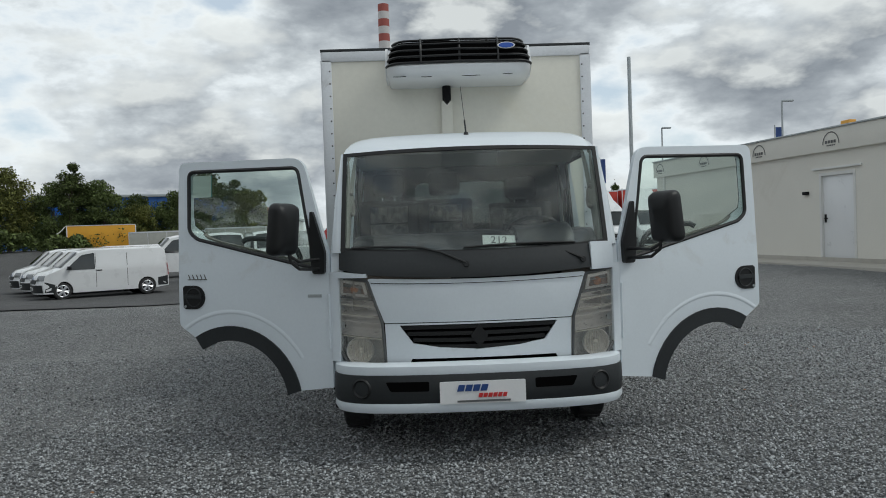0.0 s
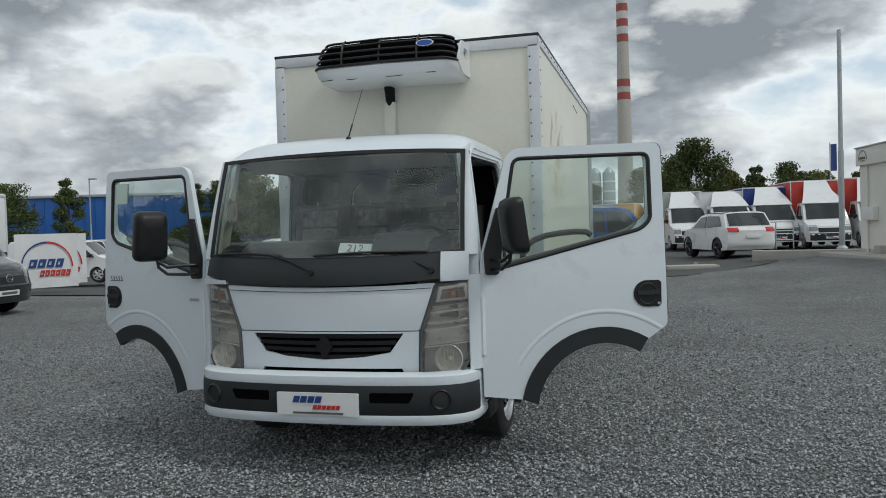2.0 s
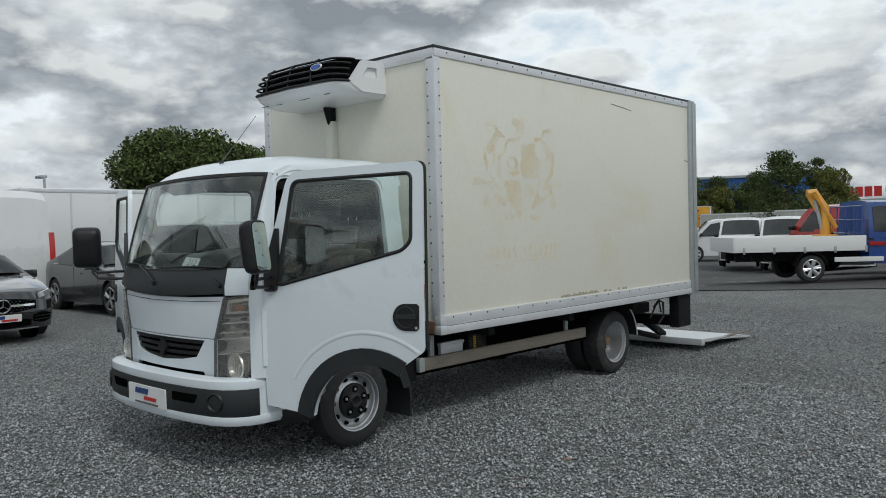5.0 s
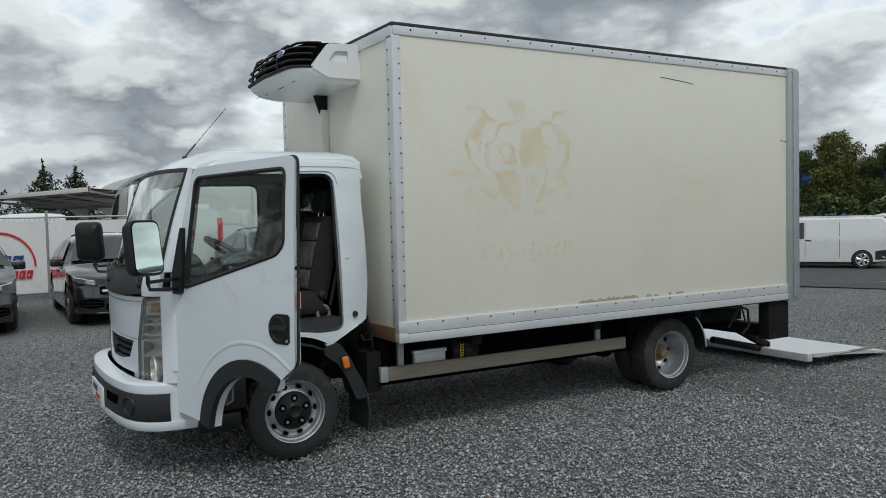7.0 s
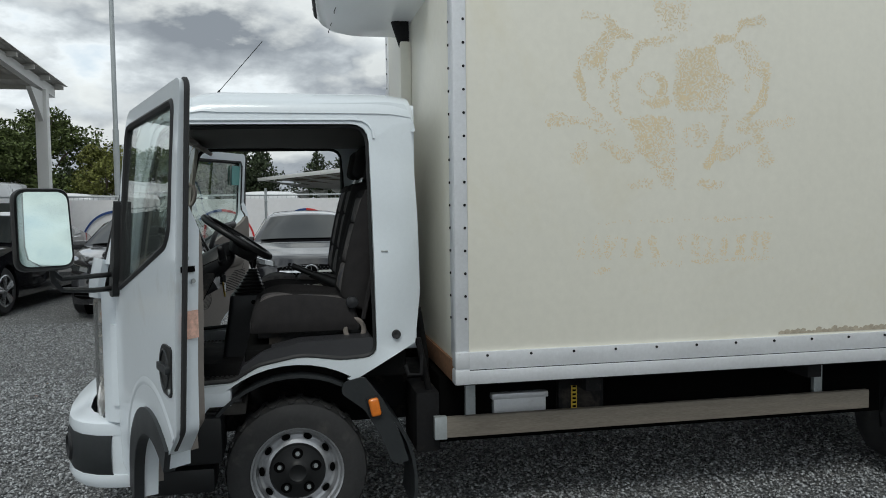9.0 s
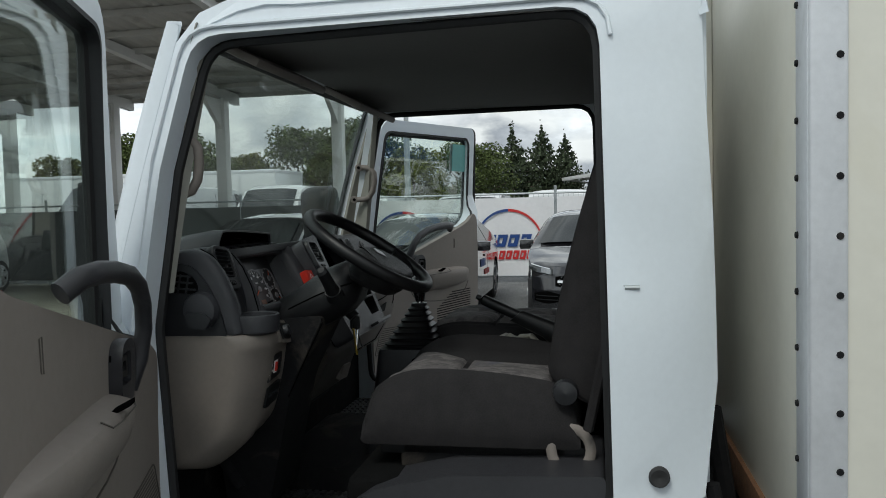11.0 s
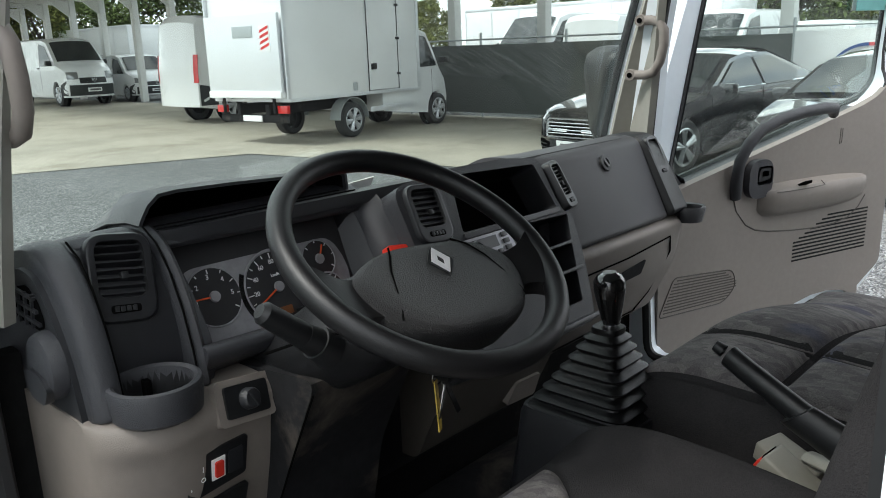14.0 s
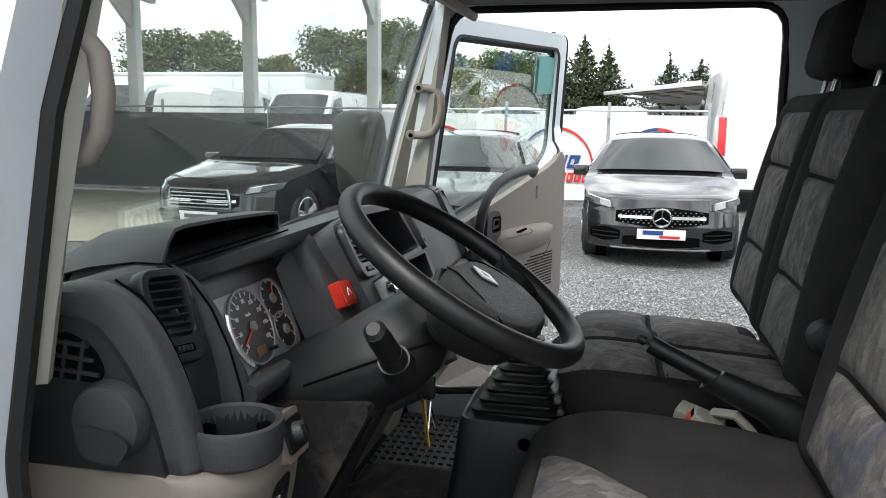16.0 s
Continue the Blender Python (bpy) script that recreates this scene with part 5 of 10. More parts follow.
# ---- chassis and side ----
for s in (1, -1):
    part("frame_rail", block(s * 0.36, s * 0.43, 5.4, 11.2, 0.48, 0.66, 0.006), "chassis", truck)
    guard = part("side_guard", block(s * 0.93, s * 0.965, 6.70, 9.06, 0.445, 0.545, 0.006), "wood_beam", truck, "weathered wooden side guard beam")
    part("end_block", block(s * 0.928, s * 0.967, 6.68, 6.74, 0.44, 0.55, 0.003), "galv", guard)
    for y in (6.84, 8.75):
        part("guard_bracket", block(s * 0.90, s * 0.93, y, y + 0.05, 0.46, 0.75, 0.004), "galv", guard)
    fender = part("front_mudguard", sheet([[(s * x, 6.03 + r * math.cos(radians(a)), 0.32 + r * math.sin(radians(a))) for x in (0.62, 0.75, 0.90, 0.955)] for a, r in [(152 - 8.2 * i, 0.47 + 0.012 * max(0, i - 11)) for i in range(22)]], thick=0.015), "bumper_plastic", truck, "black plastic wheel arch liner")
    flapm = part("fender_flap", sheet([[(s * x, y, z) for x in (0.70, 0.85, 0.985)] for y, z in ((6.27, 0.74), (6.36, 0.74), (6.45, 0.62), (6.52, 0.46), (6.545, 0.36))], thick=0.03), "bumper_plastic", truck)
    part("flap_side", outline(rounded([(6.245, 0.752), (6.345, 0.775), (6.43, 0.66), (6.50, 0.50), (6.55, 0.36), (6.47, 0.355), (6.41, 0.50), (6.34, 0.62), (6.235, 0.70)], 0.02), [], 0.014, [], lambda a, b, d: (s * (1.000 - d), a, b)), "bumper_plastic", flapm)
    part("marker_base", moved(block(-0.012, 0.008, -0.030, 0.030, -0.050, 0.050, 0.008), pose(s * 1.003, 6.385, 0.632, 12)), "black_plastic", flapm)
    part("side_marker", moved(block(-0.010, 0.018, -0.024, 0.024, -0.043, 0.043, 0.016, 4), pose(s * 1.012, 6.388, 0.632, 12)), "orange_lens", flapm, "orange side indicator lamp")
    rg = part("rear_mudguard", sheet([[(s * x, 9.62 + r * math.cos(radians(a)), 0.33 + r * math.sin(radians(a)) + 0.02) for x in (0.50, 0.7, 0.97)] for a, r in [(105 - 9.5 * i, 0.40 + 0.004 * i) for i in range(12)]], thick=0.012), "bumper_plastic", truck, "dark rear mudguard with pale lip")
    part("lip", tube([(s * 0.974, 9.62 + r * math.cos(radians(a)), 0.35 + r * math.sin(radians(a))) for a, r in [(105 - 9.5 * i, 0.40 + 0.004 * i) for i in range(12)]], 0.007, 6), "alu", rg)
    part("step_box", block(s * 0.70, s * 0.975, 5.33, 5.70, 0.40, 0.62, 0.03), "black_plastic", truck, "black moulded cab step")
    part("lower_step", joined(block(s * 0.72, s * 0.965, 5.38, 5.66, 0.27, 0.385, 0.02), block(s * 0.74, s * 0.90, 5.42, 5.64, 0.38, 0.42, 0.01)), "black_plastic", truck, "black moulded lower step")
    part("step_tread", joined(*[block(s * (0.74 + 0.05 * i), s * (0.77 + 0.05 * i), 5.36, 5.67, 0.617, 0.628) for i in range(4)]), "rubber", truck)
    part("sill_edge", block(s * 0.86, s * 0.945, 5.37, 5.74, 0.655, 0.735, 0.015), "white_paint", truck)
part("battery_box", joined(block(0.55, 0.915, 6.985, 7.255, 0.50, 0.612, 0.006), block(0.54, 0.922, 6.975, 7.265, 0.606, 0.634, 0.005)), "alu", truck, "grey lidded metal box under the body")
lb = part("control_box", block(0.70, 0.92, 7.32, 7.56, 0.50, 0.70, 0.01), "chassis", truck)
part("yellow_label", block(0.921, 0.923, 7.385, 7.415, 0.535, 0.655), "crane_label", lb, "yellow warning label strip")
part("label_bars", joined(*[block(0.9235, 0.9245, 7.391, 7.409, 0.545 + 0.02 * k, 0.555 + 0.02 * k) for k in range(6)]), "void", lb, smooth=False)
part("tank", block(-0.9, -0.5, 7.2, 8.2, 0.34, 0.66, 0.05), "chassis", truck)
part("air_tank", moved(turned([(-0.35, 0.0), (-0.35, 0.1), (-0.33, 0.13), (0.33, 0.13), (0.35, 0.1), (0.35, 0.0)], 20, "y"), Matrix.Translation((0.2, 8.5, 0.52))), "chassis", truck)
part("exhaust", tube([(0.1, 6.6, 0.42), (0.15, 7.6, 0.38), (0.25, 8.6, 0.40)], 0.05, 10), "rust", truck)
part("gearbox", block(-0.25, 0.25, 6.1, 7.1, 0.35, 0.62, 0.06), "chassis", truck)
part("engine", block(-0.33, 0.33, 5.35, 6.1, 0.36, 0.75, 0.05), "chassis", truck)
part("cab_mount", joined(tube([(0.86, 6.62, 0.92), (0.87, 6.66, 0.72), (0.80, 6.70, 0.55)], 0.016, 8), tube([(0.72, 6.64, 1.05), (0.70, 6.68, 0.80), (0.62, 6.70, 0.6)], 0.022, 8), tube([(0.92, 6.55, 0.80), (0.95, 6.56, 0.76), (0.95, 6.62, 0.76), (0.93, 6.63, 0.85)], 0.011, 8)), "chassis", truck)
part("filler_block", block(0.55, 0.90, 6.60, 6.72, 0.36, 0.66, 0.02), "chassis", truck)
for k in range(3):
    part("cross_member", block(-1.08, 1.08, 7.4 + 1.2 * k, 7.48 + 1.2 * k, 0.66, 0.745, 0.004), "chassis", truck)
part("underfloor", block(-1.09, 1.09, 6.80, 11.1, 0.725, 0.745), "chassis", truck)
# tail lift
part("lift_frame", joined(block(-0.95, 0.95, 10.92, 11.06, 0.36, 0.48, 0.01), block(0.55, 0.62, 10.3, 11.0, 0.50, 0.62, 0.01), block(-0.62, -0.55, 10.3, 11.0, 0.50, 0.62, 0.01)), "chassis", truck)
for s in (1, -1):
    part("lift_post", block(s * 0.98, s * 1.10, 10.80, 11.10, 0.36, 0.74, 0.008), "chassis", truck)
    part("lift_arm", joined(tube([(s * 0.5, 11.0, 0.42), (s * 0.5, 11.55, 0.16)], 0.05, 8), tube([(s * 0.5, 10.7, 0.30), (s * 0.5, 11.5, 0.12)], 0.035, 8)), "chassis", truck)
part("hose", joined(tube([(0.97, 10.45, 0.62), (1.0, 10.52, 0.70), (1.0, 10.62, 0.66), (0.98, 10.66, 0.50), (0.95, 10.60, 0.42)], 0.012, 6), tube([(0.95, 10.40, 0.50), (0.98, 10.48, 0.64), (0.98, 10.56, 0.68), (0.97, 10.62, 0.55)], 0.010, 6)), "rubber", truck)
lift = part("lift_platform", outline([(11.52, 0.105), (11.52, 0.145), (12.0, 0.118), (12.9, 0.028), (12.9, 0.012), (12.0, 0.085)], [], 2.16, [], lambda a, b, d: (d - 1.08, a, b)), "alu", truck, "aluminium tail lift platform lowered to the ground", smooth=False)
part("lift_edge", block(-1.085, 1.085, 11.42, 11.50, 0.07, 0.15, 0.006), "alu", lift)
part("lift_strip", block(1.02, 1.081, 11.6, 12.9, 0.09, 0.10), "wood_beam", lift)

# striker, rubber plugs and drain marks on the door pillars
for s in (1, -1):
    part("door_striker", joined(rod((s * 0.905, 6.44, 1.352), (s * 0.935, 6.44, 1.352), 0.005, seg=8), rod((s * 0.935, 6.44, 1.352), (s * 0.935, 6.47, 1.352), 0.005, seg=8), block(s * 0.90, s * 0.912, 6.425, 6.48, 1.33, 1.375, 0.003)), "galv", truck)
    part("rubber_plug", moved(turned([(0.0, 0.0), (s * 0.004, 0.008), (s * 0.006, 0.018), (s * 0.0, 0.022), (s * -0.01, 0.022)], 16), pose(s * 0.938, 6.505, 0.955)), "rubber", truck)
    part("vent_slot", block(s * 0.90, s * 0.934, 6.437, 6.446, 1.09, 1.14, 0.002), "seal", truck)
    # added near-black block that stands for the shade under the cargo body
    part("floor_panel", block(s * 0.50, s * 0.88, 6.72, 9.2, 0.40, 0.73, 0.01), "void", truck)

# ---- the cab: inside ----
def swept(profiles, cap=True):
    """A skin over closed y-z profiles, each given with its x."""
    return sheet([[(x, y, z) for y, z in pr] for x, pr in profiles], closed=True, caps=cap)


def face(origin, right, up):
    """A frame on a surface: x to the right, y up along it, z out of it."""
    r, u = Vector(right).normalized(), Vector(up).normalized()
    o = r.cross(u).normalized()
    u = o.cross(r).normalized()
    return Matrix.Translation(origin) @ Matrix((r, u, o)).transposed().to_4x4()


def flat(pts, depth, m, holes=()):
    return outline(pts, holes, depth, [], None, m)


def rect(w, h, cx=0.0, cy=0.0):
    return [(cx - w / 2, cy - h / 2), (cx + w / 2, cy - h / 2), (cx + w / 2, cy + h / 2), (cx - w / 2, cy + h / 2)]


def disc(r, cx=0.0, cy=0.0, k=28):
    return [(cx + r * math.cos(2 * math.pi * i / k), cy + r * math.sin(2 * math.pi * i / k)) for i in range(k)]


# top pad between windscreen and instruments
rows = []
for i in range(7):
    v = i / 6
    row = []
    for j in range(25):
        x = -0.80 + 1.61 * j / 24
        yb = 5.135 + 0.10 * (x / 0.86) ** 2
        yr = 5.425 - 0.06 * max(0.0, abs(x) - 0.60) / 0.2
        z = 1.283 + (1.430 - 1.283) * math.sin(v * math.pi / 2) ** 0.8
        row.append((x, yb + (yr - yb) * v, z - 0.03 * max(0, abs(x) - 0.72) / 0.08))
    rows.append(row)
dash = part("dashboard", sheet(rows, thick=0.02), "dash_dark", truck, "dark grey moulded dashboard with beige lower half")


def vent(m, w, h, slats, name="air_vent"):
    """A framed air vent: raised surround, dark duct, tilted slats, thumb slide and thumb wheel."""
    lip = rounded(rect(w, h), min(w, h) * 0.30, 6)
    mouth = rounded(rect(w * 0.76, h * 0.66, 0, h * 0.09), min(w, h) * 0.17, 5)
    v = part(name, joined(sheet([[tuple(m @ Vector((x * k, y * k, z))) for x, y in lip] for z, k in ((-0.012, 1.03), (0.002, 1.03), (0.006, 0.985), (0.0065, 0.93))], closed=True), outline([(x * 0.93, y * 0.93) for x, y in lip], [mouth], -0.006, [], None, m @ pose(0, 0, 0.0065))), "vent_plastic", dash)
    part("mouth_wall", sheet([[tuple(m @ Vector((x * k, (y - h * 0.09) * k + h * 0.09, z))) for x, y in mouth] for z, k in ((0.0066, 1.0), (0.004, 0.97), (-0.024, 0.95))], closed=True), "black_plastic", v)
    # duct bottom coloured near-black for the shade inside the vent
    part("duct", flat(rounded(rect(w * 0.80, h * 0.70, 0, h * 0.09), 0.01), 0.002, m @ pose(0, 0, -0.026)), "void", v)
    for k in range(slats):
        y = h * 0.09 - h * 0.27 + h * 0.54 * k / (slats - 1)
        part("slat", moved(block(-w * 0.365, w * 0.365, -0.0014, 0.0014, -0.018, 0.002), m @ pose(0, y, 0, -24)), "vent_plastic", v)
    for q in (-0.17, 0.17):
        part("fin", moved(block(-0.001, 0.001, -h * 0.30, h * 0.30, -0.024, -0.016), m @ pose(q * w, h * 0.09, 0)), "black_plastic", v)
    part("thumb_slide", moved(block(-w * 0.06, w * 0.06, -0.005, 0.005, -0.004, 0.006, 0.002), m @ pose(w * 0.05, h * 0.02, 0)), "black_plastic", v)
    part("wheel_slot", flat(rounded(rect(w * 0.46, h * 0.09, 0, -h * 0.36), 0.004), 0.0012, m @ pose(0, 0, 0.0062)), "void", v)
    part("thumb_wheel", moved(joined(*[block(-w * 0.18 + w * 0.09 * k, -w * 0.11 + w * 0.09 * k, -0.0035, 0.0035, 0.006, 0.0095, 0.001) for k in range(4)]), m @ pose(0, -h * 0.36, 0)), "vent_plastic", v)
    return v


# driver's end pod: two leather-grained bands, sunk panel with vent, cup holder at its foot
BAND = [(5.20, 1.205), (5.20, 1.345), (5.27, 1.408), (5.35, 1.437), (5.405, 1.440), (5.445, 1.420), (5.475, 1.382), (5.500, 1.330), (5.516, 1.275), (5.524, 1.226)]
WELL = [(5.20, 1.205), (5.20, 1.34), (5.27, 1.402), (5.35, 1.431), (5.395, 1.433), (5.418, 1.424), (5.462, 1.345), (5.474, 1.305), (5.478, 1.265), (5.479, 1.226)]
def pod_profile(pts, f=0.0, top=0.0):
    return rounded([(y + f * (y - 5.2) / 0.3, z + top * (z - 1.205) / 0.235) for y, z in pts], [0.01, 0.03, 0.04, 0.05, 0.05, 0.04, 0.05, 0.04, 0.03, 0.008], 5)
part("end_pod", swept([(x, pod_profile(WELL)) for x in (0.648, 0.70, 0.778)]), "dash_dark", dash)
part("pod_band", swept([(0.764, pod_profile(BAND, -0.014, -0.008)), (0.768, pod_profile(BAND, -0.004, -0.002)), (0.774, pod_profile(BAND)), (0.790, pod_profile(BAND)), (0.799, pod_profile(BAND, -0.006, -0.003)), (0.804, pod_profile(BAND, -0.016, -0.009))]), "dash_grain", dash)
part("pod_band", swept([(0.634, pod_profile(BAND, -0.030, -0.012)), (0.640, pod_profile(BAND, -0.012, -0.004)), (0.648, pod_profile(BAND, -0.004)), (0.656, pod_profile(BAND, -0.008, -0.001)), (0.661, pod_profile(BAND, -0.020, -0.006))]), "dash_grain", dash)
part("pod_crown", sheet([[(x, y - 0.028 * abs((x - 0.714) / 0.056) ** 4 - o, z - 0.010 * abs((x - 0.714) / 0.056) ** 4) for x in [0.655 + 0.0118 * i for i in range(11)]] for y, z, o in ((5.33, 1.428, 0), (5.38, 1.440, 0), (5.407, 1.440, 0), (5.420, 1.432, 0), (5.418, 1.422, 0.0))], thick=0.006), "dash_grain", dash)
for xx in (0.766, 0.660):
    part("pod_seam", tube([(xx, y + 0.002, z + 0.002) for y, z in ((5.405, 1.4365), (5.438, 1.4185), (5.466, 1.383), (5.490, 1.331), (5.505, 1.276), (5.512, 1.232))], 0.0016, 5), "void", dash)
VM = face((0.718, 5.4465, 1.386), (-1, 0.14, -0.12), (0, -0.40, 1))
vent(VM, 0.084, 0.118, 7)
# end panel facing the open door
ex = 0.806
endp = part("end_panel", outline(rounded([(5.225, 1.196), (5.235, 1.315), (5.285, 1.378), (5.35, 1.408), (5.405, 1.400), (5.448, 1.348), (5.476, 1.285), (5.496, 1.196)], [0.01, 0.04, 0.04, 0.04, 0.04, 0.04, 0.04, 0.01], 5), [], 0.016, [], lambda a, b, d: (ex - d + 0.006, a, b)), "dash_dark", dash)
EM = face((ex + 0.006, 5.372, 1.357), (0, 1, 0), (0, 0, 1))
sv = rounded([(-0.046, -0.022), (0.040, -0.028), (0.050, -0.012), (0.036, 0.014), (0.005, 0.030), (-0.030, 0.022)], 0.010)
part("side_vent", flat(sv, 0.002, EM), "void", endp)
for k in range(3):
    part("side_vent_bar", moved(block(-0.042, 0.044 - 0.006 * k, -0.0022, 0.0022, 0.0, 0.006), EM @ pose(0, -0.014 + 0.016 * k, 0, 0, 0, -4)), "dash_dark", endp)
for k in range(3):
    part("side_vent_bar", moved(block(-0.0022, 0.0022, -0.026, 0.022, 0.0, 0.0055), EM @ pose(-0.022 + 0.022 * k, 0, 0, 0, 0, -12)), "dash_dark", endp)
KM = face((ex + 0.006, 5.428, 1.290), (0, 1, 0), (0, 0, 1))
part("round_cap", moved(turned([(0.0, 0.046), (0.010, 0.045), (0.018, 0.041), (0.021, 0.034), (0.022, 0.0)], 32, "z"), KM), "dash_grain", endp)
part("cap_tab", moved(outline(rounded([(-0.036, -0.008), (-0.018, 0.002), (0.018, -0.002), (0.036, -0.016), (0.020, -0.041), (-0.022, -0.038)], 0.008), [], 0.012, []), KM @ pose(0, -0.004, 0.014)), "dash_dark", endp)
# cup holder
CM = Matrix.Translation((0.733, 5.534, 1.222))
cup = part("cup_holder", moved(turned([(0.0, 0.0), (0.0, 0.050), (0.006, 0.057), (0.040, 0.0605), (0.047, 0.0585), (0.049, 0.054), (0.046, 0.049), (0.004, 0.044), (0.002, 0.0)], 40, "z"), CM), "dash_grain", dash, "round dark cup holder")
part("cup_well", moved(turned([(0.004, 0.0), (0.005, 0.0435), (0.040, 0.0485)], 32, "z"), CM), "black_plastic", cup)
for a in (20, 140, 260):
    part("cup_finger", moved(block(0.030, 0.046, -0.005, 0.005, 0.008, 0.034, 0.002), CM @ pose(0, 0, 0, 0, 0, a)), "void", cup)
# instrument cluster
hood = lambda x: rounded([(5.23, 1.372), (5.26, 1.424), (5.36, 1.436), (5.408, 1.424), (5.424 - 0.004 * (0.63 - x), 1.410 - 0.02 * (0.63 - x)), (5.416, 1.402 - 0.02 * (0.63 - x)), (5.35, 1.392), (5.28, 1.36)], 0.010)
part("cluster_hood", swept([(x, hood(x)) for x in (0.245, 0.35, 0.46, 0.55, 0.645)]), "dash_grain", dash)
part("hood_seam", tube([(x, 5.398, 1.4285) for x in (0.26, 0.45, 0.64)], 0.0016, 4), "void", dash)
part("cluster_cheek", outline(rounded([(5.28, 1.20), (5.28, 1.405), (5.405, 1.408), (5.455, 1.36), (5.505, 1.285), (5.500, 1.22)], 0.02), [], 0.012, [], lambda a, b, d: (0.640 - d, a, b)), "dash_grain", dash)
part("cluster_cheek", sheet([[(0.300, 5.392, 1.365), (0.300, 5.418, 1.30), (0.300, 5.445, 1.243)], [(0.286, 5.400, 1.385), (0.286, 5.435, 1.315), (0.286, 5.475, 1.252)], [(0.262, 5.412, 1.402), (0.264, 5.455, 1.335), (0.270, 5.508, 1.262)]], thick=0.006), "dash_dark", dash)
part("cluster_sill", swept([(x, rounded([(5.36, 1.205), (5.43, 1.236), (5.500, 1.280 - 0.012 * (0.64 - x) / 0.36), (5.519, 1.281 - 0.014 * (0.64 - x) / 0.36), (5.524, 1.268 - 0.012 * (0.64 - x) / 0.36), (5.515, 1.250 - 0.01 * (0.64 - x) / 0.36), (5.44, 1.205)], 0.008)) for x in (0.262, 0.35, 0.46, 0.56, 0.648)]), "dash_grain", dash)
GM = face((0.454, 5.418, 1.302), (-1, 0, 0), (0, -0.42, 1))
gauges = part("instrument_panel", flat(rounded([(-0.18, -0.075), (0.16, -0.075), (0.155, 0.115), (-0.18, 0.115)], 0.02), 0.004, GM @ pose(0, 0, -0.006)), "dial", dash, "instrument panel with white-marked dials")
part("silver_field", flat(rounded([(-0.168, -0.070), (0.140, -0.070), (0.150, 0.010), (0.130, 0.060), (-0.150, 0.062), (-0.170, 0.02)], 0.025, 5), 0.003, GM @ pose(0, 0, -0.002)), "dial_grey", gauges)
for gx_, gy_, gr, nd, a0 in ((0.0, 0.0, 0.061, 17, 207), (-0.113, 0.012, 0.046, 9, 178), (0.093, 0.026, 0.033, 7, 60), (0.096, -0.030, 0.031, 7, -30)):
    D = GM @ pose(gx_, gy_, 0.002)
    dl = part("dial", flat(disc(gr, k=36), 0.002, D), "dial", gauges)
    part("dial_rim", moved(tube([(gr * math.cos(2 * math.pi * i / 40), gr * math.sin(2 * math.pi * i / 40), 0.002) for i in range(40)], 0.0026 if gr > 0.05 else 0.0016, 6, closed=True), D), "dial_grey", dl)
    marks = []
    for k in range(nd):
        a = radians(215 - 250 * k / (nd - 1))
        marks.append(moved(block(gr * (0.84 if k % 2 else 0.78), gr * 0.93, -0.0007, 0.0007, 0.002, 0.0032), D @ Matrix.Rotation(a, 4, "Z")))
    part("dial_marks", joined(*marks), "plate_white", dl)
    part("needle", moved(block(-0.004, gr * 0.78, -0.0012, 0.0012, 0.0035, 0.005), D @ Matrix.Rotation(radians(a0), 4, "Z")), "needle", dl)
    part("needle_hub", moved(turned([(0.003, 0.009), (0.007, 0.008), (0.008, 0.0)], 16, "z"), D), "dial_grey", dl)
part("dial_crescent", sheet([[tuple(GM @ Vector((r * math.cos(radians(a)), r * math.sin(radians(a)), 0.0055))) for a in range(150, 236, 6)] for r in (0.0615, 0.071)], thick=0.002), "chrome", gauges, "bright crescent beside the speed dial")
part("trip_display", flat(rounded(rect(0.030, 0.014, -0.002, -0.040), 0.002), 0.001, GM @ pose(0, 0, 0.0042)), material("amber_display", (0.20, 0.075, 0.025), 0.35, var=0.2, scale=80), gauges)
part("reset_stem", moved(rod((0.022, -0.045, 0.004), (0.022, -0.045, 0.020), 0.003, seg=10), GM), "black_plastic", gauges)


def lettering(text, size, m, mat, parent, depth=0.0004, name="writing"):
    cu = bpy.data.curves.new(name, "FONT")
    cu.body, cu.size, cu.extrude, cu.align_x, cu.align_y = text, size, depth, "CENTER", "CENTER"
    tmp = bpy.data.objects.new("tmp_text", cu)
    scene.collection.objects.link(tmp)
    bpy.context.view_layer.update()
    me = bpy.data.meshes.new_from_object(tmp.evaluated_get(bpy.context.evaluated_depsgraph_get()))
    bpy.data.objects.remove(tmp)
    bpy.data.curves.remove(cu)
    me.name = name
    me.materials.clear()
    me.materials.append(M[mat])
    me.transform(m)
    ob = new(name, me)
    if parent is not None:
        ob.parent = parent
    return ob


for k, tx in enumerate(("0", "20", "40", "60", "80", "100", "120", "140", "160")):
    a = radians(215 - 250 * k / 8)
    lettering(tx, 0.0100, GM @ pose(0.042 * math.cos(a), 0.042 * math.sin(a), 0.0048), "plate_white", gauges)
lettering("km/h", 0.008, GM @ pose(0, 0.020, 0.0048), "plate_white", gauges)
for k, tx in enumerate(("1", "2", "3", "4", "5")):
    a = radians(190 - 190 * k / 4)
    lettering(tx, 0.011, GM @ pose(-0.113 + 0.031 * math.cos(a), 0.012 + 0.031 * math.sin(a), 0.0048), "plate_white", gauges)
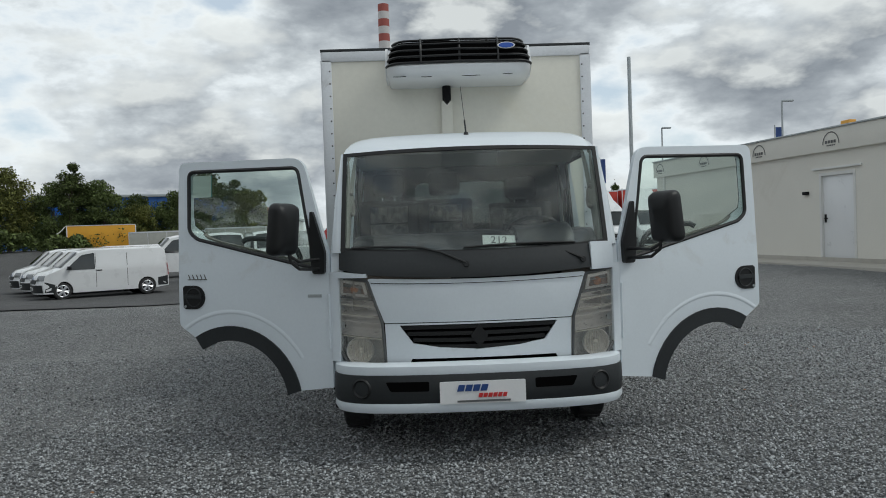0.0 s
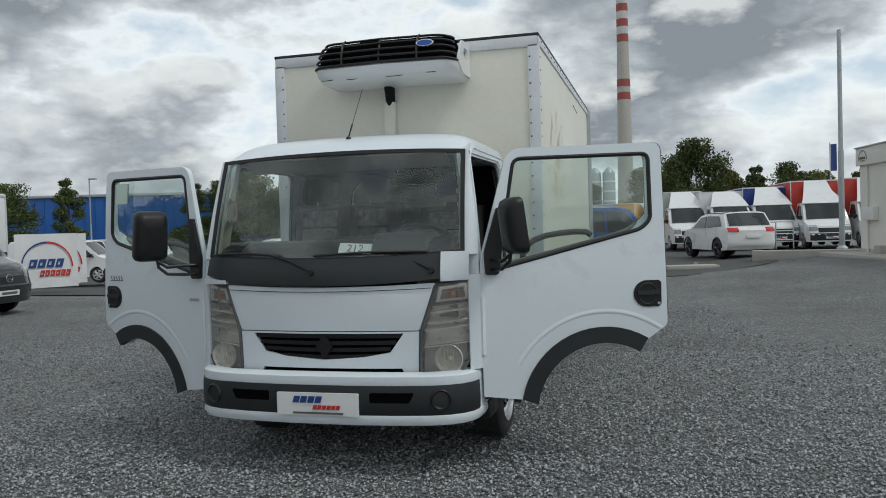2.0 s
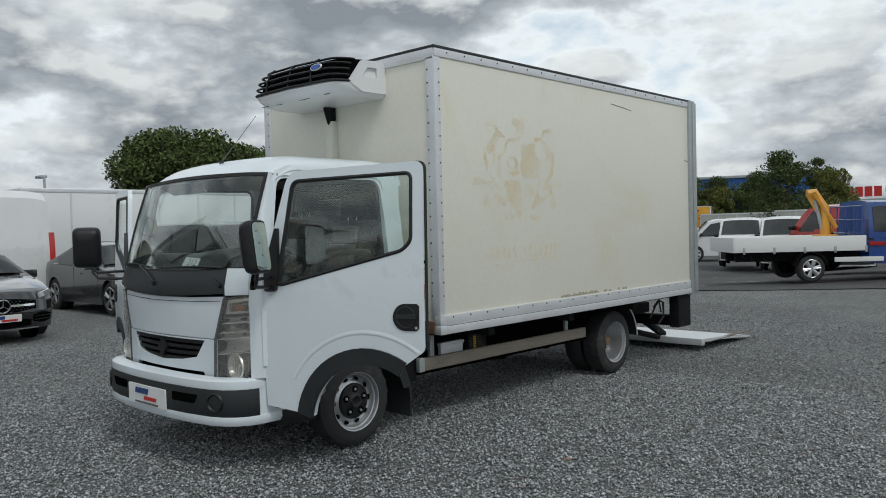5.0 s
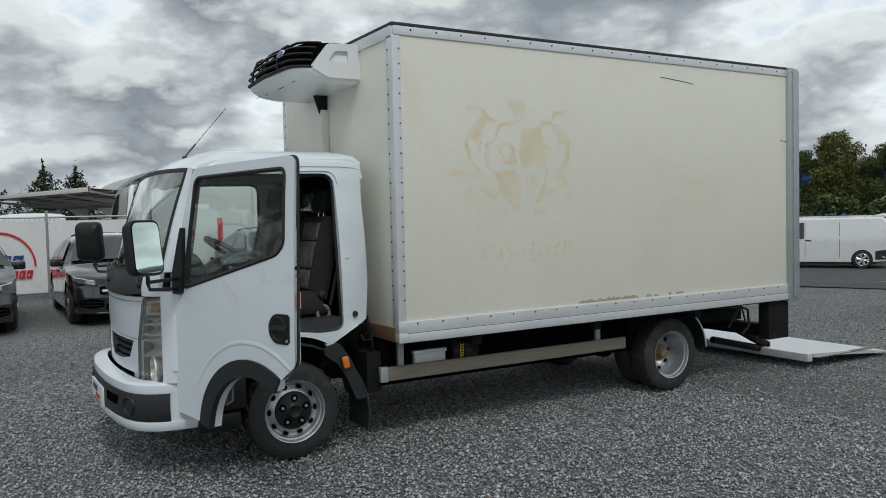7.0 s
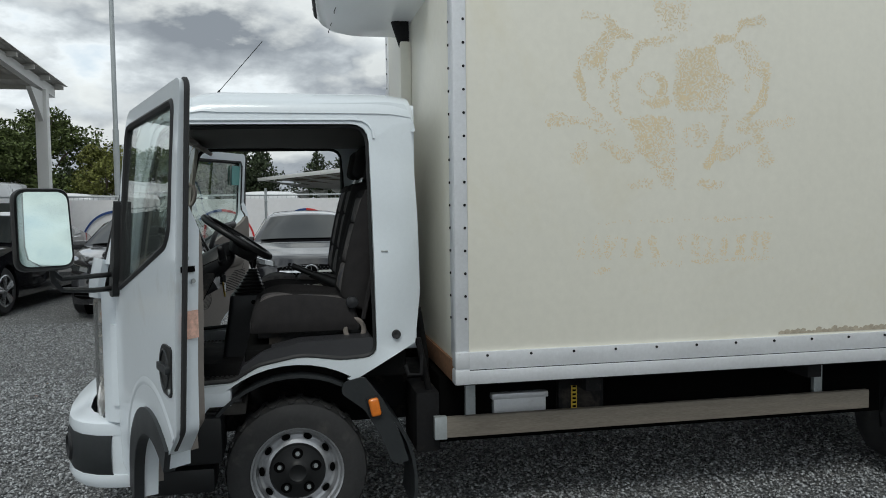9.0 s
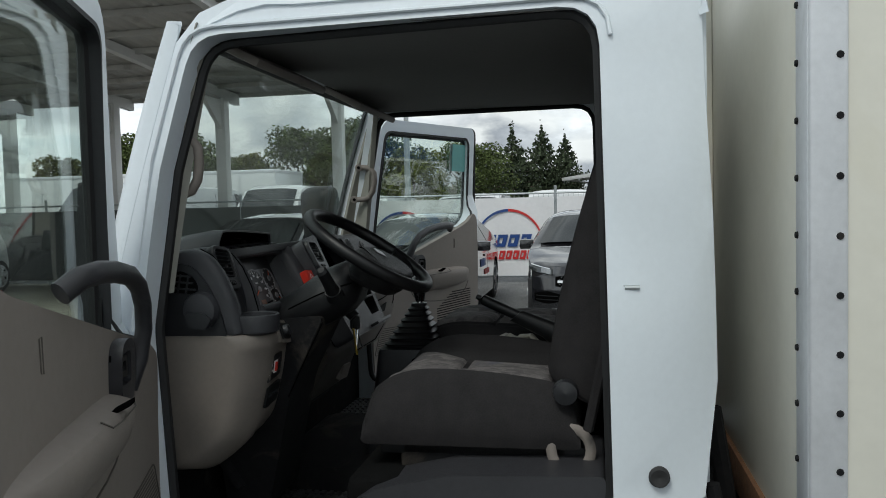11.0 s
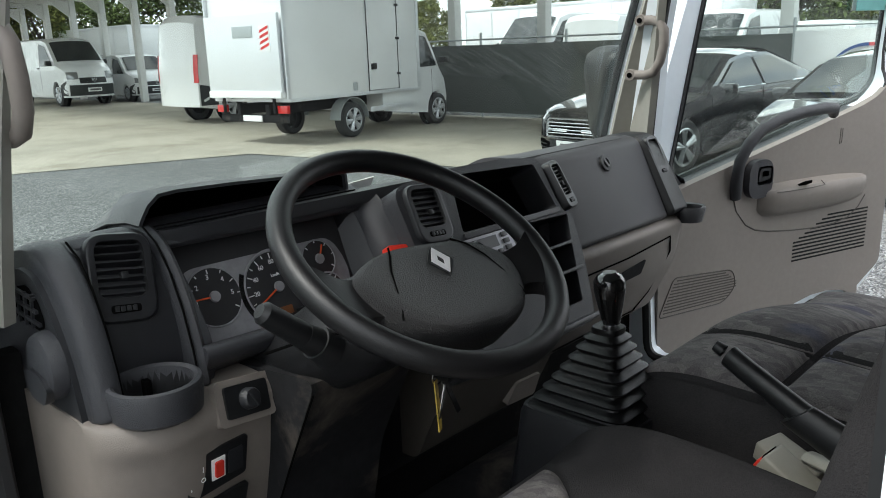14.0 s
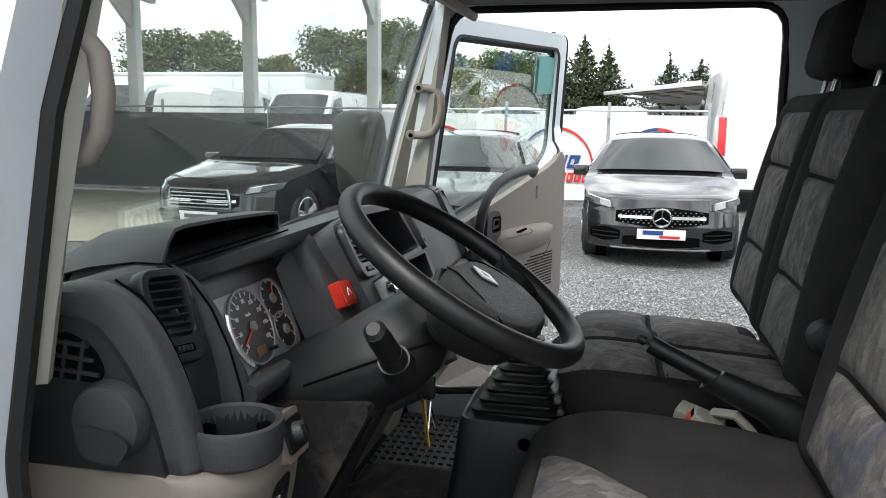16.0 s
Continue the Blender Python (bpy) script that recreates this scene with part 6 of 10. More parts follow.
# open shelf on top of the pad: a thin brim over a dark tray
brim = [(0.664, 1.440), (0.660, 1.448), (0.648, 1.466), (0.630, 1.480), (0.600, 1.482), (0.50, 1.478), (0.40, 1.472), (0.31, 1.466), (0.270, 1.463), (0.264, 1.455), (0.263, 1.430)]
part("top_shelf", sheet([[(x, 5.404 - 0.05 * (0.668 - x), z) for x, z in brim], [(x * 0.99 + 0.004, 5.36 - 0.05 * (0.668 - x), z - 0.001) for x, z in brim], [(x * 0.97 + 0.014, 5.29, z - 0.012) for x, z in brim], [(x * 0.93 + 0.033, 5.21, 1.40 + (z - 1.43) * 0.5) for x, z in brim], [(x * 0.9 + 0.047, 5.17, 1.34 + (z - 1.43) * 0.2) for x, z in brim]], thick=0.005), "dash_dark", dash, "dark open shelf above the instruments")
# tray lining and floor blackened to give the shade under the brim
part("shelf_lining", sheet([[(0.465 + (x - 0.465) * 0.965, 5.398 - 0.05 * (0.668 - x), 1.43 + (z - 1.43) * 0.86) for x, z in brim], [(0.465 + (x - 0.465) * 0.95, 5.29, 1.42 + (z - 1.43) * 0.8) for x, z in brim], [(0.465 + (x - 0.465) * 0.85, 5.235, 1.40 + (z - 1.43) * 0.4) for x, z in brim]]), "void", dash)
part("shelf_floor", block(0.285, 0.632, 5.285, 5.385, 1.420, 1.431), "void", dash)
# centre stack
SM = face((0.02, 5.540, 1.31), (-1, 0, 0), (0, -0.55, 1))
stack = rounded([(-0.222, -0.21), (0.165, -0.21), (0.212, -0.09), (0.236, 0.012), (0.206, 0.022), (0.202, 0.142), (0.10, 0.156), (-0.09, 0.158), (-0.222, 0.142)], [0.02, 0.02, 0.03, 0.015, 0.01, 0.015, 0.03, 0.03, 0.03], 4)
scr = [(-0.098, 0.034), (0.196, 0.031), (0.180, 0.132), (-0.072, 0.144)]
bay1, bay2, bay3, rad = [(0.052, -0.043), (0.196, -0.043), (0.220, 0.012), (0.052, 0.018)], [(0.052, -0.098), (0.176, -0.098), (0.194, -0.049), (0.052, -0.049)], [(0.052, -0.165), (0.150, -0.165), (0.172, -0.104), (0.052, -0.104)], rect(0.176, 0.052, -0.075, -0.006)
cst = part("stack_panel", outline(stack, [rounded(scr, 0.008), rounded(bay1, 0.006), rounded(bay2, 0.006), rounded(bay3, 0.006), rounded(rad, 0.004)], -0.07, [], None, SM), "dash_grain", dash, "grey centre stack with open bays and a radio")
# black sheet behind the bays, their inner shade put into its colour
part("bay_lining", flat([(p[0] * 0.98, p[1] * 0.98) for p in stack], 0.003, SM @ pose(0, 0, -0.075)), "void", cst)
for bay in (scr, bay1, bay2, bay3):
    part("bay_wall", sheet([[tuple(SM @ Vector((x, y, z))) for x, y in rounded(bay, 0.006)] for z in (-0.0015, -0.072)], closed=True), "black_plastic", cst)
part("bay_sill", moved(block(-0.10, 0.20, 0.020, 0.031, -0.004, 0.004, 0.002), SM), "dash_mid", cst)
for zz in (-0.046, -0.101):
    part("bay_ledge", moved(block(0.050, 0.192, zz - 0.003, zz + 0.003, -0.07, 0.006, 0.002), SM), "dash_grain", cst)
rd = part("radio", moved(block(-0.160, 0.010, -0.030, 0.018, -0.05, 0.014, 0.004), SM), "radio_silver", cst, "silver single-slot car radio")
part("radio_display", moved(block(-0.120, -0.035, -0.010, 0.012, 0.0142, 0.0150), SM), "dial", rd)
for k in range(6):
    part("radio_button", moved(block(-0.125 + 0.016 * k, -0.113 + 0.016 * k, -0.025, -0.016, 0.014, 0.0175, 0.001), SM), "dial", rd)
part("radio_knob", moved(rod((-0.143, -0.004, 0.012), (-0.143, -0.004, 0.030), 0.012, 0.011, 18), SM), "chrome", rd)
for k in range(3):
    part("radio_button", moved(block(-0.022, -0.006, -0.022 + 0.013 * k, -0.013 + 0.013 * k, 0.014, 0.018, 0.001), SM), "dial", rd)
vent(SM @ pose(-0.166, 0.083, 0.004, 0, 0, -4), 0.082, 0.108, 7)
vent(SM @ pose(0.248, 0.076, -0.004, 0, 14, 6), 0.056, 0.108, 8)
part("pen_tray", moved(block(-0.02, 0.15, -0.205, -0.195, 0.0, 0.03, 0.003), SM), "dash_dark", cst)
rib_l = [(5.30, 1.18), (5.32, 1.425), (5.415, 1.418), (5.445, 1.385), (5.485, 1.325), (5.522, 1.262), (5.530, 1.225), (5.50, 1.15)]
part("stack_flank", swept([(0.236, [(y + 0.012, z + 0.006) for y, z in rounded(rib_l, 0.02)]), (0.250, [(y + 0.006, z + 0.002) for y, z in rounded(rib_l, 0.02)]), (0.266, rounded(rib_l, 0.02)), (0.274, [(y - 0.012, z - 0.006) for y, z in rounded(rib_l, 0.02)])]), "dash_grain", dash)
hz = face((0.262, 5.492, 1.315), (-1, 0.16, 0), (0, -0.52, 1))
rb = part("red_button", moved(joined(outline(rounded([(-0.022, -0.024), (0.020, -0.024), (0.022, 0.020), (-0.018, 0.024)], 0.006, 4), [], 0.020, []), block(-0.018, 0.018, -0.020, 0.020, 0.018, 0.024, 0.004)), hz), "red_plastic", dash, "red hazard switch")
part("hazard_mark", moved(tube([(0, 0.007, 0.0245), (0.007, -0.006, 0.0245), (-0.007, -0.006, 0.0245)], 0.0008, 4, closed=True), hz), "plate_white", rb)
# passenger side: grey upper panel, beige lower glove box
pp = rounded([(5.22, 1.235), (5.24, 1.375), (5.34, 1.428), (5.425, 1.430), (5.446, 1.418), (5.531, 1.236), (5.525, 1.226)], [0.01, 0.03, 0.04, 0.03, 0.012, 0.012, 0.01], 4)
part("passenger_panel", swept([(-0.180, [(y - 0.02, z) for y, z in pp]), (-0.262, pp), (-0.45, pp), (-0.652, pp), (-0.660, [(y - 0.006, z - 0.003) for y, z in pp])]), "panel_grey", dash, "smooth grey dashboard panel before the passenger")
PM = face((-0.466, 5.4615, 1.386), (-1, 0, 0), (0, -0.46, 1))
part("lock_plug", moved(turned([(0.0, 0.020), (0.005, 0.019), (0.006, 0.012), (0.001, 0.010), (0.001, 0.0)], 22, "z"), PM), "black_plastic", dash)
part("lock_bar", moved(block(-0.004, 0.004, -0.011, 0.011, 0.0, 0.006, 0.001), PM @ pose(0, 0, 0, 0, 0, 24)), "vent_plastic", dash)
ev = rounded([(5.24, 1.24), (5.26, 1.40), (5.36, 1.432), (5.430, 1.430), (5.462, 1.405), (5.545, 1.245), (5.535, 1.232)], [0.01, 0.03, 0.03, 0.03, 0.03, 0.012, 0.01], 4)
part("end_rib", swept([(-0.660, [(y - 0.012, z - 0.004) for y, z in ev]), (-0.668, ev), (-0.735, ev), (-0.758, [(y - 0.012, z - 0.006) for y, z in ev]), (-0.790, [(y - 0.05, z - 0.02) for y, z in ev])]), "black_plastic", dash)
vent(face((-0.700, 5.4715, 1.374), (-1, 0.0, 0), (0, -0.50, 1)), 0.056, 0.112, 8)
pc = part("cup_holder", moved(turned([(0.0, 0.0), (0.0, 0.036), (0.034, 0.044), (0.040, 0.041), (0.038, 0.034), (0.006, 0.032), (0.004, 0.0)], 28, "z"), Matrix.Translation((-0.752, 5.540, 1.205))), "dash_grain", dash)
low = rounded([(5.20, 0.95), (5.20, 1.225), (5.525, 1.225), (5.545, 1.212), (5.538, 1.175), (5.525, 1.10), (5.46, 0.97), (5.38, 0.93)], [0.01, 0.01, 0.012, 0.012, 0.02, 0.03, 0.03, 0.02], 4)
part("glove_box", swept([(-0.165, [(y - 0.012, z) for y, z in low]), (-0.185, low), (-0.5, low), (-0.70, low), (-0.80, [(y - 0.04, z) for y, z in low])]), "beige_grey", dash, "grey-beige glove box")
part("glove_seam", tube([(-0.195, 5.5405, 1.168), (-0.45, 5.5405, 1.170), (-0.655, 5.540, 1.182), (-0.668, 5.534, 1.14), (-0.640, 5.490, 1.03), (-0.60, 5.470, 0.985), (-0.20, 5.470, 0.985)], 0.0022, 4), "void", dash)
part("glove_handle", moved(outline(rounded([(-0.055, 0.012), (0.055, 0.022), (0.040, -0.012), (-0.045, -0.014)], 0.006), [], 0.003, []), face((-0.475, 5.536, 1.128), (-1, 0, 0), (0, 0.16, 1))), "chassis", dash)
# driver's lower bolster, beige
def bol(y, b):
    return rounded([(5.20, b), (5.20, 1.222), (y - 0.035, 1.226), (y - 0.006, 1.222), (y + 0.004, 1.196), (y - 0.008, 1.165), (y - 0.018, 1.10), (y - 0.055, 0.96), (y - 0.16, b)], [0.01, 0.01, 0.02, 0.015, 0.02, 0.02, 0.04, 0.05, 0.04], 4)
part("knee_bolster", swept([(0.566, bol(5.540, 0.93)), (0.574, bol(5.556, 0.90)), (0.60, bol(5.560, 0.89)), (0.66, bol(5.562, 0.875)), (0.70, bol(5.572, 0.87)), (0.75, bol(5.572, 0.87)), (0.79, bol(5.545, 0.88)), (0.808, bol(5.525, 0.89)), (0.815, bol(5.505, 0.90))]), "beige", dash, "beige knee bolster with switches")
KN = face((0.620, 5.558, 1.208), (-1, -0.12, -0.15), (-0.10, -0.36, 1))
part("switch_bed", moved(outline(rounded(rect(0.098, 0.062), 0.010), [], 0.012, []), KN @ pose(0, 0, -0.010)), "beige", dash)
kp = part("level_switch", flat(rounded(rect(0.074, 0.044), 0.005), 0.005, KN @ pose(0, 0, 0.001)), "black_plastic", dash)
part("dial_knob", moved(turned([(0.004, 0.0155), (0.016, 0.0145), (0.019, 0.012), (0.019, 0.0)], 20, "z"), KN), "dash_dark", kp)
part("knob_grip", moved(block(-0.0025, 0.0025, -0.013, 0.013, 0.017, 0.022, 0.001), KN @ pose(0, 0, 0, 0, 0, 30)), "vent_plastic", kp)
SW = face((0.668, 5.5505, 1.122), (-1, -0.06, 0), (0, 0.14, 1))
sp = part("switch_panel", flat(rounded([(-0.052, -0.034), (0.044, -0.026), (0.048, 0.034), (-0.044, 0.030)], 0.006), 0.006, SW @ pose(0, 0, -0.003)), "black_plastic", dash, "black switch panel with red rocker switch")
part("rocker_frame", flat(rect(0.021, 0.032), 0.004, SW @ pose(-0.002, 0.002, 0.001)), "plate_white", sp)
part("rocker", flat(rounded(rect(0.013, 0.024), 0.003), 0.005, SW @ pose(-0.002, 0.002, 0.003)), "red_plastic", sp)
part("blank_rocker", flat(rounded(rect(0.024, 0.036), 0.003), 0.004, SW @ pose(0.026, 0.003, 0.001)), "dash_dark", sp)
lettering("I", 0.012, SW @ pose(-0.026, 0.010, 0.004), "plate_white", sp)
lettering("O", 0.010, SW @ pose(-0.026, -0.006, 0.004), "plate_white", sp)
part("label_bars", joined(*[moved(block(-0.0455 + 0.004 * k, -0.0435 + 0.004 * k, -0.016, -0.006, 0.003, 0.0036), SW) for k in range(3)]), "plate_white", sp, smooth=False)
cn = part("controller", flat(rounded([(-0.052, -0.030), (0.036, -0.024), (0.042, 0.030), (-0.050, 0.024)], 0.006), 0.006, face((0.664, 5.5385, 1.052), (-1, -0.06, 0), (0, 0.22, 1))), "black_plastic", dash, "black temperature controller with small buttons")
for k in range(3):
    part("button", moved(block(-0.006, 0.006, -0.004, 0.004, 0.004, 0.009, 0.001), face((0.664, 5.5385, 1.052), (-1, -0.06, 0), (0, 0.22, 1)) @ pose(-0.028 + 0.024 * k, 0.002, 0)), "vent_plastic", cn)
# under-dash dark panels
part("under_panel", block(-0.17, 0.57, 5.20, 5.42, 0.86, 1.20, 0.03), "chassis", dash)
part("knee_panel", swept([(x, rounded([(5.30, 0.97), (5.34, 1.20), (5.47, 1.20), (5.50, 1.12), (5.43, 0.97)], 0.02)) for x in (0.30, 0.44, 0.566)]), "dash_dark", dash)
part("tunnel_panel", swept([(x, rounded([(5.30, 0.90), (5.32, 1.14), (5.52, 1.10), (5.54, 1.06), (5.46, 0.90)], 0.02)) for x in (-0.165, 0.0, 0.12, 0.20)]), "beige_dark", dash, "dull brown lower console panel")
part("ash_tray", moved(outline(rounded([(-0.05, -0.016), (0.045, -0.022), (0.05, 0.018), (-0.04, 0.022)], 0.006), [], 0.010, []), face((-0.03, 5.528, 1.075), (-1, 0, 0), (0, 0.2, 1))), "beige_dark", dash)
part("fuse_cover", moved(outline(rounded([(-0.05, -0.022), (0.05, -0.030), (0.055, 0.024), (-0.03, 0.030)], 0.008), [], 0.014, []), face((-0.09, 5.484, 0.955), (-1, 0, 0), (0, 0.3, 1))), "beige_grey", dash)

def smooth_step(a, b, v):
    t = min(max((v - a) / (b - a), 0.0), 1.0)
    return t * t * (3 - 2 * t)


# steering wheel and column; the wheel's own y runs towards the driver, turned a little clockwise
WC, TILT_W = Vector((0.46, 5.758, 1.413)), -33.0
WM = Matrix.Translation(WC) @ pose(0, 0, 0, TILT_W, 0, 0) @ Matrix.Rotation(radians(-7), 4, "Z")
steer = part("steering_wheel", moved(tube([(0.190 * math.cos(2 * math.pi * i / 72), 0.190 * math.sin(2 * math.pi * i / 72), 0) for i in range(72)], 0.0155, 16, closed=True, flat=1.1), WM), "wheel_rubber", truck, "black two-spoke steering wheel with padded airbag hub")
hubp = rounded([(-0.138, 0.028), (-0.100, 0.000), (-0.050, -0.014), (0.050, -0.014), (0.100, 0.000), (0.138, 0.028), (0.126, 0.075), (0.095, 0.118), (0.045, 0.138), (-0.045, 0.138), (-0.095, 0.118), (-0.126, 0.075)], 0.022, 5)
part("airbag", moved(sheet([[(x * k, 0.062 + (y - 0.062) * k, z - 0.004 * smooth_step(0.07, 0.14, abs(x * k))) for x, y in hubp] for z, k in ((-0.070, 0.80), (-0.050, 0.94), (-0.022, 1.0), (-0.008, 0.995), (0.000, 0.965), (0.0055, 0.90), (0.0085, 0.78), (0.010, 0.55), (0.0105, 0.2))], closed=True, caps=True), WM), "hub_leather", steer, "dark grained airbag cover")
for sx in (-1, 1):
    wing = [(sx * q[0], q[1]) for q in ((0.09, 0.012), (0.125, 0.022), (0.155, 0.020), (0.184, 0.000), (0.193, 0.030), (0.178, 0.084), (0.160, 0.106), (0.148, 0.090), (0.125, 0.080), (0.09, 0.098))]
    part("spoke", outline(rounded(wing, 0.012, 4), [], 0.024, [("x", sx * 0.10), ("x", sx * 0.13), ("x", sx * 0.16)], lambda x, y, d: (x, y, -0.030 + d + 0.018 * smooth_step(0.12, 0.182, abs(x))), WM), "wheel_rubber", steer)
    part("hub_seam", moved(tube([(sx * 0.052, -0.012, 0.0020), (sx * 0.064, 0.006, 0.0080), (sx * 0.078, 0.030, 0.0085), (sx * 0.088, 0.060, 0.0068), (sx * 0.098, 0.090, 0.0030), (sx * 0.102, 0.100, 0.0005)], 0.0015, 6), WM @ pose(0, 0, 0.0006)), "void", steer)
dia = [(-0.015, 0.030), (0, 0.052), (0.015, 0.030), (0, 0.008)]
part("hub_badge", outline(rounded([(x * 1.45, 0.030 + (y - 0.030) * 1.18) for x, y in dia], 0.006), [], 0.002, [], None, WM @ pose(0, 0, 0.0098)), "black_plastic", steer)
part("hub_diamond", outline(dia, [[(x * 0.35, 0.030 + (y - 0.030) * 0.45) for x, y in dia]], 0.002, [], None, WM @ pose(0, 0, 0.0116)), "emblem_silver", steer, "silver diamond emblem")
col_rows = []
for w, h, yy, zz in ((0.060, 0.040, 5.735, 1.352), (0.092, 0.056, 5.715, 1.330), (0.114, 0.066, 5.680, 1.306), (0.116, 0.066, 5.63, 1.278), (0.102, 0.062, 5.56, 1.238), (0.09, 0.052, 5.45, 1.19)):
    ring = rounded([(-w * 0.62, -h), (w * 0.62, -h), (w, -h * 0.35), (w * 1.02, 0.25 * h), (w * 0.62, h), (-w * 0.62, h), (-w * 1.02, 0.25 * h), (-w, -h * 0.35)], 0.03, 5)
    col_rows.append([(0.46 + a, yy - 0.30 * b, zz + b) for a, b in ring])
part("column_shroud", sheet(col_rows, closed=True, caps=True), "shroud_grey", steer, "dark grey steering column shroud")
part("column_seam", tube([(0.560, 5.735, 1.330), (0.586, 5.690, 1.318), (0.592, 5.640, 1.298), (0.582, 5.56, 1.262)], 0.0022, 5), "void", steer)
part("lower_column", swept([(x, rounded([(5.36, 0.70), (5.33, 0.95), (5.42, 1.22), (5.66, 1.245), (5.56, 1.05), (5.48, 0.70)], 0.03)) for x in (0.375, 0.395, 0.555, 0.575)]), "chassis", steer)
part("column_line", tube([(0.5765, 5.655, 1.225), (0.5765, 5.60, 1.12), (0.5765, 5.55, 1.02)], 0.002, 4), "void", steer)
part("stalk", joined(rod((0.572, 5.692, 1.296), (0.594, 5.692, 1.314), 0.025, 0.022, 24), rod((0.592, 5.692, 1.312), (0.612, 5.691, 1.328), 0.0195, 0.0170, 24), rod((0.612, 5.691, 1.328), (0.640, 5.690, 1.351), 0.0165, 0.0155, 24)), "black_plastic", steer, "black indicator stalk")
part("stalk_tip", joined(rod((0.639, 5.690, 1.350), (0.664, 5.688, 1.371), 0.0160, 0.0145, 24), rod((0.664, 5.688, 1.371), (0.669, 5.6876, 1.375), 0.0145, 0.0090, 24)), "black_plastic", steer)
st2 = Vector((0.345, 5.682, 1.318))
part("stalk", joined(rod(st2 + Vector((0.03, 0, -0.01)), st2 - Vector((0.02, 0, -0.014)), 0.025, 0.023, 20), rod(st2, st2 + Vector((-0.085, 0.0, 0.046)), 0.017, 0.014, 16)), "black_plastic", steer)
part("ignition_barrel", rod((0.350, 5.655, 1.232), (0.352, 5.676, 1.210), 0.019, 0.017, 18), "black_plastic", steer)
kr = part("key_ring", moved(tube([(0.012 * math.cos(i), 0, 0.012 * math.sin(i)) for i in [k * 2 * math.pi / 14 for k in range(14)]], 0.0014, 5, closed=True), Matrix.Translation((0.355, 5.672, 1.180))), "chrome", steer, "ignition keys with yellow tag")
part("key_head", block(0.338, 0.352, 5.660, 5.690, 1.172, 1.212, 0.005), "black_plastic", kr)
part("key_blade", moved(block(-0.004, 0.004, -0.001, 0.001, -0.06, 0.0), pose(0.345, 5.678, 1.172, 8, 20, 0)), "chrome", kr)
part("key_blade", moved(block(-0.0035, 0.0035, -0.001, 0.001, -0.055, 0.0), pose(0.352, 5.684, 1.170, -6, -14, 20)), "chrome", kr)
part("tag", moved(block(-0.009, 0.009, -0.001, 0.001, -0.078, 0.0, 0.0), pose(0.362, 5.674, 1.176, 5, -6, 30)), material("tag_yellow", (0.62, 0.42, 0.06), 0.5, var=0.2, scale=60), kr)

# gear lever, console
def box_ring(cx, cy, w, d, z, r=0.03):
    return [(cx + a, cy + b, z) for a, b in rounded(rect(w * 2, d * 2), r, 5)]
cons = part("gear_console", sheet([box_ring(0.10, 5.80, w, d, z) for z, w, d in ((0.655, 0.12, 0.16), (0.85, 0.108, 0.135), (1.0, 0.100, 0.112), (1.070, 0.096, 0.104), (1.082, 0.092, 0.100))], closed=True, caps=True), "dash_dark", truck, "black gear lever console with ribbed rubber gaiter")
part("screw_cap", moved(turned([(0.0, 0.013), (0.004, 0.011), (0.004, 0.0)], 16), Matrix.Translation((0.196, 5.822, 1.045))), "void", cons)
gait = []
for k in range(57):
    t = k / 56
    w = 0.064 * (1 - t) ** 1.15 + 0.022 + 0.0062 * math.cos(2 * math.pi * k / 7) * (1 - 0.55 * t) * (1 - smooth_step(0.9, 1.0, t))
    gait.append(box_ring(0.10 + 0.006 * t, 5.80 + 0.020 * t, w, w * 1.06, 1.080 + 0.142 * t, 0.028 - 0.012 * t))
part("gaiter", sheet(gait, closed=True, caps=True), "wheel_rubber", cons, "ribbed black rubber gaiter")
part("lever", rod((0.104, 5.820, 1.215), (0.103, 5.821, 1.245), 0.010, 0.009, 14), "chrome", cons)
part("knob", moved(turned([(0.0, 0.0), (0.0, 0.014), (0.014, 0.017), (0.035, 0.0215), (0.056, 0.0255), (0.070, 0.0255), (0.080, 0.020), (0.085, 0.010), (0.086, 0.0)], 28, "z"), Matrix.Translation((0.102, 5.822, 1.226)) @ pose(0, 0, 0, 4, 0, 0)), material("knob_gloss", (0.01, 0.01, 0.01), 0.12, var=0.05, coat=0.8), cons, "glossy black gear knob")
part("knob_cap", moved(turned([(0.0, 0.0115), (0.0015, 0.0105), (0.002, 0.0)], 18, "z"), Matrix.Translation((0.102, 5.817, 1.3105)) @ pose(0, 0, 0, 4, 0, 0)), "dial_grey", cons)
hb = part("handbrake", joined(tube([(0.145, 6.035, 1.236), (0.15, 6.06, 1.224), (0.165, 6.14, 1.190), (0.18, 6.24, 1.150)], 0.0145, 14, flat=1.15), moved(turned([(-0.016, 0.0), (-0.014, 0.008), (0.0, 0.010)], 12, "y"), Matrix.Translation((0.143, 6.026, 1.240)) @ pose(0, 0, 0, -25))), "black_plastic", truck, "black handbrake lever")
part("sleeve", sheet([[(0.175 + w * math.cos(a), y + 0.02 * math.sin(a), z + h * math.sin(a)) for a in [2 * math.pi * i / 18 for i in range(18)]] for y, z, w, h in ((6.14, 1.190, 0.0152, 0.0160), (6.17, 1.177, 0.0165, 0.0180), (6.24, 1.146, 0.020, 0.023), (6.30, 1.11, 0.032, 0.042), (6.34, 1.05, 0.045, 0.06))], closed=True, caps=True), "black_plastic", hb)
part("tunnel_tray", block(0.08, 0.235, 5.98, 6.50, 0.90, 1.02, 0.02), "chassis", cons)
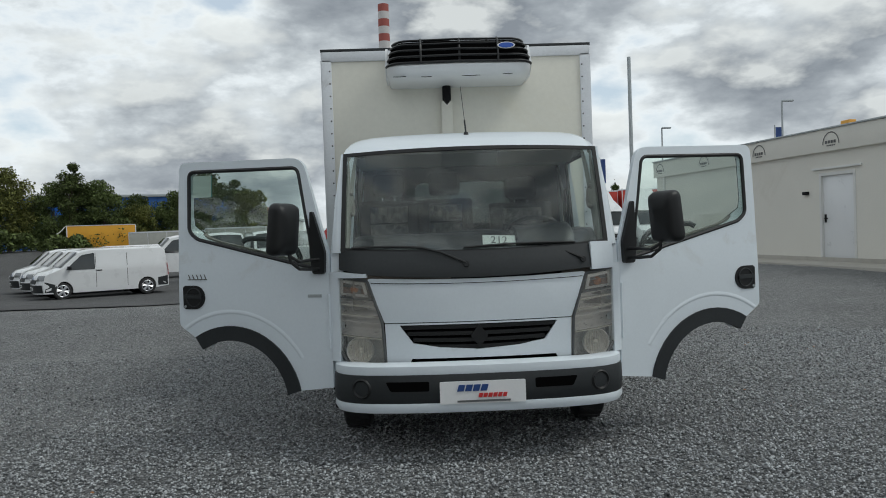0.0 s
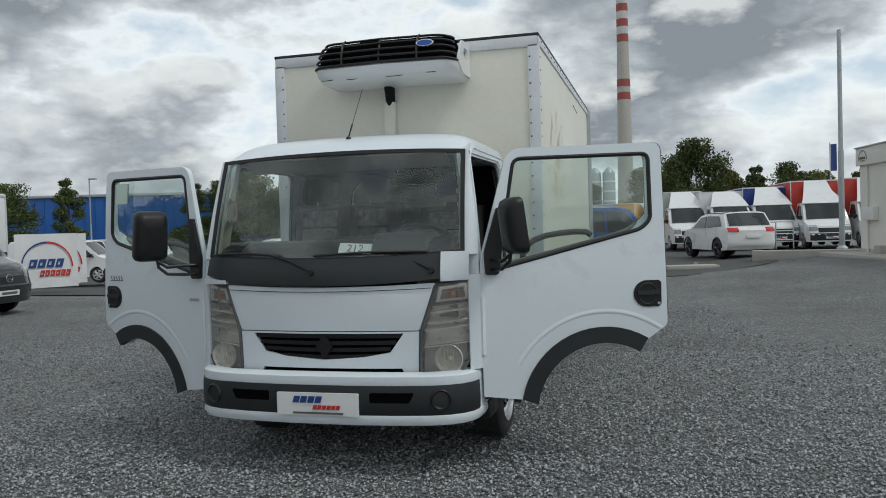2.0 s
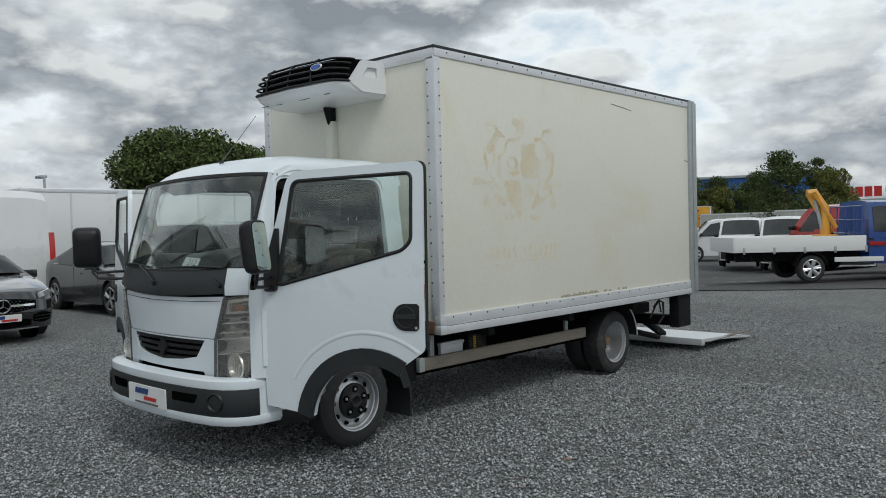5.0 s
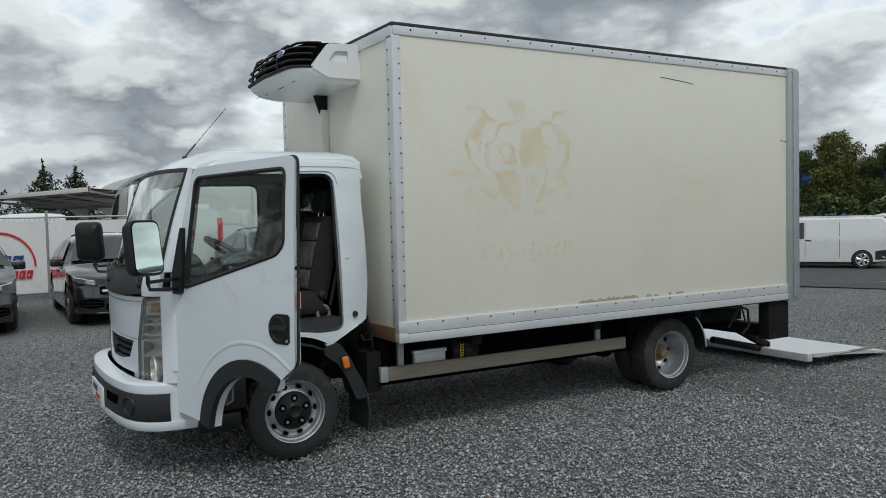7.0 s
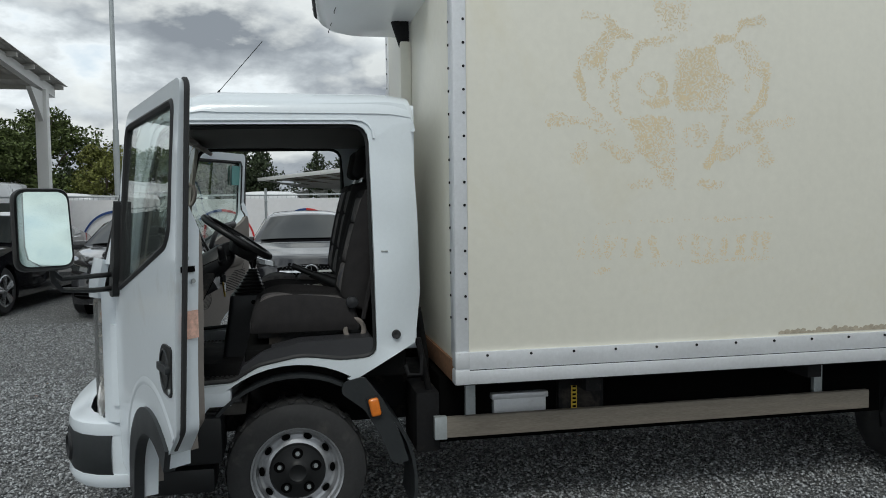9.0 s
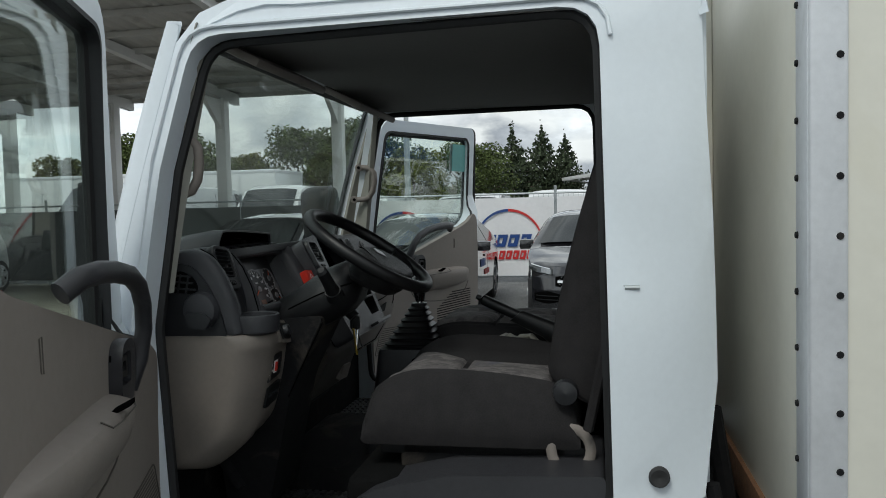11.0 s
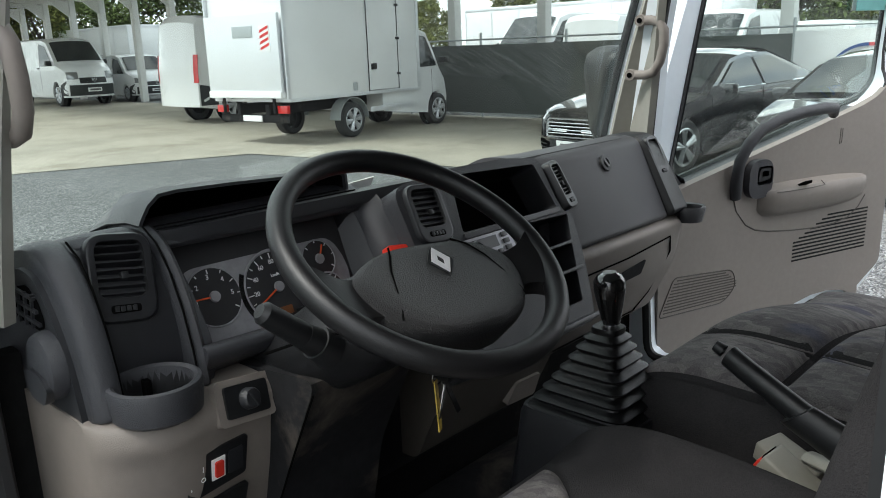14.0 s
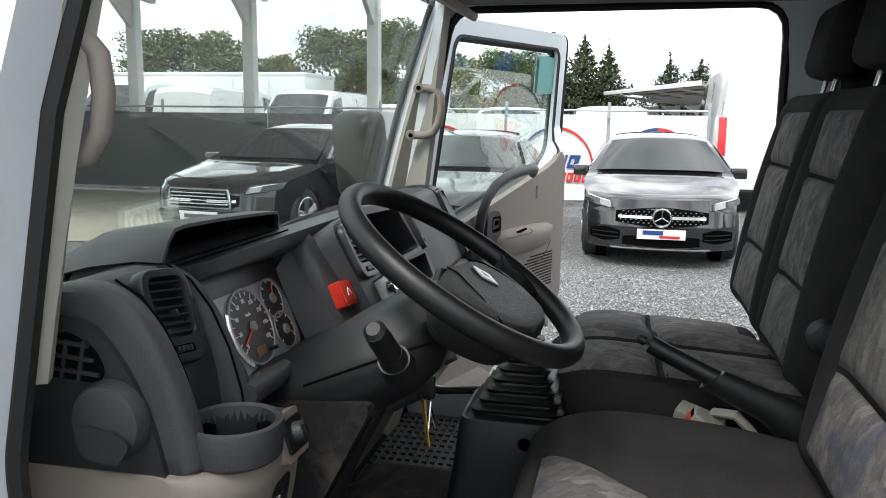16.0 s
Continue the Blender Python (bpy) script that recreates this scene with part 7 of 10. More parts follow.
def buckle(m, k=1.0, red=True):
    b = part("belt_buckle", moved(block(-0.025, 0.025, 0.0, 0.105 * k, -0.0145, 0.0145, 0.005, 3), m), "buckle_beige", truck, "beige seat belt buckle with red button" if red else "beige seat belt buckle lying beside the handbrake")
    part("slot", moved(block(-0.016, 0.016, -0.002, 0.001, -0.010, -0.004), m), "void", b)
    if red:
        part("release", moved(block(-0.022, 0.022, -0.0035, 0.003, -0.001, 0.0120, 0.002), m), "red_plastic", b)
    return b
buckle(face((0.180, 6.108, 1.122), (-1, 0.10, 0), (0.05, 0.86, -0.50)))
buckle(face((0.130, 6.088, 1.112), (-1, 0.35, 0.05), (0.25, 0.90, -0.22)), 0.8, False)
part("belt_stalk", joined(tube([(0.186, 6.185, 1.078), (0.19, 6.23, 1.05), (0.19, 6.27, 1.0)], 0.013, 10, flat=0.6), tube([(0.142, 6.15, 1.118), (0.165, 6.185, 1.125), (0.170, 6.21, 1.10), (0.16, 6.25, 1.04)], 0.014, 10, flat=0.6)), "buckle_beige", truck)

# ---- seats ----
def pad_height(x0, x1, y0, y1, z1, panels, r=0.05, puff=0.02, bolster=0.018, tilt=0.03, front=0.05, drop=None):
    """The top of a padded cushion: rounded rim, puffed panels between pressed seams, raised side bolsters."""
    def f(x, y):
        v = (y - y0) / (y1 - y0)
        ex_, ey_ = max(0.0, min(x - x0, x1 - x)), max(0.0, min(y - y0, y1 - y))
        z = z1 - tilt * v - (drop(x) if drop else 0.0)
        for e, q in ((ex_, r), (ey_, front if v < 0.5 else r)):
            z -= min(q, 0.075) * (1 - math.sqrt(max(0.0, 1 - (1 - min(1.0, e / q)) ** 2)))
        z += bolster * math.exp(-((ex_ - 0.05) / 0.038) ** 2) * max(0.0, math.sin(math.pi * min(1.0, max(0.0, v)))) ** 0.5
        for xa, xb, ya, yb in panels:
            d = min(x - (xa(y) if callable(xa) else xa), xb - x, y - ya, yb - y)
            if d > 0:
                z += puff * (1 - math.exp(-d / 0.035))
            z -= 0.007 * math.exp(-(d / 0.007) ** 2)
        return z
    return f


def cushion(x0, x1, y0, y1, z0, f):
    """A padded seat cushion under the height f, with swelling sides."""
    nx, ny = int((x1 - x0) / 0.011), int((y1 - y0) / 0.011)
    rows = [[(x0 + (x1 - x0) * j / nx, y0 + (y1 - y0) * i / ny, f(x0 + (x1 - x0) * j / nx, y0 + (y1 - y0) * i / ny)) for j in range(nx + 1)] for i in range(ny + 1)]
    bm = sheet(rows)
    rim = rows[0] + [r_[-1] for r_ in rows[1:]] + rows[-1][-2::-1] + [r_[0] for r_ in rows[-2:0:-1]]
    cx, cy = (x0 + x1) / 2, (y0 + y1) / 2
    sides = []
    for k in range(5):
        g = k / 4
        w = 0.03 * math.sin(math.pi * g)
        sides.append([(x + (x - cx) * w, y + (y - cy) * w, z + (z0 - z) * g) for x, y, z in rim])
    bm = joined(bm, sheet(sides, closed=True))
    bmesh.ops.remove_doubles(bm, verts=bm.verts, dist=0.0005)
    return bm


def inlay(panel, f, k=26):
    """A patterned fabric panel sewn onto a cushion between its seams."""
    xa, xb, ya, yb = panel
    rows = []
    for i in range(k + 1):
        y = ya + 0.003 + (yb - ya - 0.006) * i / k
        a = (xa(y) if callable(xa) else xa) + 0.003
        rows.append([(a + (xb - 0.003 - a) * j / k, y, f(a + (xb - 0.003 - a) * j / k, y) + 0.003) for j in range(k + 1)])
    return sheet(rows, thick=0.003)


def seat(x0, x1, y0, y1, z0, z1, back_h, lean, splits, label, sides, cross=0.56, drop=None, seams=(), slant=None):
    ym = y0 + (y1 - y0) * cross
    edges = [x0 + sides[0]] + [e for q in seams for e in (q - 0.006, q + 0.006)] + [x1 - sides[1]]
    panels = [(a, b, c, d) for a, b in zip(edges[::2], edges[1::2]) for c, d in ((y0 + 0.035, ym - 0.004), (ym + 0.004, y1 - 0.06))]
    if slant:
        panels = [(slant, b, c, d) for a, b, c, d in panels]
    f = pad_height(x0, x1, y0, y1, z1, panels, puff=0.02 if splits else 0.012, bolster=0.008 if splits else 0.034, front=0.16, drop=drop)
    root = part("seat", cushion(x0, x1, y0, y1, z0, f), "fabric", truck, label)
    for p_ in panels:
        part("seat_panel", inlay(p_, f), "seat_pattern", root, "patterned grey and blue seat fabric")
    bmx = pose(0, y1 - (0.09 if splits else 0.07), z1 - 0.035, -lean)
    up = Matrix(((1, 0, 0, 0), (0, 0, -1, 0), (0, 1, 0, 0), (0, 0, 0, 1)))
    for a, b in zip([x0 + 0.03] + list(splits), list(splits) + [x1 - (0.03 if splits else 0.085)]):
        backs = [(a + 0.085, b - 0.085, 0.04, back_h * 0.30), (a + 0.085, b - 0.085, back_h * 0.30 + 0.008, back_h * 0.66), (a + 0.085, b - 0.085, back_h * 0.66 + 0.008, back_h - 0.06)]
        g = pad_height(a, b, 0.0, back_h, 0.0, backs, puff=0.016, bolster=0.026, tilt=0.0)
        part("backrest", moved(moved(cushion(a, b, 0.0, back_h, -0.12, g), up), bmx), "fabric", root)
        for p_ in backs:
            part("back_panel", moved(moved(inlay(p_, g), up), bmx), "seat_pattern", root)
        c = (a + b) / 2
        hr = part("headrest", moved(block(c - 0.125, c + 0.125, -0.01, 0.085, back_h + 0.03, back_h + 0.21, 0.045, 4), bmx), "fabric", root)
        for q in (-0.05, 0.05):
            part("post", moved(rod((c + q, 0.045, back_h - 0.04), (c + q, 0.045, back_h + 0.06), 0.006), bmx), "chrome", hr)
    part("seat_base", block(x0 + 0.03, x1 - 0.03, y0 + 0.08, y1 - 0.02, 0.90, z0 + 0.01, 0.01), "chassis", root)
    return root


seat(0.195, 0.80, 5.830, 6.335, 0.965, 1.120, 0.60, 14, (), "dark grey patterned driver's seat", (0.150, 0.06), 0.42, slant=lambda y: 0.338 + 0.155 * smooth_step(5.84, 6.07, y))
seat(-0.86, 0.10, 5.815, 6.375, 0.98, 1.160, 0.60, 12, (-0.36,), "dark grey patterned double passenger bench", (0.05, 0.035), 0.44, lambda x: 0.095 * smooth_step(-0.18, -0.78, x), (-0.150,))
part("recliner", moved(turned([(0.0, 0.03), (0.02, 0.027), (0.026, 0.0)], 20), Matrix.Translation((0.80, 6.31, 1.10))), "dash_dark", truck)
part("recliner", moved(turned([(0.0, 0.032), (0.02, 0.024), (0.024, 0.0)], 20), Matrix.Translation((0.10, 6.33, 1.26))), "dash_mid", truck)
part("seat_rail", block(0.30, 0.77, 5.86, 6.36, 0.935, 0.962, 0.004), "black_plastic", truck)
loop_pts = [(0.80, 6.32 + 0.045 * math.cos(2 * math.pi * i / 20), 0.965 + 0.05 * math.sin(2 * math.pi * i / 20)) for i in range(20)]
part("belt_loop", tube(loop_pts, 0.012, 8, closed=True, flat=0.45), "beige_grey", truck, "grey seat belt webbing loop")
part("belt_webbing", joined(tube([(0.83, 6.36, 1.02), (0.845, 6.42, 1.3), (0.83, 6.44, 1.75)], 0.012, 6)), "fabric", truck)
# floor mats, pedals, step covers
mat = part("floor_mat", block(0.27, 0.86, 5.26, 5.78, 0.655, 0.668, 0.004), "mat_rubber", truck, "ribbed black rubber floor mat")
tagged(part("mat_rib", joined(*[block(0.30 + 0.04 * i, 0.326 + 0.04 * i, 5.29 + 0.024 * j, 5.303 + 0.024 * j, 0.668, 0.676) for i in range(14) for j in range(19)]), "mat_rubber", mat), kind="stuff")
mat2 = part("floor_mat", block(-0.86, 0.08, 5.26, 5.78, 0.655, 0.668, 0.004), "mat_rubber", truck)
tagged(part("mat_rib", joined(*[block(-0.83 + 0.04 * i, -0.804 + 0.04 * i, 5.29 + 0.024 * j, 5.303 + 0.024 * j, 0.668, 0.676) for i in range(22) for j in range(19)]), "mat_rubber", mat2), kind="stuff")
for xx in (0.30, 0.44, 0.56):
    part("pedal", joined(moved(block(-0.035, 0.035, -0.012, 0.012, -0.045, 0.045, 0.006), pose(xx, 5.38, 0.80, 35)), rod((xx, 5.37, 0.82), (xx, 5.28, 1.05), 0.009)), "chassis", truck)
part("arch_cover", swept([(x, rounded([(5.752, 0.735), (5.79, 0.835), (5.88, 0.895), (6.05, 0.935), (6.396, 0.945), (6.396, 0.842), (6.25, 0.838), (6.06, 0.862), (5.86, 0.824)], 0.015)) for x in (0.60, 0.75, 0.905, 0.918)]), "dash_mid", truck, "dark plastic wheel arch cover")
part("arch_cover", swept([(x, rounded([(5.752, 0.735), (5.79, 0.835), (5.88, 0.895), (6.05, 0.935), (6.396, 0.945), (6.396, 0.842), (6.25, 0.838), (6.06, 0.862), (5.86, 0.824)], 0.015)) for x in (-0.918, -0.905, -0.75, -0.60)]), "dash_mid", truck)
# grab handles, visors, inner mirror
for s in (1, -1):
    gh = part("grab_handle", tube([(s * 0.812, 5.356, 1.716), (s * 0.810, 5.385, 1.716), (s * 0.806, 5.412, 1.710), (s * 0.803, 5.428, 1.690), (s * 0.800, 5.430, 1.65), (s * 0.797, 5.422, 1.610), (s * 0.797, 5.405, 1.583), (s * 0.800, 5.380, 1.575), (s * 0.803, 5.335, 1.575)], 0.0125, 12), "beige_grey", truck, "grey pillar grab handle")
    for p in ((s * 0.812, 5.356, 1.716), (s * 0.803, 5.335, 1.575)):
        part("screw_cap", rod((p[0], p[1], p[2]), (p[0] - s * 0.016, p[1] + 0.004, p[2]), 0.0165, 0.014, 16), "beige_grey", gh)
        part("screw", rod((p[0] - s * 0.0165, p[1] + 0.004, p[2]), (p[0] - s * 0.0185, p[1] + 0.0045, p[2]), 0.007, seg=10), "void", gh)
    part("sun_visor", moved(block(-0.26, 0.26, -0.012, 0.012, -0.09, 0.07, 0.01), pose(s * 0.45, 5.475, 1.945, 62)), "beige_grey", truck)
card = part("number_card", moved(block(-0.108, 0.108, -0.001, 0.001, -0.037, 0.037), pose(0.16, 5.205, 1.372, -32, 3, 2)), "paper", None, "white paper card printed with the number 212")
tagged(card, category="paper card")
lettering("212", 0.075, pose(0.16, 5.205, 1.372, -32, 3, 2) @ pose(0, -0.0022, -0.002, 90), "ink_grey", card)

# ---- linings of the doors ----
def door_inside(door, s):
    side = 1 if s > 0 else -1     # into the cab, in the door's own frame
    def P(u, z, d):
        return (slim(u, 0.115 + d), side * (0.115 + d - door_skin(min(z, 1.25))), z)
    line = [(0.318, 1.185, 0.004), (0.300, 1.24, 0.020), (0.298, 1.30, 0.030), (0.325, 1.352, 0.036), (0.375, 1.392, 0.040), (0.45, 1.418, 0.042), (0.55, 1.432, 0.042), (0.65, 1.438, 0.040), (0.71, 1.434, 0.030), (0.735, 1.415, 0.010)]
    part("pull_handle", tube([P(*q) for q in line], 0.0165, 12, flat=1.15), "vent_grey", door, "dark grey arched pull handle")
    bez = part("handle_bezel", outline(rounded(rect(0.104, 0.122, 0.404, 1.236), 0.05, 7), [rounded(rect(0.066, 0.058, 0.420, 1.246), 0.012, 4)], 0.024, [], lambda u, z, d: P(u, z, d)), "vent_grey", door)
    part("release_cup", outline(rounded(rect(0.070, 0.062, 0.420, 1.246), 0.012, 4), [], 0.004, [], lambda u, z, d: P(u, z, 0.001 + d)), "void", bez)
    part("release_lever", outline(rounded([(0.396, 1.226), (0.448, 1.232), (0.450, 1.268), (0.402, 1.268)], 0.008, 4), [rounded(rect(0.030, 0.018, 0.426, 1.250), 0.006, 3)], 0.008, [], lambda u, z, d: P(u, z, 0.012 + d)), "black_plastic", bez)
    arm = part("armrest", sheet([[P(u, 1.165 + (z - 1.165) * (0.5 + 0.5 * k), dd * k) for u, k in ((0.42, 0.0), (0.432, 0.45), (0.455, 0.75), (0.49, 0.93), (0.56, 1.0), (0.70, 1.0), (0.80, 0.9), (0.88, 0.68), (0.94, 0.4), (0.98, 0.0))] for z, dd in ((1.10, 0.0), (1.108, 0.025), (1.128, 0.045), (1.166, 0.057), (1.189, 0.056), (1.201, 0.048), (1.209, 0.02), (1.212, 0.0))], thick=0.01), "beige_grey", door, "moulded armrest with window switch")
    part("armrest_line", tube([P(u, z, dd) for u, z, dd in ((0.455, 1.190, 0.044), (0.50, 1.192, 0.056), (0.60, 1.193, 0.060), (0.66, 1.196, 0.058), (0.665, 1.207, 0.040))], 0.0016, 4), "beige_dark", arm)
    part("window_switch", outline(rounded(rect(0.034, 0.016, 0.57, 1.200), 0.004), [], 0.008, [], lambda u, z, d: (u, side * (0.115 + 0.022 + (z - 1.185) * 2 - door_skin(1.2)), z + d + 0.004)), "void", arm)
    part("lining_groove", tube([P(*q, 0.001) for q in [(0.302, 1.25), (0.307, 1.20), (0.330, 1.14), (0.376, 1.09), (0.42, 1.068), (0.481, 1.055), (0.59, 1.043), (0.701, 1.036), (0.80, 1.038), (0.875, 1.051), (0.94, 1.082), (0.988, 1.120)]], 0.0024, 5), "beige_dark", door)
    part("lining_plug", tube([P(*q, 0.001) for q in [(0.79, 1.31), (0.80, 1.312), (0.802, 1.36), (0.792, 1.362)]], 0.0012, 4, closed=True), "beige_dark", door)
    part("speaker_slats", joined(*[outline([(0.607 + 0.027 * max(0, k - 5), 0.932 + 0.0125 * k), (1.03, 0.932 + 0.0125 * k), (1.03, 0.9375 + 0.0125 * k), (0.607 + 0.027 * max(0, k - 5), 0.9375 + 0.0125 * k)], [], 0.002, [], lambda u, z, d: P(u, z, d)) for k in range(12)]), "chassis", door)
    part("speaker_grille", joined(*[outline([(0.04 + 0.0052 * k + 0.006 * (k in (0, 10)), 0.855 + 0.0096 * k), (0.305 + 0.012 * min(k, 10 - k, 4), 0.858 + 0.0085 * k), (0.305 + 0.012 * min(k, 10 - k, 4), 0.862 + 0.0085 * k), (0.04 + 0.0052 * k + 0.006 * (k in (0, 10)), 0.859 + 0.0096 * k)], [], 0.0015, [], lambda u, z, d: P(u, z, d)) for k in range(11)]), "beige_dark", door)
    part("grille_rim", tube([P(u, z, 0.001) for u, z in rounded([(0.028, 0.845), (0.30, 0.848), (0.352, 0.895), (0.335, 0.952), (0.086, 0.965)], [0.015, 0.03, 0.04, 0.03, 0.02])], 0.0022, 5, closed=True), "beige_dark", door)
    part("map_pocket", sheet([[P(u, z, dd) for u in (0.06, 0.12, 0.25, 0.34, 0.36)] for z, dd in ((0.50, 0.0), (0.52, 0.05), (0.66, 0.06), (0.70, 0.045), (0.72, 0.0))], thick=0.008), "beige_grey", door)


door_inside(door_l, 1), door_inside(door_r, -1)
part("window_film", outline([(0.91, 1.735), (1.06, 1.735), (1.06, 1.885), (0.91, 1.885)], [], 0.001, [("y", 1.8)], lambda u, z, d: (u, (door_skin(z) - 0.024 - d), z)), "teal_film", door_r, "teal window film label")

# ---- parked vehicles ----
def smooth01(a, b, v):
    t = min(max((v - a) / (b - a), 0.0), 1.0)
    return t * t * (3 - 2 * t)


def paint(name, base, rough=0.28, metal=0.0, coat=0.8):
    M[name] = material(name, base, rough, metal=metal, var=0.04, coat=coat, scale=2.0, rvar=0.05)
    return name


paint("black_car", (0.010, 0.010, 0.012), 0.06, coat=1.0), paint("graphite_car", (0.06, 0.062, 0.066), 0.25, 0.4), paint("dark_van", (0.028, 0.03, 0.036), 0.22, 0.3)
paint("white_van", (0.74, 0.75, 0.76)), paint("red_van", (0.50, 0.03, 0.025)), paint("blue_truck", (0.014, 0.058, 0.252)), paint("white_suv", (0.78, 0.78, 0.78))
M["yellow_tarp"] = material("yellow_tarp", (0.72, 0.36, 0.03), 0.6, var=0.1, scale=2)
M["red_tarp"] = material("red_tarp", (0.50, 0.045, 0.03), 0.6, var=0.1, scale=2)
M["blue_tarp"] = material("blue_tarp", (0.02, 0.05, 0.25), 0.6, var=0.1, scale=2)
M["grey_tarp"] = material("grey_tarp", (0.45, 0.45, 0.41), 0.7, var=0.15, scale=3)
M["crane_yellow"] = material("crane_yellow", (0.70, 0.34, 0.05), 0.45, var=0.15, dirt=((0.3, 0.15, 0.04), 0.6, 0.85))
M["tinted_pane"] = material("tinted_pane", (0.026, 0.030, 0.031), 0.05, var=0.2, scale=3, spec=0.6)
M["car_lamp"] = material("car_lamp", (0.24, 0.25, 0.26), 0.15, metal=0.4, var=0.35, scale=25, coat=0.6)
M["alloy"] = material("alloy", (0.45, 0.46, 0.47), 0.25, metal=0.9, var=0.08)
M["dark_alloy"] = material("dark_alloy", (0.05, 0.05, 0.052), 0.3, metal=0.6, var=0.08)


def hull(profile, W, warp, cuts=()):
    """A body from its side outline (x forward, z up), spread over its width and bent by warp(x, u, z), u from -1 to 1."""
    bm = outline(profile, [], 1.0, cuts)
    for c in (0.08, 0.2, 0.35, 0.5, 0.65, 0.8, 0.92):
        bmesh.ops.bisect_plane(bm, geom=list(bm.verts) + list(bm.edges) + list(bm.faces), plane_co=(0, 0, c), plane_no=(0, 0, 1), dist=1e-5)
    for v in bm.verts:
        v.co = Vector(warp(v.co.x, v.co.z * 2 - 1, v.co.y))
    bmesh.ops.recalc_face_normals(bm, faces=bm.faces)
    return bm


def car_wheel(x, y, r, s, parent, spokes=5, mat="alloy", w=0.2):
    tyre = part("wheel", moved(turned([(-w / 2, r * 0.66), (-w / 2, r * 0.9), (-w * 0.36, r), (w * 0.36, r), (w / 2, r * 0.9), (w / 2, r * 0.66)], 28, "y"), pose(x, y, r)), "rubber", parent)
    rim = part("rim", moved(turned([(s * w * 0.42, r * 0.68), (s * w * 0.46, r * 0.64), (s * w * 0.2, r * 0.60), (s * w * 0.1, r * 0.58), (s * w * 0.1, 0.0)], 28, "y"), pose(x, y, r)), "chassis", tyre)
    bars = []
    for k in range(spokes):
        a = 2 * math.pi * k / spokes + 0.2
        for q in (-0.12, 0.12):
            bars.append(tube([(x + 0.06 * r * math.cos(a), y + s * w * 0.40, r + 0.06 * r * math.sin(a)), (x + 0.64 * r * math.cos(a + q), y + s * w * 0.44, r + 0.64 * r * math.sin(a + q))], 0.035 * r / 0.32, 6))
    ringp = [(x + 0.655 * r * math.cos(2 * math.pi * i / 28), y + s * w * 0.45, r + 0.655 * r * math.sin(2 * math.pi * i / 28)) for i in range(28)]
    part("spoke_set", joined(*bars, tube(ringp, 0.018, 6, closed=True), moved(turned([(0, 0.05), (s * 0.02, 0.045), (s * 0.022, 0)], 12, "y"), pose(x, y + s * w * 0.40, r))), mat, rim)
    return tyre


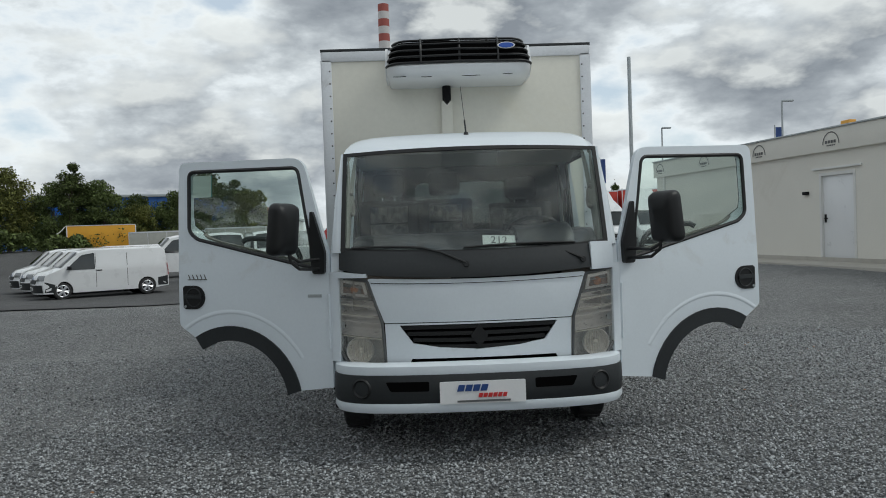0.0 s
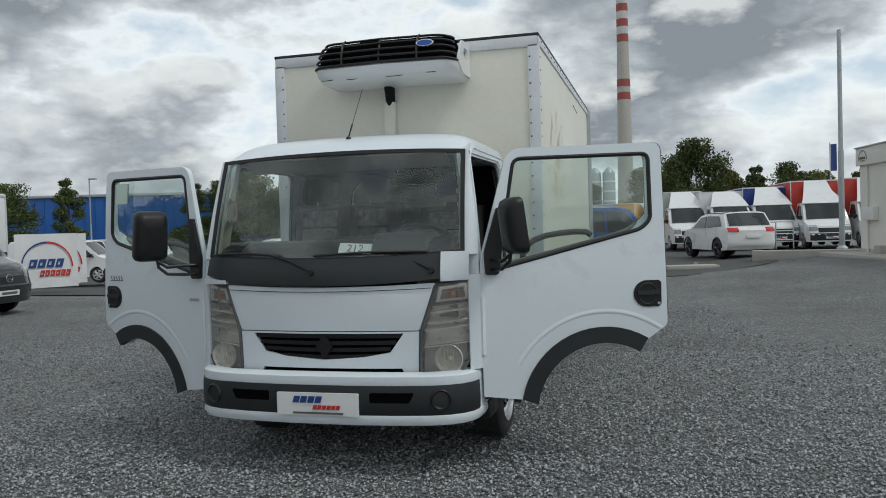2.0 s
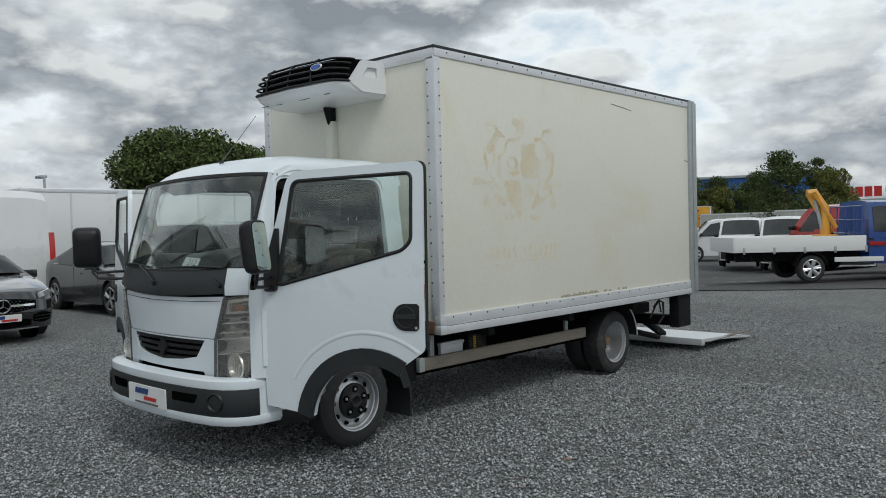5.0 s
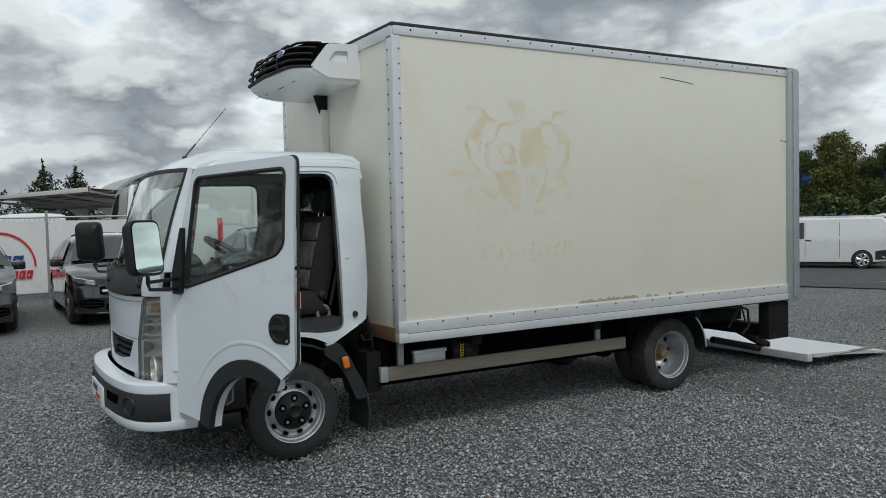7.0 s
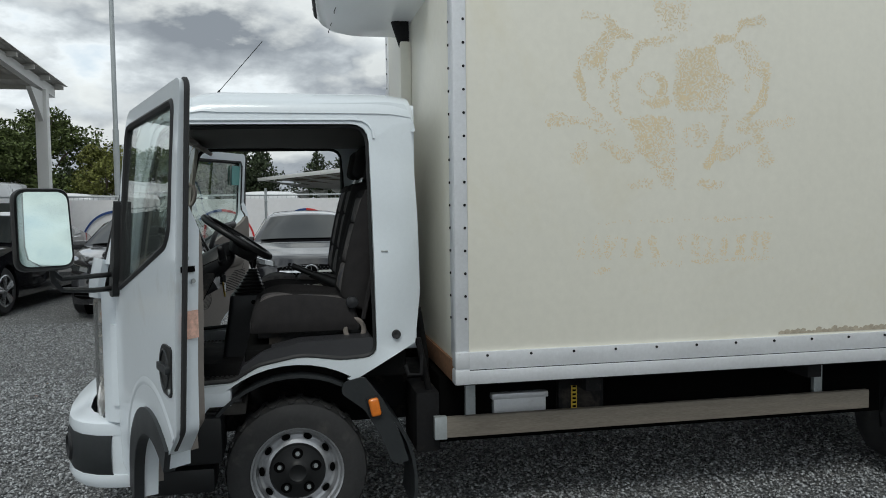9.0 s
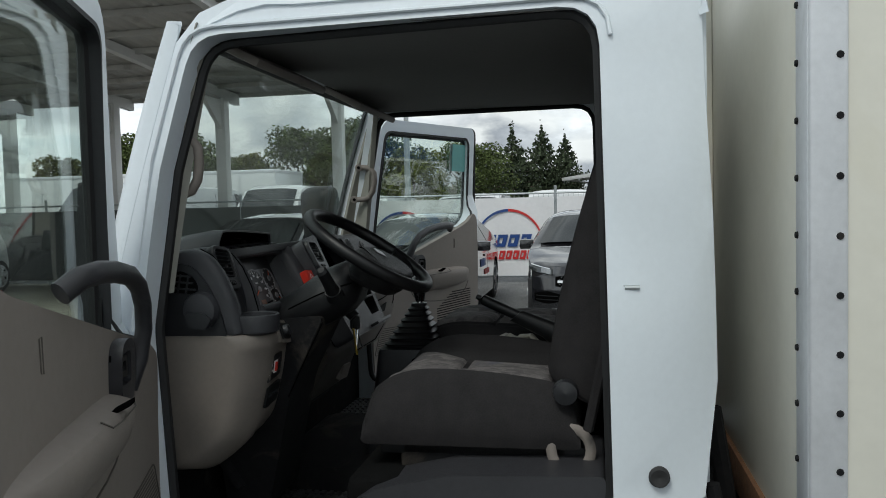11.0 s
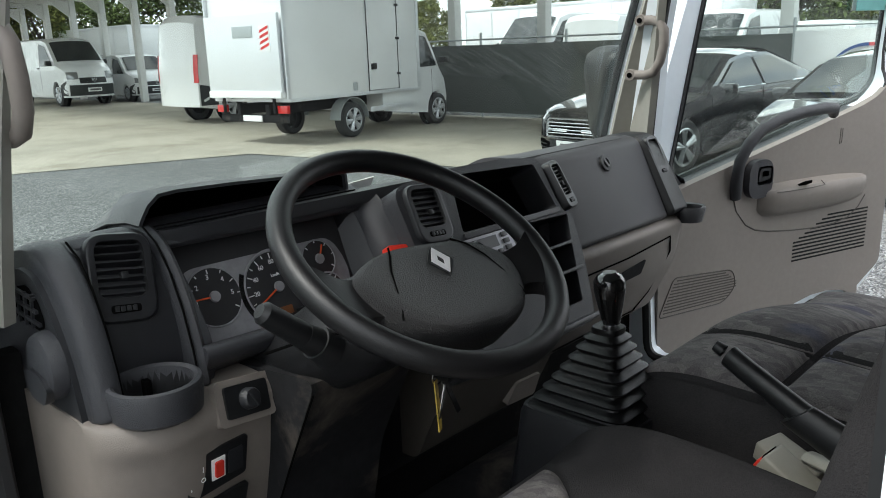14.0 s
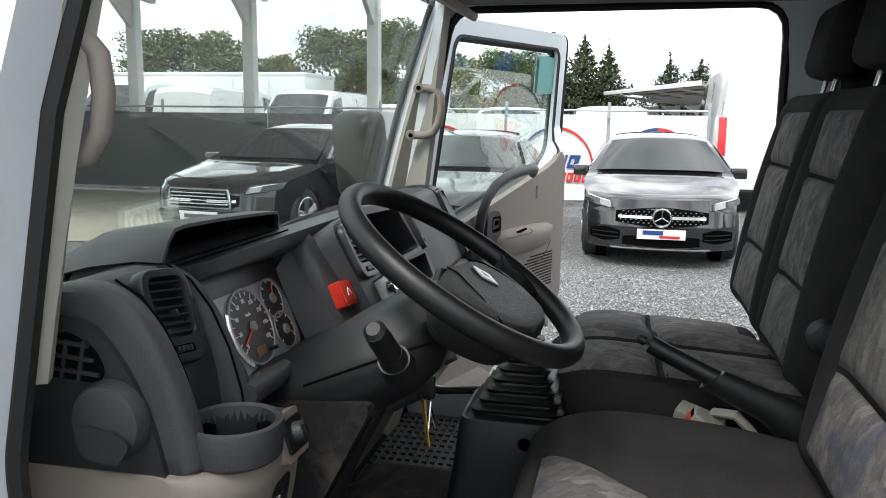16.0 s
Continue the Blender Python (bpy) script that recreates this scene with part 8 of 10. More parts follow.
def vehicle(name, label, m, prof, W, wheels, r, body, windows, screen, rear, belt, tumble_=0.16, nose=0.22, tail=0.14, front=None, tail_lamps=(), spokes=5, rimmat="alloy", group="", category="", extra=None, lower=None, pillar=None):
    """One parked vehicle. prof: side outline; windows: side panes as outlines; screen, rear: two points each on the outline."""
    root = empty(name, m, label, category or name.replace("_", " "), group)
    xs = [p[0] for p in prof]
    x1, x0 = max(xs), min(xs)
    zt = max(p[1] for p in prof)
    def half(x, z):
        e = smooth01(x1 - 0.9, x1, x)
        q = smooth01(x0 + 0.7, x0, x)
        return W * (1 - 0.10 * e ** 1.5 - 0.06 * q) - tumble_ * max(0.0, (z - belt) / max(zt - belt, 0.01)) ** 1.1 - 0.03 * max(0.0, (0.35 - z) / 0.35)
    def warp(x, u, z):
        d = abs(u) ** 3.2
        xx = x - nose * d * smooth01(x1 - 1.3, x1, x) + tail * d * smooth01(x0 + 0.9, x0, x)
        crown = 0.03 * (1 - u * u) * smooth01(belt, zt, z)
        return (xx, u * half(x, z), z - (0.035 * abs(u) ** 6 if z > belt * 0.9 else 0) + crown)
    loop = list(prof)
    # wheel arches cut into the lower edge, from the tail forwards
    low = []
    zb = min(p[1] for p in prof)
    for wx in sorted(wheels):
        low += arc(wx, r, r * 1.13, 180 + math.degrees(math.asin(min(0.9, (r - zb) / (r * 1.13)))), -math.degrees(math.asin(min(0.9, (r - zb) / (r * 1.13)))), 10)
    zcut = sorted(set([round(zb + (zt - zb) * k / 9, 3) for k in range(1, 9)]))
    bm = hull(loop + low, W, warp, [("y", z) for z in zcut] + [("x", x0 + (x1 - x0) * k / 12) for k in range(1, 12)])
    part("body", bm, body, root, angle=32)
    def side_panel(pts, off=0.014, depth=0.008, mat="tinted_pane", nm="side_window"):
        zz = [p[1] for p in pts]
        cutz = [("y", min(zz) + (max(zz) - min(zz)) * k / 4) for k in (1, 2, 3)]
        for s in (1, -1):
            part(nm, outline(pts, [], depth, cutz, lambda a, b, d: (warp(a, s, b)[0], s * (half(a, b) + off - d), b - 0.0)), mat, root)
    for w in windows:
        side_panel(rounded(w, 0.05))
    def across(p, q, nm, mat="tinted_pane", off=0.03, k=0.88, n_=10, inset=(0.06, 0.95)):
        nrm = Vector((-(q[1] - p[1]), q[0] - p[0])).normalized()
        if nrm.y < 0:
            nrm = -nrm
        rows = []
        for i in range(5):
            t = inset[0] + (inset[1] - inset[0]) * i / 4
            x, z = p[0] + (q[0] - p[0]) * t, p[1] + (q[1] - p[1]) * t
            rows.append([tuple(Vector(warp(x, -k + 2 * k * j / n_, z)) + Vector((nrm.x, 0, nrm.y)) * off) for j in range(n_ + 1)])
        return part(nm, sheet(rows, thick=0.006), mat, root)
    if screen:
        across(*screen, "windscreen")
    if rear:
        across(*rear, "rear_window")
    for wx in wheels:
        for s in (1, -1):
            car_wheel(wx, s * (W - 0.115), r, s, root, spokes, rimmat)
            # black drum, the wheel well's shade put into its colour
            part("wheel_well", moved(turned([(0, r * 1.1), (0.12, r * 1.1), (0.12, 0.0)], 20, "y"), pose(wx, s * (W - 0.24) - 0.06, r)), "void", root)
    def nose_point(y, z, off=0.01, at=None):
        """A point on the front (or the tail, at=-1) at height z."""
        hits = [ax + (bx - ax) * (z - az_) / (bz - az_) for (ax, az_), (bx, bz) in zip(loop, loop[1:]) if (az_ - z) * (bz - z) <= 0 and az_ != bz]
        best = (max(hits) if at is None else min(hits)) if hits else (x1 if at is None else x0)
        return (warp(best, y / max(half(best, z), 0.01), z)[0] + (off if at is None else -off), y, z)
    def nose_panel(y0, y1, z0, z1, mat, nm, off=0.01, at=None, slant=0.0, taper=0.0):
        """A piece laid on the front or the tail; slant lifts its outer end, taper narrows both ends."""
        zc = (z0 + z1) / 2
        rows = []
        for i in range(4):
            z = z0 + (z1 - z0) * i / 3
            rows.append([nose_point(y0 + (y1 - y0) * j / 8, zc + (z - zc) * (1 - taper * abs(j / 4 - 1) ** 1.5) + slant * j / 8, off, at) for j in range(9)])
        return part(nm, sheet(rows, thick=0.012), mat, root)
    nose_panel.point = nose_point
    if front:
        front(nose_panel, root, x1, W)
    for (ya, yb, za, zb_) in tail_lamps:
        for s in (1, -1):
            nose_panel(s * ya, s * yb, za, zb_, "red_lens", "tail_lamp", 0.012, -1)
    if extra:
        extra(root, nose_panel, side_panel)
    return root


def star_badge(panel, root, x, z, r):
    m = pose(x, 0, z, 90, 0, 90)
    part("badge", joined(moved(tube([(r * math.cos(2 * math.pi * i / 24), r * math.sin(2 * math.pi * i / 24), 0) for i in range(24)], r * 0.12, 6, closed=True), m), *[moved(tube([(0, 0, 0), (0.95 * r * math.cos(a), 0.95 * r * math.sin(a), 0)], r * 0.10, 6), m) for a in (math.pi / 2, math.pi * 7 / 6, math.pi * 11 / 6)]), "chrome", root)


def plate_on(panel, z0=0.42, z1=0.52, dealer=False, at=None):
    p = panel(-0.26, 0.26, z0, z1, "plate_white", "number_plate", 0.03, at)
    panel(-0.2, 0.02, z0 + 0.05, z1 - 0.012, "ink_blue", "plate_bar", 0.036, at) if dealer else panel(-0.19, 0.2, z0 + 0.03, z1 - 0.03, "ink_grey", "plate_bar", 0.036, at)
    if dealer:
        panel(-0.02, 0.2, z0 + 0.015, z0 + 0.042, "ink_red", "plate_bar", 0.036, at)


def car_front(zg0, zg1, wg, zl0, zl1, yl0, yl1, badge=0.10, dealer=False, chrome=True, pz=0.40, studs=True):
    def f(panel, root, x1, W):
        zc = (zg0 + zg1) / 2
        panel(-wg, wg, zg0, zg1, "void", "grille", 0.008, taper=0.45)
        if chrome:
            panel(-wg * 0.94, -0.11, zc - 0.016, zc + 0.016, "chrome", "grille_bar", 0.024), panel(0.11, wg * 0.94, zc - 0.016, zc + 0.016, "chrome", "grille_bar", 0.024)
        if studs:
            pins = []
            for i in range(7):
                z = zg0 + 0.02 + (zg1 - zg0 - 0.04) * i / 6
                for j in range(17):
                    y = (j - 8 + 0.5 * (i % 2)) * wg / 9
                    room = (zg1 - zg0) / 2 * (1 - 0.45 * abs(y / wg) ** 1.5) - 0.012
                    if abs(z - zc) < room and abs(z - zc) > 0.02 and math.hypot(y, z - zc) > badge:
                        pins.append(moved(block(-0.004, 0.004, -0.009, 0.009, -0.0055, 0.0055), Matrix.Translation(panel.point(y, z, 0.024))))
            part("grille_studs", joined(*pins), "chrome", root, smooth=False)
        for s in (1, -1):
            lamp = panel(s * yl0, s * yl1, zl0, zl1, "tinted_pane", "headlamp", 0.012, slant=0.055, taper=0.25)
            panel(s * (yl0 + 0.02), s * (yl0 + (yl1 - yl0) * 0.45), zl0 + 0.012, zl1 - 0.02, "car_lamp", "headlamp_reflector", 0.022, slant=0.025)
            panel(s * (yl0 + 0.03), s * (yl1 - 0.03), zl1 - 0.016, zl1 - 0.006, "chrome", "light_strip", 0.024, slant=0.05)
            panel(s * (W * 0.50), s * (W * 0.86), 0.28, 0.44, "void", "air_intake", 0.006, taper=0.4)
            for k in range(2):
                panel(s * (W * 0.52), s * (W * 0.84), 0.325 + 0.05 * k, 0.335 + 0.05 * k, "black_plastic", "intake_blade", 0.02)
        panel(-W * 0.46, W * 0.46, 0.23, 0.37, "void", "air_intake", 0.006, taper=0.35)
        panel(-W * 0.6, W * 0.6, 0.205, 0.222, "chrome", "lip", 0.014) if chrome else None
        if badge:
            star_badge(panel, root, x1 + 0.035, zc, badge)
        plate_on(panel, pz, pz + 0.11, dealer)
    return f


def mirrors(root, x, z, W, mat):
    for s in (1, -1):
        part("wing_mirror", moved(block(-0.06, 0.08, -0.10, 0.10, -0.07, 0.07, 0.03), pose(x, s * (W + 0.10), z)), mat, root)


SEDAN = [(2.30, 0.20), (2.34, 0.45), (2.30, 0.66), (2.18, 0.76), (1.6, 0.88), (1.02, 0.97), (0.22, 1.36), (-0.25, 1.43), (-0.75, 1.42), (-1.55, 1.14), (-2.12, 1.05), (-2.26, 0.95), (-2.30, 0.55), (-2.22, 0.24)]
SEDAN_WIN = [[(0.80, 0.99), (0.20, 1.30), (-0.22, 1.35), (-0.22, 0.985)], [(-0.28, 0.985), (-0.28, 1.35), (-0.70, 1.345), (-1.25, 1.12), (-1.05, 1.0)]]


def sedan(label, m, body, dealer=False, k=1.0, rimmat="alloy", wagon=False, studs=True):
    def ex(root, panel, side):
        mirrors(root, 0.70, 0.98, 0.88, body)
        side([(0.82, 0.965), (-1.35, 1.0), (-1.35, 1.012), (0.82, 0.98)], 0.008, 0.008, "chrome", "belt_trim")
        side([(0.15, 0.80), (-0.06, 0.80), (-0.06, 0.83), (0.15, 0.83)], 0.02, 0.02, body, "door_handle")
        side([(-0.245, 0.30), (-0.255, 0.30), (-0.255, 0.97), (-0.245, 0.97)], 0.001, 0.004, "void", "door_gap")
        side([(0.92, 0.34), (0.91, 0.34), (0.91, 0.93), (0.92, 0.93)], 0.001, 0.004, "void", "door_gap")
    return vehicle("sedan", label, m, SEDAN, 0.905, (1.42, -1.32), 0.335, body, SEDAN_WIN, ((1.02, 0.97), (0.22, 1.36)), ((-1.55, 1.14), (-0.75, 1.42)), 0.96, 0.27, 0.30, 0.2, car_front(0.46, 0.68, 0.50, 0.645, 0.735, 0.54, 0.86, 0.095 if studs else 0, dealer, True, 0.33, studs), [(0.45, 0.82, 0.82, 0.94)], 5, rimmat, "parked cars", "car", ex)


VAN = [(2.52, 0.25), (2.56, 0.60), (2.46, 0.92), (2.30, 1.06), (1.72, 1.22), (0.98, 1.82), (0.55, 1.91), (-2.30, 1.92), (-2.46, 1.80), (-2.55, 1.0), (-2.56, 0.32)]


def van(label, m, body="white_van", glazed=False, k=(1, 1, 1), dealer=False, group="parked vans", tail=True, skirt=True, name="van"):
    wins = [[(1.52, 1.14), (0.90, 1.70), (0.42, 1.78), (0.42, 1.14)]]
    if glazed:
        wins += [[(0.34, 1.14), (0.34, 1.76), (-0.85, 1.76), (-0.85, 1.14)], [(-0.92, 1.14), (-0.92, 1.76), (-2.2, 1.72), (-2.25, 1.16)]]
    def ex(root, panel, side):
        mirrors(root, 1.36, 1.22, 0.97, "black_plastic")
        side([(0.36, 1.06), (0.16, 1.06), (0.16, 1.10), (0.36, 1.10)], 0.016, 0.016, "black_plastic", "door_handle")
        side([(0.39, 0.42), (0.375, 0.42), (0.375, 1.78), (0.39, 1.78)], 0.001, 0.004, "void", "door_gap")
        side([(-0.80, 0.42), (-0.815, 0.42), (-0.815, 1.76), (-0.80, 1.76)], 0.001, 0.004, "void", "door_gap") if not glazed else None
        if skirt:
            side([(2.05, 0.30), (2.50, 0.30), (2.50, 0.72), (2.05, 0.60)], 0.005, 0.008, "bumper_plastic", "bumper_side")
            side([(-2.52, 0.34), (-2.05, 0.34), (-2.05, 0.66), (-2.52, 0.72)], 0.005, 0.008, "bumper_plastic", "bumper_side")
    def fr(panel, root, x1, W):
        panel(-W * 0.86, W * 0.86, 0.30, 0.60, "bumper_plastic" if skirt else body, "bumper", 0.012)
        panel(-0.5, 0.5, 0.64, 0.80, "black_plastic", "grille", 0.008)
        for s in (1, -1):
            panel(s * 0.52, s * 0.86, 0.76, 0.96, "car_lamp", "headlamp", 0.012)
        star_badge(panel, root, x1 + 0.03, 0.76, 0.08)
        plate_on(panel, 0.40, 0.51, dealer)
    return vehicle(name, label, m @ Matrix.Diagonal((*k, 1)), VAN, 0.965, (1.62, -1.58), 0.335, body, wins, ((1.72, 1.22), (0.98, 1.82)), ((-2.55, 1.05), (-2.46, 1.80)) if glazed else None, 1.15, 0.11, 0.26, 0.10, fr, [(0.82, 0.95, 0.75, 1.25)] if tail else (), 6, "steel_rim", group, "van", ex)


def box_lorry(label, m, box_mat, deflector=True, L=4.2, H=2.9, cab="white_van", group="parked lorries", wb=3.6, tail_lift=False, door=False, name="box_lorry", snub=False):
    """A light lorry: bonneted cab and a box or tarpaulin body behind it."""
    prof = [(2.72, 0.28), (2.76, 0.62), (2.62, 0.98), (2.05, 1.26), (1.35, 2.02), (1.0, 2.10), (0.30, 2.10), (0.28, 0.42)]
    fx, bf = (2.10, 1.35) if snub else (1.78, 0.18)     # front wheel, front of the box
    if snub:
        prof = [(2.74, 0.28), (2.78, 0.62), (2.70, 0.98), (2.42, 1.24), (1.88, 2.02), (1.55, 2.10), (0.30, 2.10), (0.28, 0.42)]
    def fr(panel, root, x1, W):
        panel(-W * 0.88, W * 0.88, 0.34, 0.66, "bumper_plastic", "bumper", 0.012)
        panel(-0.55, 0.55, 0.70, 0.90, "black_plastic", "grille", 0.008)
        for s in (1, -1):
            panel(s * 0.58, s * 0.88, 0.78, 1.02, "car_lamp", "headlamp", 0.012)
        plate_on(panel, 0.42, 0.53, True)
    def ex(root, panel, side):
        mirrors(root, 2.15 if snub else 1.75, 1.40, 1.0, "black_plastic")
        side([(0.62, 1.12), (0.42, 1.12), (0.42, 1.16), (0.62, 1.16)], 0.016, 0.016, "black_plastic", "door_handle")
        side([(1.95, 0.5), (1.935, 0.5), (1.935, 1.2), (1.95, 1.2)], 0.001, 0.004, "void", "door_gap")
        part("cargo_box", block(0.20 - L, bf, -1.05, 1.05, 0.80, H, 0.02), box_mat, root, "cargo box")
        for zz in (0.80, H - 0.06):
            part("box_rail", block(0.19 - L, bf + 0.01, -1.065, 1.065, zz, zz + 0.06, 0.005), "alu", root)
        for xx in (0.15 - L, bf - 0.05):
            for s in (1, -1):
                part("box_post", block(xx - 0.03, xx + 0.05, s * 1.045, s * 1.07, 0.86, H - 0.06, 0.004), "alu", root)
        for s in (1, -1):
            part("frame_rail", block(-L + 0.2, 1.2, s * 0.35, s * 0.45, 0.55, 0.75, 0.01), "chassis", root)
            rx = fx - wb
            car_wheel(rx, s * 0.86, 0.34, s, root, 6, "steel_rim", 0.24)
            part("mudguard", sheet([[(rx + 0.42 * math.cos(radians(a)), s * y, 0.36 + 0.42 * math.sin(radians(a))) for y in (0.72, 1.0)] for a in range(0, 181, 15)], thick=0.012), "galv", root)
            part("side_guard", joined(block(rx + 0.5, fx - 0.88, s * 0.96, s * 0.99, 0.45, 0.55, 0.006), block(rx + 0.9, rx + 0.95, s * 0.9, s * 0.97, 0.5, 0.82, 0.004)), "alu", root)
        part("underrun", block(0.22 - L, 0.30 - L, -0.95, 0.95, 0.42, 0.56, 0.01), "chassis", root)
        for s in (1, -1):
            part("tail_lamp", block(0.16 - L, 0.23 - L, s * 0.72, s * 0.98, 0.60, 0.74, 0.01), "red_lens", root)
        part("number_plate", block(0.17 - L, 0.2 - L, -0.26, 0.26, 0.44, 0.55, 0.004), "plate_white", root)
        if deflector:
            part("roof_deflector", sheet([[(x, y * (1 - 0.15 * t), z) for y in (-0.9, -0.7, 0, 0.7, 0.9)] for t, (x, z) in enumerate(((1.45, 2.04), (1.1, 2.35), (0.7, 2.62), (0.28, H - 0.02)))], thick=0.05), cab, root)
        if tail_lift:
            lf = part("tail_lift", block(0.05 - L, 0.12 - L, -1.0, 1.0, 0.98, 2.35, 0.01), "alu", root, "raised aluminium tail lift")
            part("lift_foot", block(0.02 - L, 0.14 - L, -1.0, 1.0, 0.88, 1.0, 0.01), "plate_white", lf)
            part("lift_handle", block(0.04 - L, 0.052 - L, -0.35, 0.2, 1.95, 2.15, 0.01), "galv", lf)
            for k in range(4):
                part("warning_stripe", outline([(0.55 + 0.0, 1.72 + 0.1 * k), (0.78, 1.80 + 0.1 * k), (0.78, 1.85 + 0.1 * k), (0.55, 1.77 + 0.1 * k)], [], 0.004, [], lambda a, b, d: (0.042 - L - d, -a, b)), "red_lens", lf)
            part("warning_board", block(0.043 - L, 0.05 - L, -0.80, -0.53, 1.70, 2.16, 0.0), "plate_white", lf)
            for s in (1, -1):
                part("lift_arm", joined(tube([(0.15 - L, s * 0.55, 0.95), (0.6 - L, s * 0.55, 0.55)], 0.045, 8), tube([(0.12 - L, s * 0.7, 0.88), (0.12 - L, s * 0.7, 0.6)], 0.03, 8)), "chassis", root)
        if door:
            for s in (1, -1):
                dr = part("side_door", block(-0.30, 0.62, s * 1.05, s * 1.072, 0.88, H - 0.14, 0.01), box_mat, root)
                part("door_seal", tube([(-0.30, s * 1.073, 0.88), (0.62, s * 1.073, 0.88), (0.62, s * 1.073, H - 0.14), (-0.30, s * 1.073, H - 0.14)], 0.012, 6, closed=True), "seal", dr)
                part("door_latch", block(-0.22, -0.05, s * 1.07, s * 1.085, 1.28, 1.40, 0.008), "chassis", dr)
                for zz in (1.15, 1.85, 2.5):
                    part("hinge", block(0.56, 0.68, s * 1.07, s * 1.085, zz, zz + 0.05, 0.004), "chassis", dr)
                part("vent_flap", block(-0.75, -0.62, s * 1.05, s * 1.062, 0.90, 1.06, 0.008), "galv", root)
    return vehicle(name, label, m, prof, 0.98, (fx,), 0.34, cab, [[(2.20, 1.28), (1.80, 1.90), (1.45, 1.94), (1.45, 1.26)] if snub else [(1.62, 1.28), (1.15, 1.92), (0.55, 1.95), (0.52, 1.26)]], ((2.42, 1.24), (1.88, 2.02)) if snub else ((2.05, 1.26), (1.35, 2.02)), None, 1.25, 0.12, 0.26, 0.0, fr, (), 6, "steel_rim", group, "lorry", ex)


def heading(x, y, deg, z=0.0):
    """Stands at x, y with its nose towards deg (0: +x, 90: +y)."""
    return pose(x, y, z, 0, 0, deg)

# ---- trees ----
M["leaves"] = material("leaves", (0.082, 0.108, 0.034), 0.7, var=0.35, scale=0.5, fine=3.0, island=0.55, obj_random=0.2, spec=0.25)
M["leaves_autumn"] = material("leaves_autumn", (0.135, 0.145, 0.040), 0.7, var=0.4, scale=0.5, fine=3.0, island=0.5, obj_random=0.2, spec=0.25)
M["needles"] = material("needles", (0.05, 0.066, 0.036), 0.75, var=0.3, scale=0.8, fine=4.0, island=0.5, spec=0.2)
M["dry_leaf"] = material("dry_leaf", (0.30, 0.15, 0.07), 0.8, var=0.3, scale=20, island=0.4)
M["bark"] = material("bark", (0.10, 0.08, 0.06), 0.9, var=0.35, scale=6, fine=40, bump=0.6, bscale=40)


def leaf_cloud(points, size, seed, droop=0.0):
    """Many small bent leaves at the given points, one mesh."""
    rng = np.random.default_rng(seed)
    p = np.asarray(points)
    k = len(p)
    a = rng.normal(size=(k, 3))
    a[:, 2] -= droop
    a /= np.linalg.norm(a, axis=1)[:, None]
    b = np.cross(a, rng.normal(size=(k, 3)))
    b /= np.linalg.norm(b, axis=1)[:, None]
    c = np.cross(a, b)
    s = size * rng.uniform(0.6, 1.35, k)[:, None]
    v = np.stack([p - a * s, p + b * s * 0.55 + c * s * 0.15, p + a * s, p - b * s * 0.55 + c * s * 0.15], 1).reshape(-1, 3)
    me = bpy.data.meshes.new("crown")
    idx = (np.array([0, 1, 2, 0, 2, 3])[None] + 4 * np.arange(k)[:, None]).reshape(-1)
    me.vertices.add(len(v)), me.vertices.foreach_set("co", v.ravel())
    me.loops.add(len(idx)), me.loops.foreach_set("vertex_index", idx)
    me.polygons.add(len(idx) // 3), me.polygons.foreach_set("loop_start", np.arange(0, len(idx), 3))
    me.update(calc_edges=True)
    return me


def broad_tree(m, label, seed, h=8.0, spread=2.6, low=0.18, mat="leaves", count=5200, leaf=0.17, clumps=26, group="trees round the yard", narrow=1.0):
    """A leafy tree: tapered trunk, limbs, and a crown of clumps."""
    rng = np.random.default_rng(seed)
    root = empty("tree", m, label, "tree", group)
    limbs, tips = [rod((0, 0, -0.3), (0.05, 0.02, h * 0.55), 0.02 * h, 0.011 * h, 10)], []
    for i in range(clumps):
        z = h * (low + 0.10 + (0.86 - low) * rng.random() ** 0.9)
        f = (z / h - low) / (1 - low)
        rad = spread * narrow * (math.sin(math.pi * min(0.97, 0.22 + 0.72 * f)) ** 0.8) * (0.35 + 0.6 * rng.random())
        a = rng.uniform(0, 2 * math.pi)
        tip = (rad * math.cos(a), rad * math.sin(a), z)
        tips.append((tip, spread * (0.30 + 0.22 * rng.random()) * (1.1 - 0.45 * f)))
        if i % 3 == 0:
            limbs.append(tube([(0.02, 0.0, max(h * 0.12, z * 0.55)), (tip[0] * 0.45, tip[1] * 0.45, z * 0.82), tip], 0.005 * h, 5))
    part("trunk", joined(*limbs), "bark", root)
    pts = []
    for (c, r) in tips:
        k = count // clumps
        d = rng.normal(size=(k, 3))
        d /= np.linalg.norm(d, axis=1)[:, None]
        q = r * (0.45 + 0.62 * rng.random(k)[:, None] ** 0.7) * (1 + 0.25 * np.sin(3 * d[:, :1] + seed) * np.cos(4 * d[:, 1:2]))
        pts.append(np.array(c) + d * q * np.array((1, 1, 0.8)))
    me = leaf_cloud(np.concatenate(pts), leaf, seed)
    me.materials.append(M[mat])
    cr = new("crown", me)
    cr.parent = root
    return root


